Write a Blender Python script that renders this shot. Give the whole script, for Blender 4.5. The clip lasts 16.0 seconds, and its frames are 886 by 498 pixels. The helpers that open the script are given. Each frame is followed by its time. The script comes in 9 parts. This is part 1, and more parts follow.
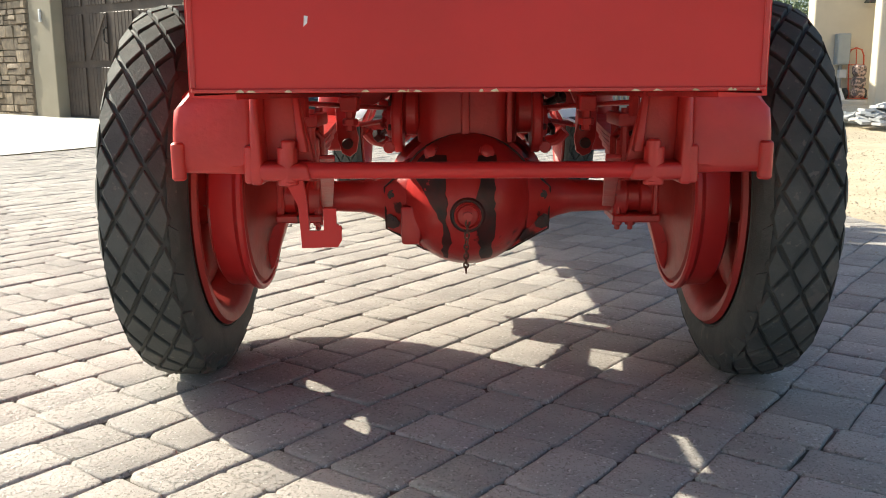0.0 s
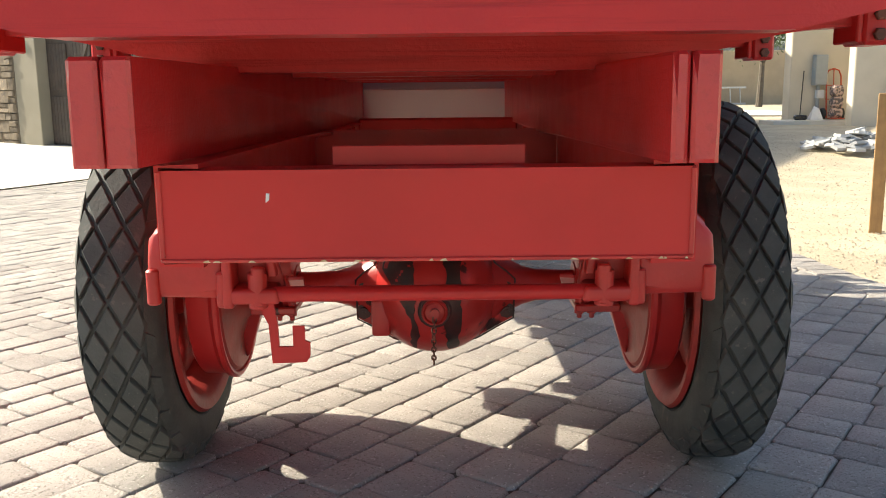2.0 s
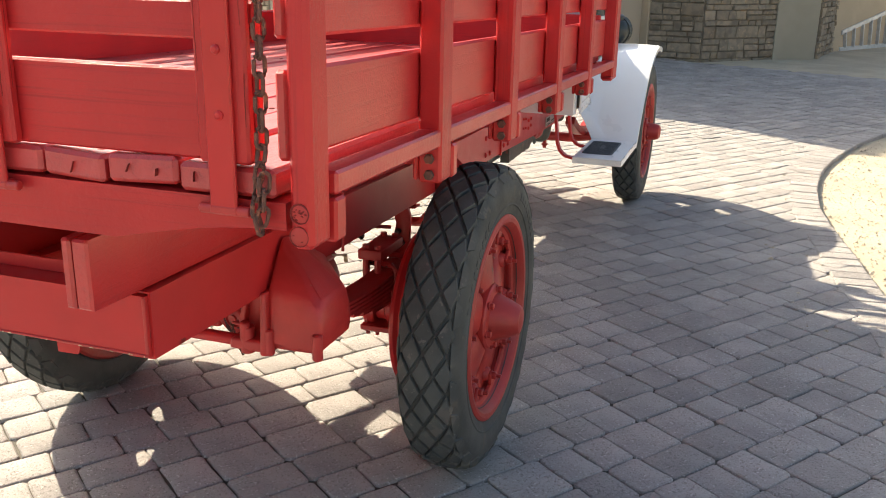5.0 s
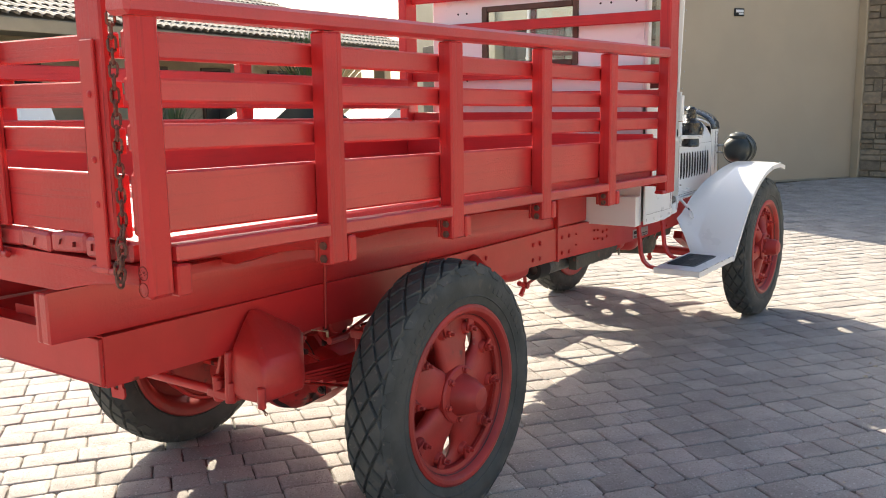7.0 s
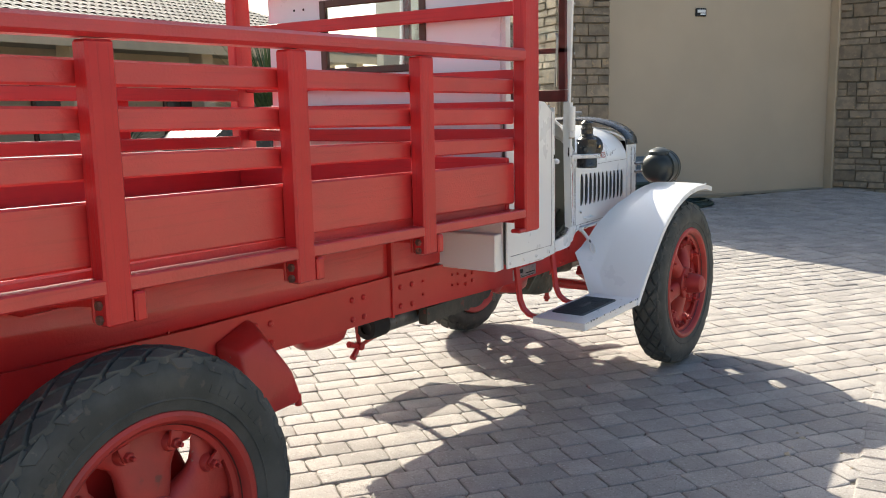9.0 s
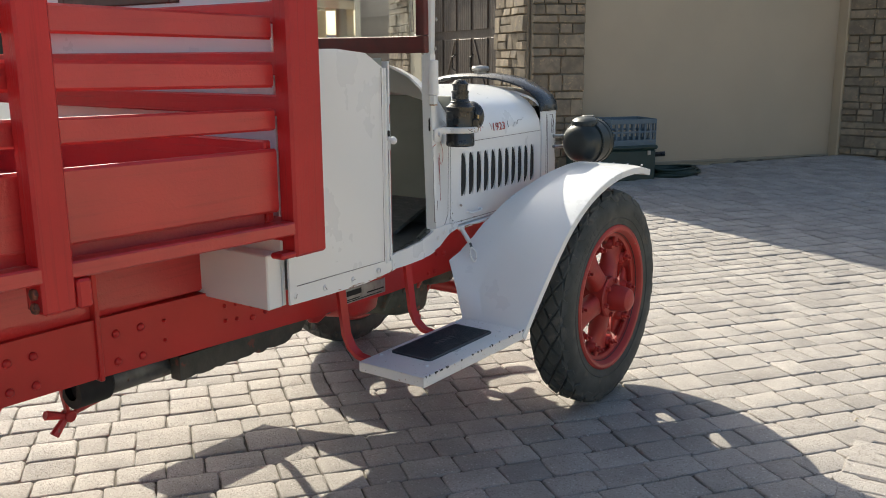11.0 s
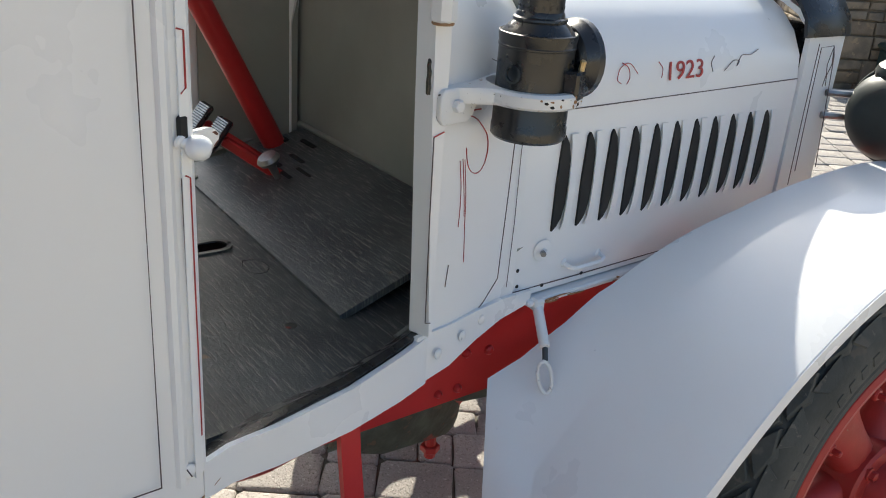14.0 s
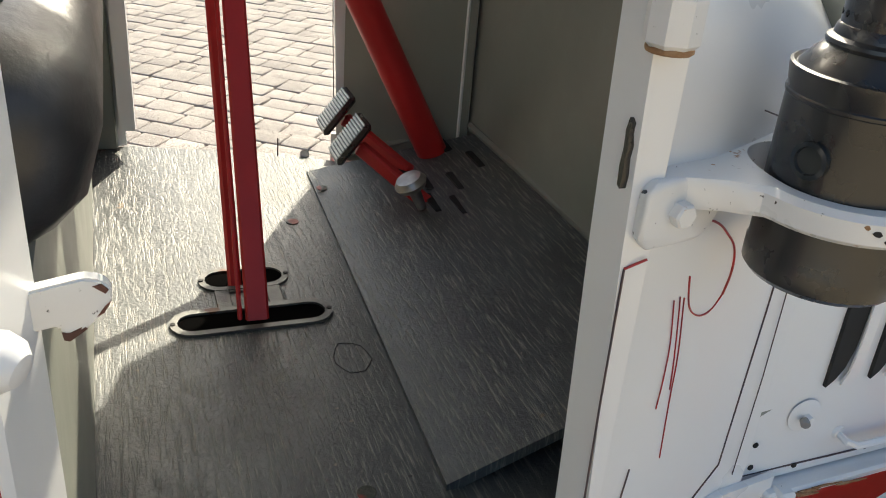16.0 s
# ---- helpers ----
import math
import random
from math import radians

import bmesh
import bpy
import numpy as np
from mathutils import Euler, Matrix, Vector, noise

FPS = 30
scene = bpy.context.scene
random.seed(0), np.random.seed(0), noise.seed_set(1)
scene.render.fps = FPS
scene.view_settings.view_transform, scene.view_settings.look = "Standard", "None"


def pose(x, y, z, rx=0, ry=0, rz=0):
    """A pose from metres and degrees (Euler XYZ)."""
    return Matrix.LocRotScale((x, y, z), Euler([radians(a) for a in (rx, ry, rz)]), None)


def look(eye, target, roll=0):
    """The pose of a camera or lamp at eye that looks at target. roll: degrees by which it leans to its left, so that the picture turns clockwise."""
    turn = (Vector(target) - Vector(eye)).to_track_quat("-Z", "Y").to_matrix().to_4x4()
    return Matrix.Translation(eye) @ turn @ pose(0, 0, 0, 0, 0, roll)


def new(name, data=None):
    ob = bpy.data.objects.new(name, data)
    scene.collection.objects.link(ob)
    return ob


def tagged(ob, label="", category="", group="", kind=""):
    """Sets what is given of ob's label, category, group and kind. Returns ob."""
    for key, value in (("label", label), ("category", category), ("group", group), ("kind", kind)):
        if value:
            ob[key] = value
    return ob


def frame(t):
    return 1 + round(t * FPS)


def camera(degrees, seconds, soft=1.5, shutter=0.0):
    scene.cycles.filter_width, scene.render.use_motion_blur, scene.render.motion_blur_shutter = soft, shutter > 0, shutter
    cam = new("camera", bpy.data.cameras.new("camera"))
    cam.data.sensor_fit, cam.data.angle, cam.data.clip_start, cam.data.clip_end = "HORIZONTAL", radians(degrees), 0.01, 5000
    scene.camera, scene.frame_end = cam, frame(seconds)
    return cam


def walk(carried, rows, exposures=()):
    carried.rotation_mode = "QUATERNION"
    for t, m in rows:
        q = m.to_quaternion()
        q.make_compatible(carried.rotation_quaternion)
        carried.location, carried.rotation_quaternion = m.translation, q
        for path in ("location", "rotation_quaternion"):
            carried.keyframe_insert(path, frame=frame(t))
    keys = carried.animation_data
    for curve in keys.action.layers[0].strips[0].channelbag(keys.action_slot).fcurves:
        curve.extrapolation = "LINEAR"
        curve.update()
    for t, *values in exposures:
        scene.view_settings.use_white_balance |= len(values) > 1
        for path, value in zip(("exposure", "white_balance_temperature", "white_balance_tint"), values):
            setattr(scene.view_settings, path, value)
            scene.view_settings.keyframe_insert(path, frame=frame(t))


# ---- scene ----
cam = camera(53.1, 16.0, soft=1.0)
PATH = [
    (0, (-0.029, -0.014, 0.776), (-0.067, 1.95, 0.396), -0.3),
    (0.5, (-0.019, 0.019, 0.72), (-0.032, 1.989, 0.377), -0.3),
    (1, (-0.019, 0.018, 0.712), (-0.019, 1.992, 0.39), -0.3),
    (1.5, (-0.016, 0.005, 0.723), (-0.016, 1.98, 0.408), -0.4),
    (2, (0.021, -0.064, 0.996), (0.013, 1.904, 0.642), -0.6),
    (2.5, (0.154, -0.206, 1.383), (0.091, 1.738, 0.918), -1.4),
    (3, (0.296, -0.238, 1.473), (0.189, 1.681, 0.92), -1.4),
    (3.5, (0.564, -0.255, 1.51), (0.383, 1.658, 0.955), -1.3),
    (4, (0.916, -0.291, 1.523), (0.505, 1.578, 0.941), 0.3),
    (4.5, (1.188, -0.209, 1.499), (0.654, 1.625, 0.905), 0.9),
    (4.7, (1.293, -0.19, 1.511), (0.729, 1.632, 0.912), 1.0),
    (6.8, (2.388, -0.25, 1.52), (1.302, 1.384, 1.13), -0.6),
    (7, (2.474, -0.188, 1.519), (1.336, 1.422, 1.185), -0.8),
    (7.5, (2.594, 0.0, 1.533), (1.437, 1.598, 1.21), -1.2),
    (8, (2.573, 0.313, 1.524), (1.431, 1.923, 1.201), -1.2),
    (8.5, (2.551, 0.64, 1.538), (1.413, 2.252, 1.214), -1.2),
    (9, (2.575, 1.032, 1.544), (1.438, 2.646, 1.222), -1.2),
    (9.5, (2.547, 1.391, 1.535), (1.411, 3.006, 1.216), -1.1),
    (10, (2.498, 1.758, 1.546), (1.365, 3.375, 1.227), -1.0),
    (10.2, (2.498, 1.914, 1.537), (1.366, 3.532, 1.215), -0.9),
    (12.3, (2.167, 3.427, 1.55), (0.953, 4.874, 0.89), 1.1),
    (12.5, (2.107, 3.566, 1.531), (0.875, 4.994, 0.865), 1.3),
    (13, (1.896, 3.89, 1.53), (0.597, 5.242, 0.833), 1.9),
    (13.5, (1.680, 4.219, 1.550), (0.270, 5.430, 0.813), 3.7),
    (14, (1.447, 4.428, 1.536), (-0.028, 5.533, 0.759), 4.4),
    (14.5, (1.237, 4.588, 1.515), (-0.251, 5.646, 0.700), 4.5),
    (15, (1.081, 4.731, 1.496), (-0.490, 5.608, 0.623), 6.0),
    (15.2, (1.052, 4.752, 1.496), (-0.540, 5.567, 0.596), 6.1),
    (15.5, (1.017, 4.775, 1.495), (-0.615, 5.499, 0.593), 5.9),
    (16, (0.959, 4.789, 1.487), (-0.692, 5.446, 0.570), 5.0),
]
walk(cam, [(t, look(eye, target, roll)) for t, eye, target, roll in PATH], [(0.0, 1.13, 6600, 1), (2.0, 1.19, 6900, 3), (3.5, 1.67, 7250, 5), (4.5, 1.4, 7200, 5), (7.0, 1.4, 6900, 6), (9.0, 1.17, 6600, 4), (10.0, 0.97, 6650, 3), (12.5, 0.72, 6500, 1), (13.0, 0.74, 6400, 0), (14.0, 0.98, 6400, 3), (14.25, 1.28, 6500, 3), (14.5, 1.32, 6650, 2), (15.0, 1.32, 6850, 0), (16.0, 1.06, 6950, 3)])

# ---- light ----
SUN = Vector((1.17, -0.6, -1.0)).normalized()
ELEV = math.asin(-SUN.z)
world = bpy.data.worlds.new("sky")
scene.world = world
world.use_nodes = True
wn, wl = world.node_tree.nodes, world.node_tree.links
wn.clear()
sky = wn.new("ShaderNodeTexSky")
sky.sky_type = "NISHITA"
sky.sun_disc = False
sky.sun_elevation = ELEV
sky.sun_rotation = math.atan2(-SUN.x, -SUN.y)
sky.altitude = 400
sky.air_density, sky.dust_density, sky.ozone_density = 0.9, 3.5, 0.8
bg = wn.new("ShaderNodeBackground")
bg.inputs["Strength"].default_value = 0.12
wo = wn.new("ShaderNodeOutputWorld")
wl.new(sky.outputs["Color"], bg.inputs["Color"])
wl.new(bg.outputs["Background"], wo.inputs["Surface"])
lamp = new("sun", bpy.data.lights.new("sun", "SUN"))
lamp.data.energy, lamp.data.angle, lamp.data.color = 4.5, radians(0.55), (1.0, 0.905, 0.79)
lamp.matrix_world = look((0, 0, 30), Vector((0, 0, 30)) + SUN)


# ---- materials ----
def material(name, c1, c2, scale=6.0, rough=0.5, bump=0.1, bscale=90.0, metal=0.0, spots=(), grain=None, vary=0.0, coat=0.0, low=0.35, high=0.65, island=False, stretch=(1, 1, 1), spec=0.5, pit=0.0, rvar=0.12):
    """A surface of two colours mixed by noise, with grain, spots of other colours, fine relief and a variation from piece to piece."""
    m = bpy.data.materials.new(name)
    m.use_nodes = True
    n, l = m.node_tree.nodes, m.node_tree.links
    bs = n["Principled BSDF"]
    co = n.new("ShaderNodeTexCoord").outputs["Object"]

    def noise_at(sc, detail=4.0, st=(1, 1, 1), rg=0.55):
        mp = n.new("ShaderNodeMapping")
        mp.inputs["Scale"].default_value = st
        l.new(co, mp.inputs["Vector"])
        t = n.new("ShaderNodeTexNoise")
        t.inputs["Scale"].default_value, t.inputs["Detail"].default_value, t.inputs["Roughness"].default_value = sc, detail, rg
        l.new(mp.outputs["Vector"], t.inputs["Vector"])
        return t.outputs["Fac"]

    def ramp(f, a, b):
        r = n.new("ShaderNodeMapRange")
        r.inputs["From Min"].default_value, r.inputs["From Max"].default_value = a, b
        r.interpolation_type = "SMOOTHSTEP"
        l.new(f, r.inputs["Value"])
        return r.outputs["Result"]

    def mix(f, a, b):
        x = n.new("ShaderNodeMix")
        x.data_type = "RGBA"
        l.new(f, x.inputs["Factor"])
        for s, v in (("A", a), ("B", b)):
            sock = [i for i in x.inputs if i.name == s and i.type == "RGBA"][0]
            if isinstance(v, tuple):
                sock.default_value = (*v, 1)
            else:
                l.new(v, sock)
        return [o for o in x.outputs if o.type == "RGBA"][0]

    col = mix(ramp(noise_at(scale, 5.0, stretch), low, high), c1, c2)
    fine = noise_at(bscale, 6.0, stretch)
    height = fine
    if grain:
        gst, gsc, gcol, gamt = grain
        g = noise_at(gsc, 6.0, gst, 0.65)
        gm = n.new("ShaderNodeMath")
        gm.operation = "MULTIPLY"
        gm.inputs[1].default_value = gamt
        l.new(ramp(g, 0.5, 0.72), gm.inputs[0])
        col = mix(gm.outputs[0], col, gcol)
        ad = n.new("ShaderNodeMath")
        ad.operation = "SUBTRACT"
        l.new(fine, ad.inputs[0])
        l.new(gm.outputs[0], ad.inputs[1])
        height = ad.outputs[0]
    for sc, thr, c in spots:
        f = ramp(noise_at(sc, 5.0), thr, thr + 0.04)
        col = mix(f, col, c)
        if pit:
            mu = n.new("ShaderNodeMath")
            mu.operation = "MULTIPLY_ADD"
            mu.inputs[1].default_value = -pit
            l.new(f, mu.inputs[0])
            l.new(height, mu.inputs[2])
            height = mu.outputs[0]
    if vary:
        src = n.new("ShaderNodeNewGeometry").outputs["Random Per Island"] if island else n.new("ShaderNodeObjectInfo").outputs["Random"]
        hs = n.new("ShaderNodeHueSaturation")
        r = n.new("ShaderNodeMapRange")
        r.inputs["To Min"].default_value, r.inputs["To Max"].default_value = 1 - vary, 1 + vary
        l.new(src, r.inputs["Value"])
        l.new(r.outputs["Result"], hs.inputs["Value"])
        l.new(col, hs.inputs["Color"])
        col = hs.outputs["Color"]
    l.new(col, bs.inputs["Base Color"])
    rr = n.new("ShaderNodeMapRange")
    rr.inputs["To Min"].default_value, rr.inputs["To Max"].default_value = max(0.02, rough - rvar), min(1.0, rough + rvar)
    l.new(noise_at(scale * 2.7, 4.0), rr.inputs["Value"])
    l.new(rr.outputs["Result"], bs.inputs["Roughness"])
    bs.inputs["Metallic"].default_value = metal
    bs.inputs["Specular IOR Level"].default_value = spec
    bs.inputs["Coat Weight"].default_value = coat
    bs.inputs["Coat Roughness"].default_value = 0.12
    if bump:
        b = n.new("ShaderNodeBump")
        b.inputs["Strength"].default_value, b.inputs["Distance"].default_value = bump, 0.004
        l.new(height, b.inputs["Height"])
        l.new(b.outputs["Normal"], bs.inputs["Normal"])
    return m


RED = material("red paint on steel", (0.508, 0.027, 0.029), (0.449, 0.025, 0.026), 5, 0.34, 0.08, 60, coat=0.08, spec=0.28, spots=((7, 0.72, (0.16, 0.02, 0.015)),))
FLAKE = material("yellowed paint flake", (0.62, 0.55, 0.36), (0.45, 0.30, 0.16), 60, 0.7, 0.2, 90)
RED_CAST = material("red paint on rough castings", (0.490, 0.028, 0.027), (0.392, 0.024, 0.022), 7, 0.42, 0.25, 70, spots=((5, 0.71, (0.12, 0.018, 0.012)), (23, 0.71, (0.25, 0.14, 0.09))))
RED_WOOD = material("red painted board across", (0.520, 0.0255, 0.0275), (0.452, 0.022, 0.0245), 4, 0.40, 0.3, 110, grain=((2.5, 120, 120), 1.0, (0.22, 0.010, 0.011), 0.45), vary=0.06, spec=0.35)
RED_WOODY = material("red painted board lengthwise", (0.520, 0.0255, 0.0275), (0.452, 0.022, 0.0245), 4, 0.36, 0.3, 110, grain=((60, 2.5, 60), 1.0, (0.26, 0.012, 0.013), 0.32), vary=0.06, spec=0.75)
RED_POST = material("red painted upright", (0.520, 0.0255, 0.0275), (0.452, 0.022, 0.0245), 4, 0.40, 0.28, 110, grain=((120, 120, 2.5), 1.0, (0.22, 0.010, 0.011), 0.40), vary=0.05, spec=0.35)
RED_PLANK = material("red painted floor plank, worn by feet", (0.512, 0.030, 0.033), (0.440, 0.025, 0.028), 5, 0.46, 0.4, 110, grain=((60, 2.5, 60), 1.0, (0.22, 0.012, 0.013), 0.40), vary=0.09, spec=0.9, spots=((26, 0.70, (0.56, 0.20, 0.18)), (17, 0.73, (0.17, 0.03, 0.025))))
CRACK = material("dark cracks in painted wood and hole shade", (0.20, 0.012, 0.010), (0.14, 0.012, 0.010), 14, 0.8, 0.0)
GREASE = material("old grease on red paint", (0.07, 0.012, 0.010), (0.02, 0.014, 0.012), 14, 0.5, 0.3, 60)
WHITE = material("white enamel on steel", (0.775, 0.78, 0.78), (0.768, 0.773, 0.775), 2, 0.28, 0.02, 40, coat=0.3, rvar=0.02, low=0.2, high=0.8, spots=((43, 0.765, (0.10, 0.085, 0.08)),))
CHIPPED = material("chipped white enamel", (0.77, 0.77, 0.76), (0.71, 0.71, 0.70), 3, 0.32, 0.1, 40, coat=0.2, spots=((150, 0.665, (0.04, 0.038, 0.036)), (60, 0.685, (0.36, 0.17, 0.07))))
BRASS = material("worn brass", (0.62, 0.47, 0.26), (0.48, 0.35, 0.18), 60, 0.4, 0.1, 90, metal=0.8)
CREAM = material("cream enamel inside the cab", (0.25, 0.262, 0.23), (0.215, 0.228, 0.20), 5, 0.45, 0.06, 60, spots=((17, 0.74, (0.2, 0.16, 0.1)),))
LINE_RED = material("red pinstripe paint", (0.40, 0.02, 0.02), (0.3, 0.02, 0.02), 60, 0.4, 0.0)
# pinstripe colour; on seams, gaps and screw slots it stands for shade
LINE_DARK = material("dark pinstripe paint and shade of seams", (0.06, 0.05, 0.06), (0.10, 0.06, 0.06), 60, 0.4, 0.0)
RUBBER = material("black tyre rubber", (0.036, 0.041, 0.040), (0.060, 0.065, 0.062), 9, 0.72, 0.25, 130, spots=((11, 0.62, (0.075, 0.07, 0.06)),))
TREAD = material("dusty worn tread rubber", (0.046, 0.052, 0.051), (0.072, 0.077, 0.073), 9, 0.78, 0.35, 130, spots=((60, 0.64, (0.11, 0.105, 0.095)), (11, 0.60, (0.09, 0.088, 0.08))))
BLACK = material("black japanned metal", (0.012, 0.013, 0.014), (0.02, 0.02, 0.022), 10, 0.28, 0.06, 80, coat=0.2, spots=((40, 0.74, (0.12, 0.10, 0.09)),))
# plain black, also used for the shade inside slots, holes and gaps
DARK = material("black paint and shade in openings", (0.012, 0.012, 0.012), (0.02, 0.02, 0.02), 10, 0.8, 0.0)
RUST = material("rusty chain steel", (0.16, 0.06, 0.04), (0.09, 0.04, 0.03), 60, 0.7, 0.5, 200, spots=((45, 0.6, (0.28, 0.10, 0.06)),))
STEEL = material("worn bare steel", (0.42, 0.41, 0.39), (0.30, 0.29, 0.28), 30, 0.38, 0.1, 90, metal=0.9)
DULL_STEEL = material("dull dark steel", (0.16, 0.16, 0.15), (0.09, 0.09, 0.088), 14, 0.5, 0.3, 80, metal=0.5, spots=((20, 0.66, (0.10, 0.05, 0.03)),))
# dull black that paints the shade of an opening on an uncut floor
SLOT_SHADE = material("black shade of an open slot", (0.004, 0.004, 0.004), (0.006, 0.005, 0.005), 10, 1.0, 0.0, spec=0.0)
GREEN_IRON = material("greasy green cast iron", (0.10, 0.115, 0.09), (0.05, 0.055, 0.043), 12, 0.6, 0.8, 45, spots=((9, 0.57, (0.24, 0.05, 0.04)), (24, 0.60, (0.11, 0.075, 0.05)), (40, 0.66, (0.025, 0.022, 0.018))))
WHEEL_RED = material("dusty red wheel paint", (0.400, 0.031, 0.026), (0.300, 0.026, 0.021), 7, 0.5, 0.25, 70, spots=((6, 0.70, (0.14, 0.03, 0.025)), (30, 0.72, (0.25, 0.14, 0.10))))
RUST_STAIN = material("brown rust stain", (0.26, 0.13, 0.06), (0.38, 0.24, 0.13), 80, 0.8, 0.3, 200)
OILY = material("oil-soaked dark iron", (0.035, 0.038, 0.032), (0.06, 0.058, 0.048), 14, 0.5, 0.5, 60, spots=((22, 0.64, (0.13, 0.04, 0.03)),))
MAT_RUBBER = material("dark ribbed step mat", (0.034, 0.046, 0.056), (0.048, 0.060, 0.070), 12, 0.55, 0.3, 260)
SCRIPT = material("worn grey script", (0.055, 0.062, 0.07), (0.035, 0.04, 0.047), 60, 0.5, 0.2, 200)
DIFF_RED = material("greasy red casting", (0.490, 0.028, 0.027), (0.392, 0.024, 0.022), 7, 0.36, 0.2, 60, spots=((4.2, 0.66, (0.035, 0.010, 0.008)), (12, 0.66, (0.06, 0.012, 0.010))))
LEATHER = material("black leather", (0.018, 0.018, 0.02), (0.035, 0.035, 0.038), 9, 0.38, 0.22, 55, spec=0.6)
PLYWOOD = material("worn dark plywood floor", (0.080, 0.089, 0.091), (0.045, 0.052, 0.056), 5, 0.40, 0.34, 190, spec=0.6, grain=((13, 150, 13), 2.0, (0.30, 0.29, 0.25), 0.85), spots=((16, 0.70, (0.20, 0.14, 0.08)), (70, 0.70, (0.26, 0.23, 0.18)), (38, 0.70, (0.02, 0.022, 0.022))))
FRAME_RED = material("oxblood window frame", (0.13, 0.012, 0.012), (0.09, 0.012, 0.012), 12, 0.35, 0.1, 60)
BROWN_FRAME = material("brown wooden window frame", (0.10, 0.05, 0.03), (0.07, 0.035, 0.022), 12, 0.5, 0.2, 60)
PAVER = material("weathered concrete paver", (0.415, 0.378, 0.346), (0.325, 0.298, 0.276), 4, 0.88, 1.0, 80, vary=0.14, spots=((120, 0.585, (0.25, 0.225, 0.20)), (95, 0.615, (0.58, 0.545, 0.505)), (300, 0.60, (0.22, 0.20, 0.18)), (38, 0.70, (0.26, 0.235, 0.21))), low=0.3, high=0.7, pit=0.5)
PAVER_REST = material("weathered concrete pavers", (0.415, 0.378, 0.346), (0.325, 0.298, 0.276), 4, 0.88, 1.0, 80, vary=0.14, island=True, spots=((120, 0.585, (0.25, 0.225, 0.20)), (95, 0.615, (0.58, 0.545, 0.505)), (300, 0.60, (0.22, 0.20, 0.18)), (38, 0.70, (0.26, 0.235, 0.21))), low=0.3, high=0.7, pit=0.5)
SAND = material("joint sand", (0.12, 0.105, 0.085), (0.075, 0.065, 0.052), 20, 0.95, 0.4, 300)
GRAVEL = material("pale decomposed granite", (0.52, 0.44, 0.31), (0.42, 0.35, 0.25), 1.5, 0.95, 1.0, 60, spots=((55, 0.60, (0.30, 0.25, 0.18)), (70, 0.66, (0.62, 0.55, 0.42))))
STONES = material("loose granite gravel", (0.50, 0.42, 0.31), (0.40, 0.34, 0.26), 30, 0.9, 0.3, 120, vary=0.3, island=True)
CONCRETE = material("broom-finished concrete", (0.62, 0.60, 0.55), (0.54, 0.52, 0.48), 2.0, 0.9, 0.3, 200)
STUCCO = material("tan sand-finish stucco", (0.46, 0.37, 0.255), (0.42, 0.34, 0.235), 2.0, 0.9, 0.5, 160)
STUCCO_PALE = material("pale sand-finish stucco", (0.63, 0.565, 0.455), (0.585, 0.525, 0.42), 2.0, 0.9, 0.5, 160)
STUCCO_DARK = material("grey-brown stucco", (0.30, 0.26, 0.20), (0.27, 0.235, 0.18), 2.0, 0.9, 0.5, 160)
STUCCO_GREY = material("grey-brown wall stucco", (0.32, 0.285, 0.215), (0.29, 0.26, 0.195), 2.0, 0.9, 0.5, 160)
DOOR_TAN = material("tan painted sheet door", (0.42, 0.345, 0.25), (0.40, 0.33, 0.24), 1.5, 0.6, 0.05, 120)
DOOR_BROWN = material("dark stained timber door", (0.075, 0.055, 0.042), (0.055, 0.042, 0.034), 6, 0.55, 0.3, 60, grain=((50, 50, 3), 1.0, (0.035, 0.026, 0.02), 0.6))
STONE = material("tan ledge stone", (0.27, 0.215, 0.15), (0.18, 0.145, 0.105), 9, 0.9, 0.9, 60, vary=0.22, spots=((14, 0.62, (0.33, 0.25, 0.16)),))
MORTAR = material("mortar", (0.20, 0.165, 0.12), (0.16, 0.13, 0.095), 20, 0.95, 0.4, 200)
ROOF = material("pale clay roof tile", (0.42, 0.37, 0.31), (0.32, 0.27, 0.22), 5, 0.85, 0.3, 80, vary=0.15, island=True)
TIMBER = material("weathered fence timber", (0.40, 0.24, 0.10), (0.32, 0.19, 0.08), 8, 0.7, 0.3, 60, grain=((40, 40, 3), 1.0, (0.22, 0.13, 0.06), 0.6))
ALU = material("dull aluminium", (0.62, 0.63, 0.64), (0.5, 0.51, 0.52), 12, 0.4, 0.1, 60, metal=0.6)
GREY_BOX = material("grey enamelled steel", (0.36, 0.39, 0.40), (0.33, 0.36, 0.37), 6, 0.5, 0.05, 60)
GREEN_BOX = material("dark green plastic", (0.018, 0.035, 0.030), (0.024, 0.045, 0.038), 10, 0.5, 0.15, 80)
CRATE = material("grey-blue plastic", (0.10, 0.14, 0.17), (0.085, 0.12, 0.15), 10, 0.5, 0.1, 80)
LAMP_BLACK = material("dull black lamp enamel", (0.016, 0.022, 0.021), (0.024, 0.030, 0.029), 8, 0.42, 0.08, 60, spec=0.45)
PLASTIC_WHITE = material("white plastic", (0.75, 0.76, 0.76), (0.70, 0.71, 0.71), 10, 0.4, 0.02, 80)
LABEL_RED = material("orange-red label", (0.62, 0.09, 0.03), (0.58, 0.08, 0.03), 10, 0.5, 0.0)
SIGN_RED = material("red lettering", (0.42, 0.05, 0.04), (0.36, 0.05, 0.04), 10, 0.45, 0.0)
HOSE = material("dark green hose", (0.015, 0.03, 0.022), (0.02, 0.04, 0.03), 10, 0.5, 0.1, 80)
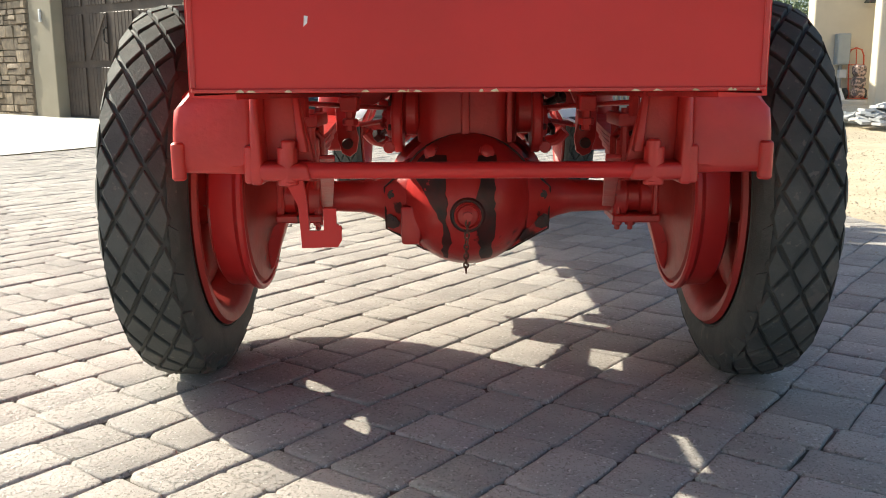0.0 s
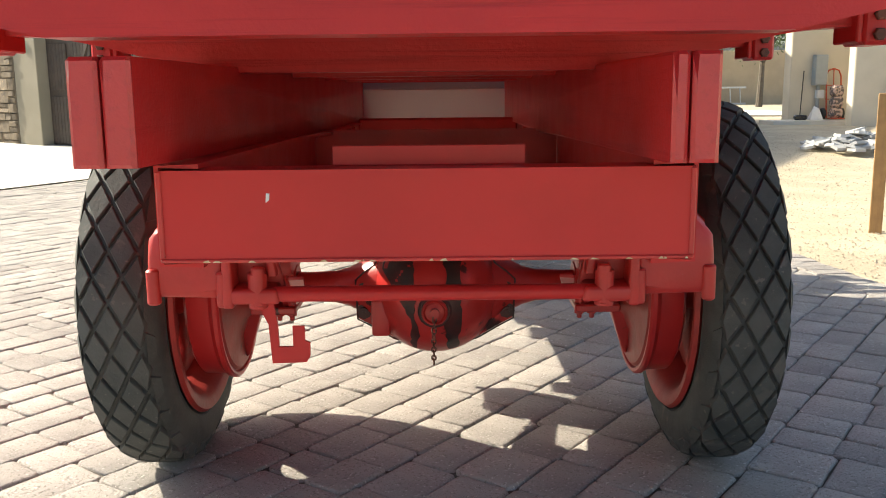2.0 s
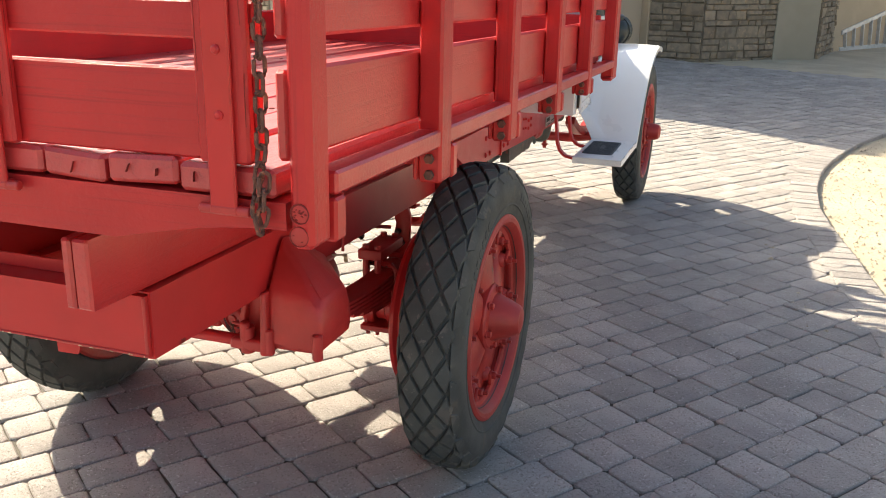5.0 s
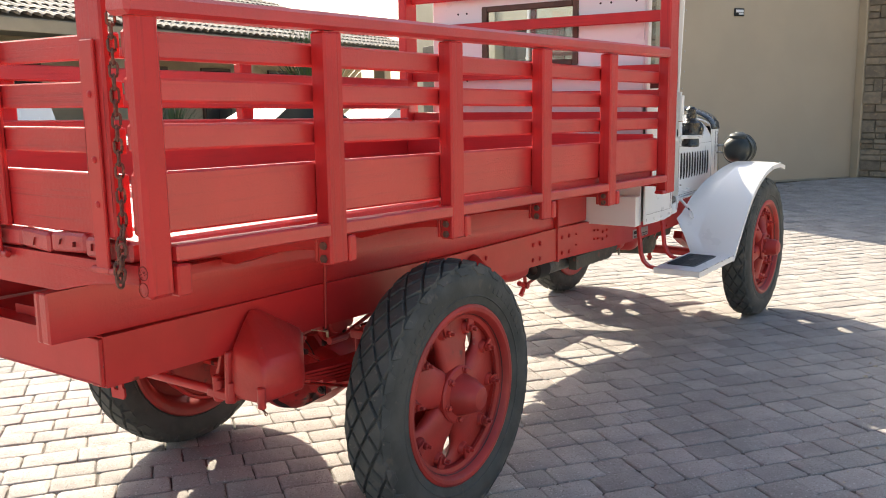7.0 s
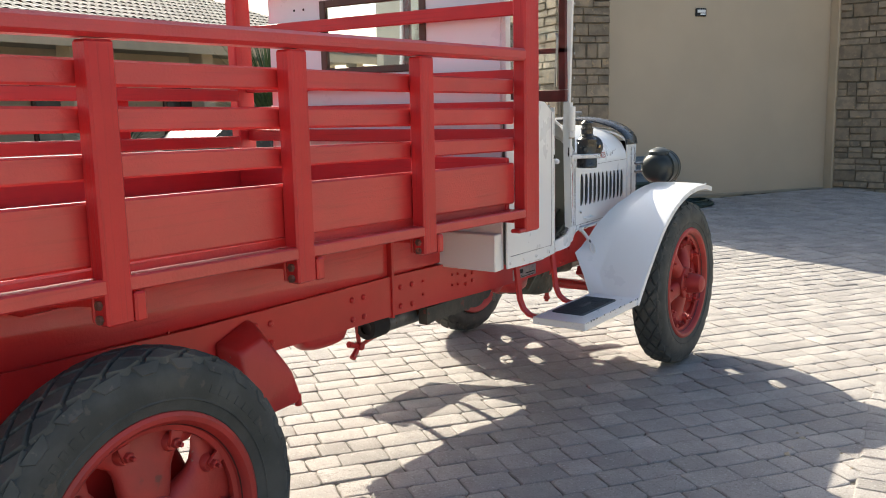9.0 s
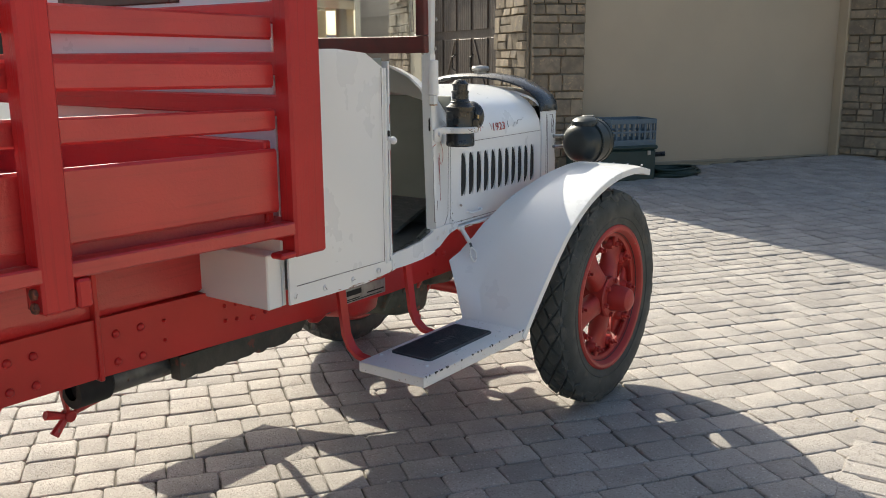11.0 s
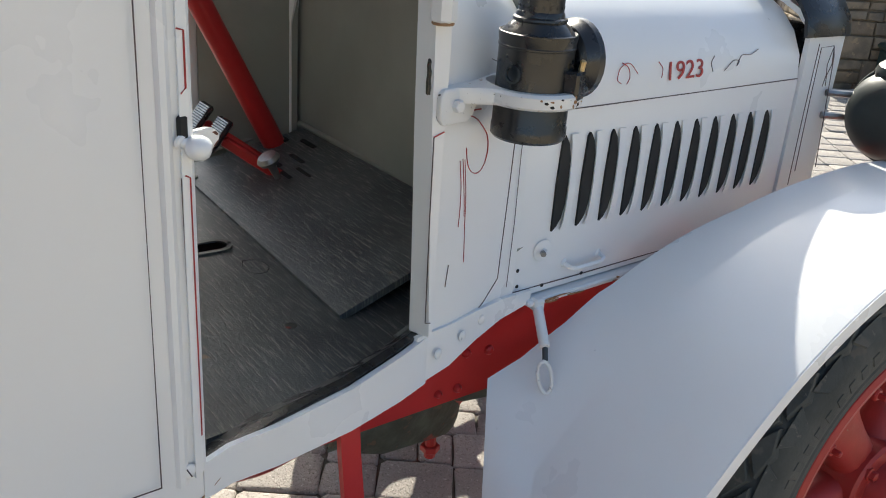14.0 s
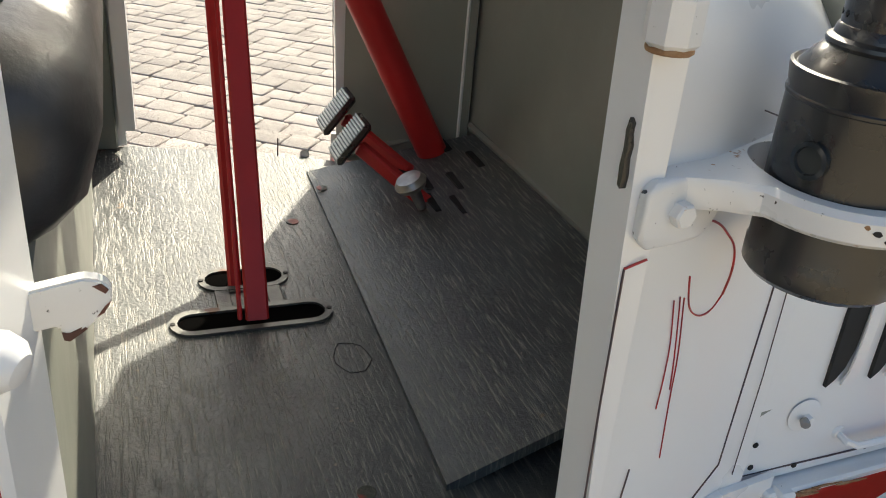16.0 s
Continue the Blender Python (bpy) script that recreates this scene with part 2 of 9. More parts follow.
LEAF = material("dusty green leaves", (0.05, 0.085, 0.028), (0.09, 0.12, 0.04), 6, 0.6, 0.1, 60, vary=0.3, island=True)
BARK = material("grey bark", (0.13, 0.11, 0.085), (0.09, 0.075, 0.06), 9, 0.9, 0.6, 40)
CAR_WHITE = material("white car paint", (0.72, 0.73, 0.74), (0.70, 0.71, 0.72), 2, 0.25, 0.0, coat=0.6)
CAR_GREY = material("dark car paint", (0.05, 0.055, 0.06), (0.045, 0.05, 0.055), 2, 0.25, 0.0, coat=0.6)
LAMP_RED = material("red tail lamp lens", (0.45, 0.01, 0.01), (0.4, 0.01, 0.01), 2, 0.15, 0.0)
# distance haze is mixed into this grey-blue hill colour
BLUE_HILL = material("hillside with painted haze", (0.24, 0.25, 0.26), (0.19, 0.20, 0.21), 0.02, 0.95, 0.0)


def glass_material(name, tint, rough=0.02):
    m = bpy.data.materials.new(name)
    m.use_nodes = True
    b = m.node_tree.nodes["Principled BSDF"]
    b.inputs["Base Color"].default_value = (*tint, 1)
    b.inputs["Transmission Weight"].default_value = 1.0
    b.inputs["Roughness"].default_value = rough
    b.inputs["IOR"].default_value = 1.45
    return m


GLASS = glass_material("clear window glass", (0.95, 0.98, 0.96))
DARK_GLASS = material("dark window pane", (0.02, 0.025, 0.03), (0.03, 0.035, 0.04), 1, 0.06, 0.0)


# ---- mesh helpers ----
def link_mesh(name, bm, mat, smooth=32):
    me = bpy.data.meshes.new(name)
    bm.to_mesh(me)
    bm.free()
    me.materials.append(mat)
    if smooth:
        me.polygons.foreach_set("use_smooth", [True] * len(me.polygons))
        me.set_sharp_from_angle(angle=radians(smooth))
    return new(name, me)


def root(name, at, label, category, group="", kind=""):
    e = new(name)
    e.location = at
    e.empty_display_size = 0.2
    return tagged(e, label, category, group, kind)


def part(name, bm, mat, parent, label="", smooth=32):
    ob = link_mesh(name, bm, mat, smooth)
    ob.parent = parent
    if parent.type == "EMPTY":
        ob.matrix_parent_inverse = Matrix.Translation(-Vector(parent.location))
    if label:
        ob["label"] = label
    return ob


def thing(name, bm, mat, label, category, group="", kind="", smooth=32):
    return tagged(link_mesh(name, bm, mat, smooth), label, category, group, kind)


def hull(bm, pts, m=None):
    vs = [bm.verts.new(m @ Vector(p) if m else Vector(p)) for p in pts]
    r = bmesh.ops.convex_hull(bm, input=vs)
    junk = [v for v in r["geom_interior"] if isinstance(v, bmesh.types.BMVert)]
    if junk:
        bmesh.ops.delete(bm, geom=junk, context="VERTS")


def box(bm, x0, x1, y0, y1, z0, z1, b=0.004, m=None):
    """A box with chamfered edges."""
    b = min(b, abs(x1 - x0) * 0.45, abs(y1 - y0) * 0.45, abs(z1 - z0) * 0.45)
    if b <= 0:
        pts = [(x, y, z) for x in (x0, x1) for y in (y0, y1) for z in (z0, z1)]
    else:
        pts = []
        for x, sx in ((x0, 1), (x1, -1)):
            for y, sy in ((y0, 1), (y1, -1)):
                for z, sz in ((z0, 1), (z1, -1)):
                    pts += [(x, y + sy * b, z + sz * b), (x + sx * b, y, z + sz * b), (x + sx * b, y + sy * b, z)]
    hull(bm, pts, m)


def cast(bm, pts, r=0.012, seg=3, m=None):
    """A solid round its points, with well rounded edges."""
    b2 = B()
    hull(b2, pts, m)
    bmesh.ops.dissolve_limit(b2, angle_limit=radians(2), verts=b2.verts, edges=b2.edges)
    bmesh.ops.bevel(b2, geom=list(b2.edges), offset=r, segments=seg, profile=0.5, affect="EDGES", clamp_overlap=True)
    me = bpy.data.meshes.new("cast")
    b2.to_mesh(me)
    b2.free()
    bm.from_mesh(me)
    bpy.data.meshes.remove(me)


def bar(bm, p, q, w, h, b=0.003, roll=0.0):
    """A straight bar of rectangular section from p to q; w lies across, h upwards."""
    p, q = Vector(p), Vector(q)
    m = Matrix.Translation(p) @ (q - p).to_track_quat("Y", "Z").to_matrix().to_4x4() @ Matrix.Rotation(roll, 4, "Y")
    box(bm, -w / 2, w / 2, 0, (q - p).length, -h / 2, h / 2, b, m)


def lathe(bm, prof, m, seg=32, closed=False):
    """Turns a profile of (radius, height) round the z axis of m."""
    rings = []
    for r, h in prof:
        if r < 1e-5:
            rings.append([bm.verts.new(m @ Vector((0, 0, h)))])
        else:
            rings.append([bm.verts.new(m @ Vector((r * math.cos(a), r * math.sin(a), h))) for a in (2 * math.pi * i / seg for i in range(seg))])
    pairs = list(zip(rings, rings[1:])) + ([(rings[-1], rings[0])] if closed else [])
    for a, c in pairs:
        for i in range(seg):
            j = (i + 1) % seg
            if len(a) == 1 and len(c) == 1:
                continue
            if len(a) == 1:
                bm.faces.new((a[0], c[j], c[i]))
            elif len(c) == 1:
                bm.faces.new((a[i], a[j], c[0]))
            else:
                bm.faces.new((a[i], a[j], c[j], c[i]))


def axis(at, way, spin=0.0):
    return Matrix.Translation(at) @ Vector(way).to_track_quat("Z", "Y").to_matrix().to_4x4() @ Matrix.Rotation(spin, 4, "Z")


def cyl(bm, p, q, r, seg=16, b=0.002, r2=None):
    p, q = Vector(p), Vector(q)
    h = (q - p).length
    r2 = r if r2 is None else r2
    b = min(b, h * 0.4, r * 0.4)
    lathe(bm, [(0, 0), (r - b, 0), (r, b), (r2, h - b), (r2 - b, h), (0, h)], axis(p, q - p), seg)


def tube(bm, pts, r, seg=10, close=False):
    """A round bar along a line of points."""
    pts = [Vector(p) for p in pts]
    rings, up = [], Vector((0.13, 0.21, 0.97))
    for i, p in enumerate(pts):
        if close:
            d = pts[(i + 1) % len(pts)] - pts[i - 1]
        else:
            d = pts[min(i + 1, len(pts) - 1)] - pts[max(i - 1, 0)]
        d.normalize()
        s = d.cross(up)
        if s.length < 0.05:
            s = d.cross(Vector((1, 0, 0)))
        s.normalize()
        u = s.cross(d)
        rad = r[i] if isinstance(r, (list, tuple)) else r
        rings.append([bm.verts.new(p + rad * (math.cos(a) * s + math.sin(a) * u)) for a in (2 * math.pi * k / seg for k in range(seg))])
    n = len(rings)
    for i in range(n if close else n - 1):
        a, c = rings[i], rings[(i + 1) % n]
        for k in range(seg):
            j = (k + 1) % seg
            bm.faces.new((a[k], c[k], c[j], a[j]))
    if not close:
        bm.faces.new(rings[0])
        bm.faces.new(rings[-1][::-1])


def smooth_line(pts, n=6):
    """Points of a smooth curve through the given ones."""
    p = [Vector(q) for q in pts]
    p = [p[0] * 2 - p[1]] + p + [p[-1] * 2 - p[-2]]
    out = []
    for a, c, d, e in zip(p, p[1:], p[2:], p[3:]):
        for i in range(n):
            t = i / n
            out.append(0.5 * (2 * c + (d - a) * t + (2 * a - 5 * c + 4 * d - e) * t * t + (3 * c - a - 3 * d + e) * t ** 3))
    return out + [p[-2]]


def prism(bm, poly, a0, a1, ax="x", m=None):
    """A polygon of two coordinates pushed along the third axis from a0 to a1."""
    def at(p, a):
        v = {"x": (a, p[0], p[1]), "y": (p[0], a, p[1]), "z": (p[0], p[1], a)}[ax]
        return m @ Vector(v) if m else Vector(v)
    lo = [bm.verts.new(at(p, a0)) for p in poly]
    hi = [bm.verts.new(at(p, a1)) for p in poly]
    n = len(poly)
    fs = [bm.faces.new(lo), bm.faces.new(hi)]
    for i in range(n):
        fs.append(bm.faces.new((lo[i], lo[(i + 1) % n], hi[(i + 1) % n], hi[i])))
    bmesh.ops.recalc_face_normals(bm, faces=fs)


def sheet(bm, grid, t, wrap=False):
    """A curved sheet through rows of points, t thick."""
    g = [[Vector(p) for p in row] for row in grid]
    R, C = len(g), len(g[0])
    def nrm(i, j):
        a = g[min(i + 1, R - 1)][j] - g[max(i - 1, 0)][j]
        c = g[i][min(j + 1, C - 1)] - g[i][max(j - 1, 0)]
        return a.cross(c).normalized()
    top = [[bm.verts.new(g[i][j] + nrm(i, j) * t / 2) for j in range(C)] for i in range(R)]
    bot = [[bm.verts.new(g[i][j] - nrm(i, j) * t / 2) for j in range(C)] for i in range(R)]
    for i in range(R - 1):
        for j in range(C - 1):
            bm.faces.new((top[i][j], top[i + 1][j], top[i + 1][j + 1], top[i][j + 1]))
            bm.faces.new((bot[i][j], bot[i][j + 1], bot[i + 1][j + 1], bot[i + 1][j]))
    for i in range(R - 1):
        bm.faces.new((top[i][0], bot[i][0], bot[i + 1][0], top[i + 1][0]))
        bm.faces.new((top[i][-1], top[i + 1][-1], bot[i + 1][-1], bot[i][-1]))
    for j in range(C - 1):
        bm.faces.new((top[0][j], top[0][j + 1], bot[0][j + 1], bot[0][j]))
        bm.faces.new((top[-1][j], bot[-1][j], bot[-1][j + 1], top[-1][j + 1]))


def rivets(bm, pts, way, r=0.009, h=0.006):
    for p in pts:
        lathe(bm, [(r, 0), (r * 0.9, h * 0.5), (r * 0.5, h * 0.92), (0, h)], axis(p, way), 10)


B = bmesh.new


# ---- the truck ----
CX = -0.01
REAR_Y, FRONT_Y = 2.29, 6.022
truck = root("stake_truck", (CX, 3.7, 0), "old red and white stake-bed truck, parked on the paved yard", "truck")


def wheel(name, x, y, side, rear):
    """A cast five-spoke wheel; side is +1 where the outer face looks along +x."""
    R, w = 0.482, 0.087 if rear else 0.085
    m0 = axis((x, y, R), (side, 0, 0))
    m = m0 @ Matrix.Translation((0, 0, 0.030))
    hub = B()
    if rear:
        nose = [(0.100, 0.010), (0.104, 0.016), (0.104, 0.030), (0.098, 0.036), (0.076, 0.040), (0.073, 0.052), (0.060, 0.086), (0.047, 0.114), (0.038, 0.123), (0.020, 0.127), (0, 0.128)]
        lathe(hub, [(0.0, -0.09), (0.075, -0.09), (0.085, -0.05), (0.095, 0.0)] + nose, m, 32)
    else:
        nose = [(0.090, 0.020), (0.092, 0.044), (0.086, 0.050), (0.060, 0.053), (0.058, 0.070), (0.055, 0.110), (0.048, 0.130), (0.034, 0.140), (0.015, 0.143), (0, 0.143)]
        lathe(hub, [(0.0, -0.09), (0.07, -0.09), (0.080, -0.05), (0.090, 0.0)] + nose, m, 32)
    wh = part(name, hub, WHEEL_RED, truck, "red five-spoke cast wheel hub")
    rb = 0.088 if rear else 0.075
    for k in range(6):
        a = 2 * math.pi * k / 6 + 0.3
        b = B()
        lathe(b, [(0.014, -0.004), (0.014, 0.004), (0.0105, 0.006), (0.0105, 0.015), (0.005, 0.018), (0, 0.018)], m @ Matrix.Translation((rb * math.cos(a), rb * math.sin(a), 0.036 if rear else 0.050)), 6)
        part("hub_bolt", b, WHEEL_RED, wh)
    spin = 1.50 if rear else 0.942
    # half width of a spoke at each radius, with the height of its crown and of its back
    if rear:
        sect = ((0.080, 0.060, 0.026, -0.045), (0.115, 0.074, 0.024, -0.050), (0.150, 0.080, 0.018, -0.050), (0.185, 0.087, 0.010, -0.050), (0.215, 0.103, 0.003, -0.048), (0.240, 0.132, -0.002, -0.046), (0.258, 0.160, -0.004, -0.044), (0.276, 0.176, -0.004, -0.042))
    else:
        sect = ((0.072, 0.052, 0.040, -0.045), (0.105, 0.050, 0.034, -0.050), (0.140, 0.049, 0.026, -0.052), (0.175, 0.055, 0.016, -0.052), (0.205, 0.070, 0.008, -0.050), (0.235, 0.102, 0.002, -0.048), (0.256, 0.140, -0.002, -0.046), (0.276, 0.172, -0.003, -0.044))
    for k in range(5):
        sp = B()
        ms = m @ Matrix.Rotation(2 * math.pi * k / 5 + spin, 4, "Z")
        rows = []
        for rad, hw, top, low in sect:
            ring = []
            for t in range(16):
                a = 2 * math.pi * t / 16
                c, q = math.cos(a), math.sin(a)
                off = hw * math.copysign(abs(c) ** 0.8, c) / rad
                # broad spokes follow the curve of the rim
                ring.append((rad * math.cos(off), rad * math.sin(off), (top + low) / 2 + (top - low) / 2 * math.copysign(abs(q) ** 0.75, q)))
            rows.append([sp.verts.new(ms @ Vector(p)) for p in ring])
        for a, c in zip(rows, rows[1:]):
            for t in range(16):
                sp.faces.new((a[t], a[(t + 1) % 16], c[(t + 1) % 16], c[t]))
        sp.faces.new(rows[-1])
        bmesh.ops.recalc_face_normals(sp, faces=sp.faces)
        part("spoke", sp, WHEEL_RED, wh, smooth=50)
        for off in (-0.30, 0.30):
            # lug cast on the spoke, with a clamp and its nut
            cl = B()
            mc = ms @ Matrix.Rotation(off, 4, "Z")
            lathe(cl, [(0.027, -0.012), (0.024, 0.004), (0.019, 0.012), (0, 0.013)], mc @ Matrix.Translation((0.236, 0, 0)), 14)
            cast(cl, [(px, py, pz) for px, py in ((0.226, -0.014), (0.226, 0.014), (0.270, -0.019), (0.270, 0.019)) for pz in (0.010, 0.022)], 0.004, 2, mc)
            lathe(cl, [(0.0135, 0), (0.0135, 0.013), (0.011, 0.016), (0.0065, 0.016), (0.0065, 0.030), (0.004, 0.032), (0, 0.032)], mc @ Matrix.Translation((0.238, 0, 0.020)), 6)
            part("rim_clamp", cl, WHEEL_RED, wh)
    rim = B()
    lathe(rim, [(0.274, -0.062), (0.274, 0.004), (0.268, 0.010), (0.270, 0.018), (0.284, 0.022), (0.288, 0.030), (0.292, 0.046), (0.302, 0.056), (0.314, 0.058), (0.324, 0.053), (0.327, 0.046), (0.320, 0.040), (0.302, 0.030), (0.300, 0.0), (0.300, -0.100), (0.316, -0.118), (0.338, -0.124), (0.344, -0.118), (0.350, -0.124), (0.342, -0.134), (0.326, -0.134), (0.306, -0.122), (0.290, -0.100), (0.282, -0.075)], m, 64, True)
    bmesh.ops.recalc_face_normals(rim, faces=rim.faces)
    rm = part("rim", rim, WHEEL_RED, wh, "red demountable steel rim")
    b = B()
    lathe(b, [(0.286, 0.0310), (0.2885, 0.0340), (0.2900, 0.0310)], m, 64, True)
    part("lock_ring", b, GREASE, rm, "dark joint of the lock ring")
    m = m0
    ty = B()
    prof = [(0.300, -0.066), (0.312, -0.074), (0.345, -w * 0.97), (0.375, -w * 1.06), (0.400, -w * 1.075), (0.422, -w * 1.04), (0.440, -w * 0.95), (0.453, -w * 0.82), (0.462, -w * 0.64), (0.468, -w * 0.35), (0.469, 0), (0.468, w * 0.35), (0.462, w * 0.64), (0.453, w * 0.82), (0.440, w * 0.95), (0.422, w * 1.04), (0.400, w * 1.075), (0.375, w * 1.06), (0.345, w * 0.97), (0.328, 0.082), (0.318, 0.074), (0.300, 0.066)]
    lathe(ty, prof, m, 72)
    # moulded diamond tread
    tread = B()
    N, cols = 26, 5
    hw, hh = 0.0290, math.pi / N * 0.89

    def crown(q):
        return 0.474 - max(0, abs(q) - w * 0.35) ** 2 * 8.0

    rt_ = random.Random(17 + int(rear))
    for c in range(cols):
        cx = (c - (cols - 1) / 2) * 0.0325
        for k in range(N):
            a0 = 2 * math.pi * (k + 0.5 * (c % 2)) / N
            base, mid, top = [], [], []
            wear = rt_.uniform(0.86, 1.0)
            for dx, da in ((hw, 0), (0, hh), (-hw, 0), (0, -hh)):
                for ring, grow, up, lim in ((base, 1.0, -0.012, 0.90), (mid, 0.93, 0.0030 * wear, 0.885), (top, 0.85, 0.0055 * wear, 0.86)):
                    px = max(-w * lim, min(w * lim, cx + dx * grow))
                    h = crown(px) + up
                    ring.append(tread.verts.new(m @ Vector((h * math.cos(a0 + da * grow), h * math.sin(a0 + da * grow), px))))
            tread.faces.new(top)
            for lo, hi in ((base, mid), (mid, top)):
                for q in range(4):
                    tread.faces.new((lo[q], lo[(q + 1) % 4], hi[(q + 1) % 4], hi[q]))
    # shoulder lugs between the outer diamonds
    for k in range(N):
        for s in (-1, 1):
            a0 = 2 * math.pi * (k + 0.5) / N
            lo, hi = [], []
            for da, px, rr_, up in ((-0.40, 0.84, 0.452, 0.008), (0.40, 0.84, 0.452, 0.008), (0.22, 1.00, 0.431, 0.004), (-0.22, 1.00, 0.431, 0.004)):
                a = a0 + da * 2 * math.pi / N
                lo.append(tread.verts.new(m @ Vector(((rr_ - 0.006) * math.cos(a), (rr_ - 0.006) * math.sin(a), s * w * (px - 0.05)))))
                hi.append(tread.verts.new(m @ Vector(((rr_ + up) * math.cos(a0 + (a - a0) * 0.9), (rr_ + up) * math.sin(a0 + (a - a0) * 0.9), s * w * (px + 0.022)))))
            tread.faces.new(hi)
            for q in range(4):
                tread.faces.new((lo[q], lo[(q + 1) % 4], hi[(q + 1) % 4], hi[q]))
    # raised ring of the side wall
    for s in (-1, 1):
        lathe(ty, [(0.352, s * (w * 0.98)), (0.356, s * (w * 1.005 + 0.003)), (0.362, s * (w * 1.01))], m, 72)
    bmesh.ops.recalc_face_normals(ty, faces=ty.faces)
    part("tyre", ty, RUBBER, wh, "black tyre with a diamond tread", 25)
    bmesh.ops.recalc_face_normals(tread, faces=tread.faces)
    tr = part("tread", tread, TREAD, wh, "worn dusty diamond tread", 25)
    tr["kind"] = "stuff"
    # worn raised marks on the side wall
    mk = B()
    for k in range(18):
        a = 0.4 + 0.085 * k + (0.9 if k > 8 else 0)
        box(mk, 0.380, 0.404, -0.009, 0.009, w * 1.05, w * 1.075 + 0.0010, 0.0008, m @ Matrix.Rotation(a, 4, "Z"))
    mk = part("moulded_mark", mk, RUBBER, wh)
    mk["kind"] = "stuff"
    if rear:
        dr = B()
        lathe(dr, [(0.0, -0.085), (0.19, -0.085), (0.232, -0.095), (0.246, -0.105), (0.248, -0.160), (0.252, -0.165), (0.258, -0.172), (0.258, -0.182), (0.252, -0.187), (0.244, -0.186), (0.240, -0.178), (0.11, -0.176), (0.0, -0.176)], m, 56)
        part("brake_drum", dr, RED, wh, "red brake drum behind the wheel")
        bp = B()
        lathe(bp, [(0.0, -0.178), (0.232, -0.178), (0.238, -0.182), (0.230, -0.188), (0.14, -0.194), (0.098, -0.212), (0.074, -0.240), (0.060, -0.262), (0, -0.262)], m, 44)
        bp = part("backing_plate", bp, WHEEL_RED, wh, "brownish-red brake backing plate")
        # rib that runs down the plate from the axle
        b = B()
        my = Matrix.Translation((x, y, R))
        cast(b, [(-side * px, py, pz) for px, py, pz in ((0.184, -0.050, -0.030), (0.184, 0.050, -0.030), (0.192, -0.006, -0.212), (0.192, 0.006, -0.212), (0.262, -0.040, -0.020), (0.262, 0.040, -0.020), (0.205, -0.004, -0.205), (0.184, -0.080, 0.01), (0.184, 0.080, 0.01))], 0.005, 2, my)
        part("plate_rib", b, DIFF_RED, bp)
    return wh


for sx in (-1, 1):
    wheel("rear_wheel", CX + sx * 0.720, REAR_Y + 0.022, sx, True)
    wheel("front_wheel", CX + sx * 0.742, FRONT_Y, sx, False)

# chassis: rear cross member, side rails
b = B()
prism(b, [(1.17, 0.757), (1.24, 0.757), (1.24, 0.764), (1.178, 0.764), (1.178, 0.881), (1.24, 0.881), (1.24, 0.888), (1.17, 0.888)], -0.384, 0.370)
rcm = part("rear_cross_member", b, RED, truck, "red pressed-steel channel with a chipped paint fleck")
b = B()
for x0, x1, z0, z1 in ((-0.384, 0.370, 0.7575, 0.763), (-0.3845, -0.377, 0.7635, 0.887), (0.363, 0.3705, 0.7635, 0.887)):
    box(b, x0, x1, 1.167, 1.1705, z0, z1, 0.0015)
part("folded_edge", b, RED_CAST, rcm, "folded edge with rust showing")
b = B()
hull(b, [(-0.232, 1.1695, 0.842), (-0.227, 1.1695, 0.846), (-0.226, 1.1695, 0.855), (-0.231, 1.1695, 0.856), (-0.229, 1.168, 0.85)])
part("paint_chip", b, PLASTIC_WHITE, truck)
rf = random.Random(17)
for k in range(16):
    # flakes of old paint along the lower edge
    cx, L_ = rf.uniform(-0.37, 0.36), rf.uniform(0.003, 0.014)
    b = B()
    hull(b, [(cx, 1.1665, 0.7578), (cx + L_, 1.1665, 0.7578), (cx + L_ * 0.7, 1.1665, 0.7578 + rf.uniform(0.001, 0.004)), (cx + L_ * 0.3, 1.1665, 0.7605), (cx + L_ * 0.5, 1.168, 0.7575)])
    part("paint_flake", b, FLAKE, rcm)
